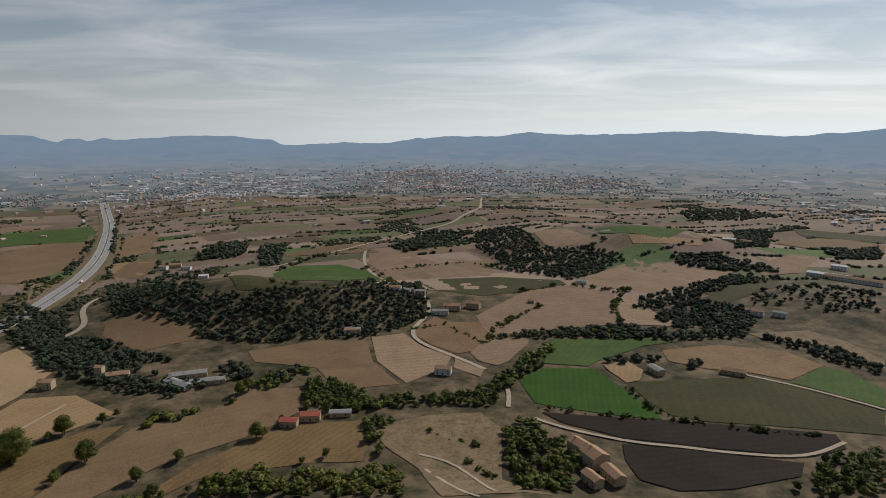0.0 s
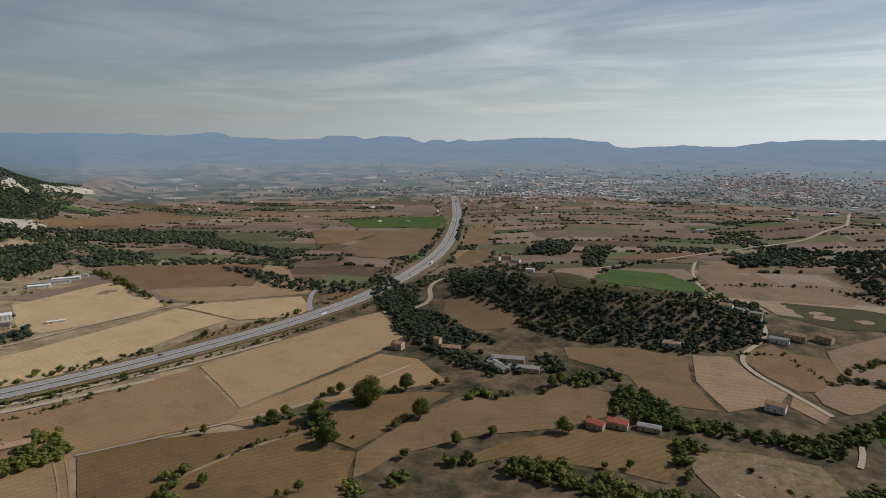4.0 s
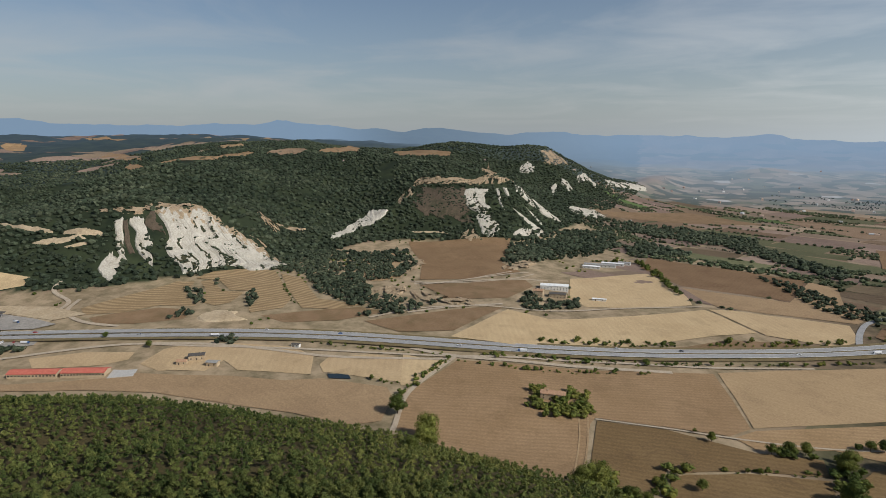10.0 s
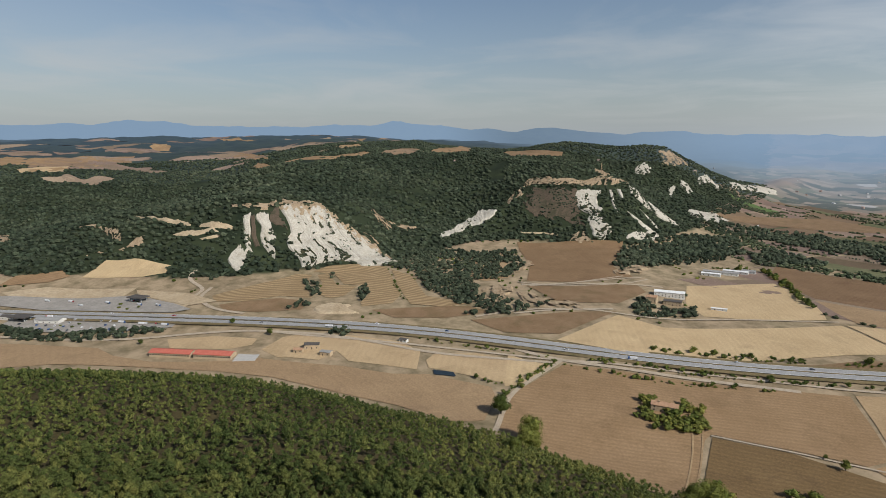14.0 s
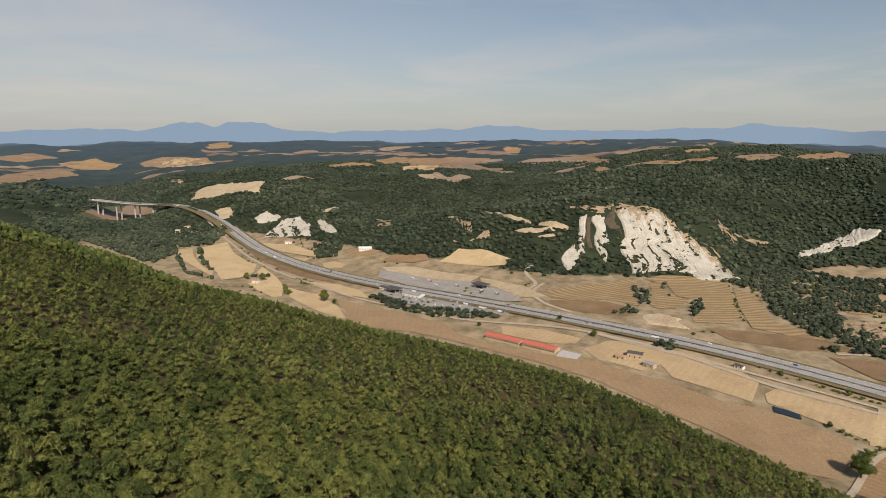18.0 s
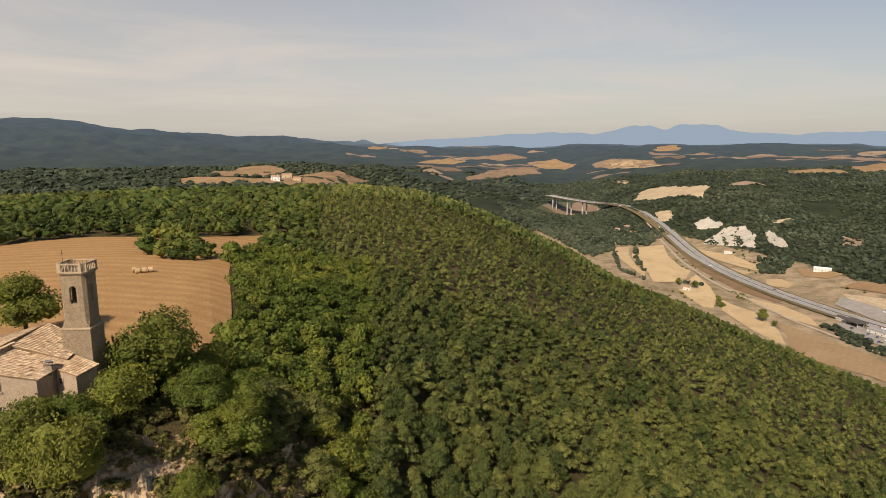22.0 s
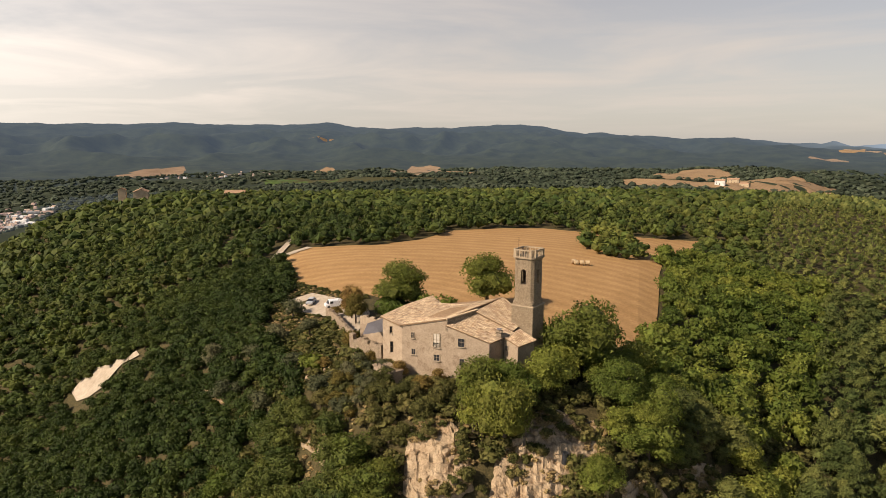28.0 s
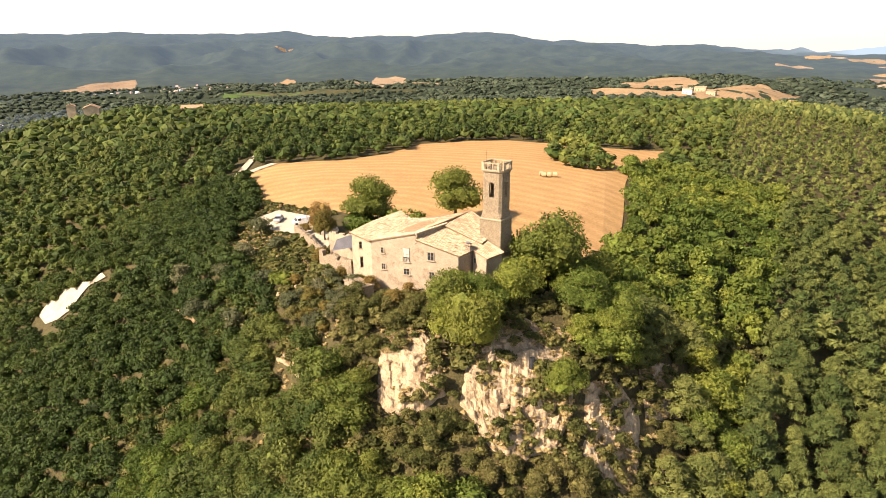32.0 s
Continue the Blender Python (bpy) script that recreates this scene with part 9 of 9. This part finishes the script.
def rock_face(label, crest, foot, out):
    top, lt = resample(crest, 2)
    n = int(max(lt, resample(foot, 2)[1]) / 0.32) + 8
    top, low = resample(crest, n)[0], resample(foot, n)[0]
    run = np.hypot(*(top - low).T).mean() * 1.4
    k = int(run / 0.3) + 6
    u, t = np.meshgrid(np.arange(n), np.linspace(0, 1, k), indexing="ij")
    shape = t + 0.05 * wave_noise(u * 0.32, t * run, 2.0, 61)
    q = low[:, None] * (1 - t[..., None]) + top[:, None] * t[..., None]
    ends = np.minimum(u, n - 1 - u) / 5
    edge = np.clip(np.minimum(ends, np.minimum(t, 1 - t) * k / 4), 0, 1)
    q = q + (top - low)[:, None] * (0.12 * wave_noise(u * 0.32, t * 0, 3.0, 67) * np.where(t > 0.5, t, t - 1))[..., None]
    s = u * 0.32
    zb = height(q[..., 0], q[..., 1])
    bed = 0.8                        # beds of stone, broken into blocks
    ph = zb / bed + 0.35 * wave_noise(s, t * run, 6, 62)
    row_ = np.floor(ph)
    fr_ = ph - row_
    block = wave_noise(np.floor(s / 1.25 + 0.37 * row_), row_, 1, 66)
    bulge = out * (0.5 * wave_noise(s, t * run, 3.2, 63) + 0.35 * wave_noise(s, t * run, 1.2, 64) + 0.16 * wave_noise(s, t * run, 0.5, 65)) + 0.35 * block
    dirn = (low - top) / np.maximum(np.hypot(*(low - top).T), 0.1)[:, None]
    q = q + dirn[:, None] * ((0.5 + bulge) * edge * 0.8)[..., None]
    z = zb + (0.55 + bed * (np.clip((fr_ - 0.25) / 0.5, 0, 1) - fr_) + 0.3 * bulge + 0.22 * wave_noise(s, t * run, 0.7, 69) + 0.12 * wave_noise(s, t * run, 0.35, 68)) * edge - 0.4 * (1 - edge)
    i, j = np.meshgrid(np.arange(n - 1), np.arange(k - 1), indexing="ij")
    f_ = np.stack([i * k + j, i * k + j + 1, (i + 1) * k + j + 1, (i + 1) * k + j], -1).reshape(-1, 4)
    v_ = np.stack([q[..., 0].ravel(), q[..., 1].ravel(), z.ravel()], 1)
    c = len(f_) // 2
    if np.cross(v_[f_[c, 1]] - v_[f_[c, 0]], v_[f_[c, 3]] - v_[f_[c, 0]])[2] < 0:
        f_ = f_[:, ::-1]
    ROCK.append(v_[(edge.ravel() > 0.6) & (wave_noise(v_[:, 0], v_[:, 1], 2.4, 78) > -0.05)])
    tagged(new("rock_face", mesh_of("rock_face", v_, f_, M["cliff"])), label, "cliff", kind="structure")


rock_face("broken face of pale sandstone below the house", [(30.5, -77), (28, -78.8), (24, -78.5), (20.5, -76.5)], [(28, -69), (25.7, -67.7), (22, -69), (18.3, -71.6)], 1.0)
rock_face("ochre sandstone cliff with ledges and a small hollow", [(17, -78.5), (13, -83), (9.5, -86), (3.5, -85.5), (1.5, -81)], [(17, -70.6), (12.1, -68.5), (7.7, -67.5), (3.6, -70.5), (1.8, -75)], 1.3)
rock_face("pale sandstone gully on the wooded slope", [(0.6, -80), (-3.5, -84), (-8, -84.5)], [(0.4, -71.0), (-4.1, -72.2), (-8.2, -74.0)], 0.9)
rock_face("small sandstone outcrop among trees", [(-7, -90.5), (-10, -94), (-14, -98)], [(-8.5, -83.0), (-11.5, -87), (-14.8, -92.5)], 0.8)
rock_face("pale rock ledge on the shrubby slope", [(51.5, -84), (48, -82), (43.5, -78)], [(50.5, -81.5), (46.5, -79), (42, -75)], 0.5)
rock_face("long pale rock ledge among bushes", [(93, -110.5), (83, -105), (73, -99.6), (63, -94.2)], [(91, -107.8), (81.5, -102), (72, -96.8), (62, -91.6)], 0.5)


def block_of(seed):
    r = np.random.default_rng(seed)
    bm = bmesh.new()
    bmesh.ops.create_cube(bm, size=1)
    bmesh.ops.bevel(bm, geom=bm.edges[:], offset=0.16, segments=1, affect="EDGES")
    for q in bm.verts:
        q.co += Vector(r.uniform(-0.09, 0.09, 3))
    me = bpy.data.meshes.new("boulder")
    bm.to_mesh(me)
    bm.free()
    me.materials.append(M["cliff"])
    return me


stones = [block_of(s) for s in range(5)]
for i in range(70):
    cx, cy, sx, sy = ((24, -73.5, 4.5, 2.5), (9, -79.5, 5.5, 2.2), (10, -74, 5, 3), (-4, -77, 2.5, 3), (42, -88, 5, 4), (50, -92, 9, 6))[i % 6]
    x, y = rng.normal(cx, sx * 0.5), rng.normal(cy, sy * 0.5)
    s = rng.uniform(0.35, 0.95)
    ob = new("boulder", stones[i % 5])
    ob.matrix_world = pose(x, y, gz(x, y) + s * 0.35 + (0.5 if i % 6 < 4 else 0), *rng.uniform(-14, 14, 2), rng.uniform(0, 360)) @ Matrix.Diagonal((s * 1.4, s, s * 0.8, 1))
    tagged(ob, "weathered block of pale sandstone on the slope", "rock", "fallen rocks")
# solid dark plug whose colour stands for the shade inside a hollow
hollow = bmesh.new()
bmesh.ops.create_cone(hollow, cap_ends=True, segments=10, radius1=0.5, radius2=0.42, depth=1.7, matrix=Matrix.Translation((7.7, -77.3, -5.9)))
tagged(part("rock_hollow", hollow, M["glass"]), "dark plug painted as the shaded mouth of a cliff hollow", "cave", kind="structure")

# ---- trees round the church ----
for x, y, s, asp, seed, label in (
        (7.6, -101.0, 15.0, 1.12, 0, "large spreading oak beside the bell tower"), (49.5, -124.1, 13.5, 1.12, 1, "round green tree behind the courtyard"), (32.4, -134.7, 14.0, 1.1, 2, "round green tree at the edge of the field"),
        (60.5, -121.5, 9.0, 0.75, 3, "tall olive-brown tree beside the van"), (57.5, -117.5, 7.5, 0.8, 4, "slender olive-brown tree beside the courtyard wall"),
        (15.8, -76.5, 13.0, 0.85, 3, "dark green oak growing from the cliff"), (20.5, -80.5, 9.5, 0.95, 1, "oak in front of the house wall"), (12.0, -88.0, 9.0, 1.1, 2, "spreading oak on the cliff edge"),
        (1.5, -90.0, 9.0, 1.0, 4, "bright green oak on the cliff edge"), (-4.0, -90.0, 9.5, 1.0, 0, "bright green oak above the gully"), (3.0, -76.5, 6.0, 1.2, 1, "bushy tree at the foot of the cliff"),
        (-2.0, -86.0, 7.0, 1.1, 2, "bushy oak beside the gully"), (17.0, -84.5, 7.5, 1.0, 4, "young oak below the annex")):
    tree_at("oak", x, y, s, label, asp, "", 4, None, seed, "autumn" if "olive-brown" in label else "bright_oak" if "bright" in label or "bushy" in label or "young" in label or "cliff edge" in label else "")
for x, y, s in [(30, -84, 3.7), (36, -89, 3.5), (39, -92, 2.8), (52, -104, 3.7), (29, -88, 3.0), (44, -96, 2.4), (65, -123, 3.2), (53, -95, 2.8)]:
    tree_at("oak", x, y, s, "russet autumn bush on the slope below the house", 1.25, "autumn bushes", 0, skin="autumn")
for x, y, s in [(79, -127, 5.5), (75, -113, 5.6), (77, -108, 5.5), (61, -98, 4.3), (50, -88, 4.2), (66, -94, 5.3), (80, -102, 5.9), (43, -82, 3.4), (95, -117, 6.2), (39, -84, 3.0), (67, -114, 4.2)]:
    tree_at("oak", x, y, s, "grey-olive bush on the slope beside the church", 1.3, "grey-olive bushes", 0, skin="sage")
x, y = scatter(165, 236, 40, 106, 3.3, None)
order = np.argsort(np.hypot(x - 22, y + 85))
x, y = x[order], y[order]
d = np.hypot(x, y)
near_front = (np.hypot(x - 33, y + 84) < 11) | (np.hypot(x - 8, y + 88) < 7)
for ahead in (4, 8):                # low growth at the foot of the rock and below the courtyard
    px, py = x * (1 + ahead / d), y * (1 + ahead / d)
    for poly in BARE:
        near_front |= inside(px, py, poly)
near_front |= inside(x * (1 + 15 / d), y * (1 + 15 / d), OPEN_SLOPE)
count_ = 0
rest = []
for i in range(len(x)):
    small = near_front[i]
    if count_ < 280:
        count_ += 1
        size = rng.uniform(2.2, 3.8) if small else rng.uniform(4.2, 7.6)
        az_i = math.degrees(math.atan2(-x[i], y[i])) % 360
        kind = "pine" if (az_i < 176 and rng.uniform() < 0.7) else "oak"
        skin = ("sage", "autumn", "shrub", "sage")[i % 4] if small and x[i] > 38 else "shrub" if small else "dark_oak" if az_i > 207 else "bright_oak" if az_i < 199 and kind == "oak" else ""
        tree_at(kind, x[i], y[i], size, "low rounded shrub on the slope below the house" if small else ("dark pine on the wooded slope" if kind == "pine" else "green oak on the wooded slope"), rng.uniform(1.0, 1.3), "shrubs below the church" if small else "trees of the church slope", 0, skin=skin)
    else:
        rest.append(i)
rest = np.array(rest, int)
if len(rest):
    az_r = np.degrees(np.arctan2(-x[rest], y[rest])) % 360
    for sel, tn_, lb in ((az_r < 211, (0.0, 0.8), "green oak wood on the slope below the church"), (az_r >= 211, (0.55, 1.1), "dark green oaks on the steep slope")):
        plant("oak_woodland", x[rest][sel], y[rest][sel], "oak", M["bright_oak" if "green oak" in lb else "dark_oak"], 0, 6.0 if "green oak" in lb else 4.6, lb, "woodland", 1.15, sink=0.12, tints=tn_)
x, y = scatter(196, 222, 96, 230, 2.0, lambda az, d, x, y: inside(x, y, OPEN_SLOPE) & ~inside(x, y, PARKING), clear=False)
plant("low_bushes", x, y, "oak", M["shrub"], 5, np.where(np.hypot(x, y) < 138, 2.5, 1.5), "low brown scrub beside the parking place", "shrub", 1.5, (0.0, 1.0), 0.3)
x, y = scatter(196, 222, 92, 180, 1.5, lambda az, d, x, y: inside(x, y, OPEN_SLOPE) & ~inside(x, y, PARKING), clear=False)
plant("dry_grass", x, y, "oak", M["dry_tuft"], 2, 0.9, "dry grass on the slope below the parking place", "grass", 1.5, (0.0, 1.0), 0.3)
# dry grass and low bushes between the trees
x, y = scatter(165, 236, 44, 125, 2.2, lambda az, d, x, y: (wave_noise(x, y, 6, 71) > -0.45) | (az < 178) | (az > 216))
plant("low_bushes", x, y, "oak", M["shrub"], 5, 2.6, "low olive and brown bushes on the slope", "shrub", 1.3, (0.0, 0.8), 0.25)
x, y = scatter(172, 206, 64, 90, 1.9, lambda az, d, x, y: wave_noise(x, y, 3.5, 73) > 0.22, clear=False)
ok = ~inside(x, y, [(13, -87.5), (21, -87.5), (37, -87.5), (44, -94), (41, -105), (13, -102)])
plant("cliff_bushes", x[ok], y[ok], "oak", M["shrub"], 1, 1.8, "dry bushes growing on the rock faces", "shrub", 1.2, (0.0, 0.9), -0.25)
rocks = np.concatenate(ROCK)
pick = rng.choice(len(rocks), 620, replace=False)
plant("dry_grass", rocks[pick, 0], rocks[pick, 1], "oak", M["dry_tuft"], 5, 0.95, "dry tufts of grass on the rock ledges", "grass", 1.3, (0.0, 1.0), 0.38, z=rocks[pick, 2])
pick = rng.choice(len(rocks), 230, replace=False)
plant("cliff_bushes", rocks[pick, 0], rocks[pick, 1], "oak", M["shrub"], 5, 1.9, "small bushes rooted in the cliff", "shrub", 1.1, (0.0, 1.0), 0.3, z=rocks[pick, 2])
x, y = scatter(170, 206, 56, 72, 1.5, lambda az, d, x, y: wave_noise(x, y, 5, 79) > -0.6, clear=False)
plant("low_bushes", x, y, "oak", M["shrub"], 5, 2.0, "low bushes at the foot of the cliff", "shrub", 1.3, (0.0, 1.0), 0.25)
x, y = scatter(170, 214, 60, 96, 1.5, lambda az, d, x, y: wave_noise(x, y, 5, 82) > -0.3, clear=False)
ok = ~inside(x, y, [(13, -87.5), (21, -87.5), (37, -87.5), (44, -94), (41, -105), (13, -102)])
plant("dry_grass", x[ok], y[ok], "oak", M["dry_tuft"], 2, 0.9, "dry grass on the slope below the church", "grass", 1.4, (0.0, 1.0), 0.3)
# the farm tower and houses on the ridge beyond the wood
house(337, -351, 40, 18, 11, 8, "tile", "ochre", "stone manor house on the wooded ridge", "farmhouse")
house(347, -344, 40, 6, 6, 12, "tile", "ochre", "square stone tower beside the manor house", "house")
house(263, -357, 120, 15, 9, 5, "tile", "ochre", "low house among trees on the ridge", "house")
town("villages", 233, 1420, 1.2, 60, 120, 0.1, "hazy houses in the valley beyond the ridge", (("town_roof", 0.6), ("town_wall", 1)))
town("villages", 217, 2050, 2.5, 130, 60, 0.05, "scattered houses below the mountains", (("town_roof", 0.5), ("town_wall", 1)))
apron("pale limestone bend of a hillside road", [(166, -138), (164, -142), (157, -143), (148, -141), (142, -141), (138, -138), (145, -138), (146, -136), (147, -132), (151, -131), (157, -132)], "track", 0.5)
apron("dark farm pond", [(-499, 7), (-493, 24), (-484, 26), (-489, 8)], "water", 0.9)
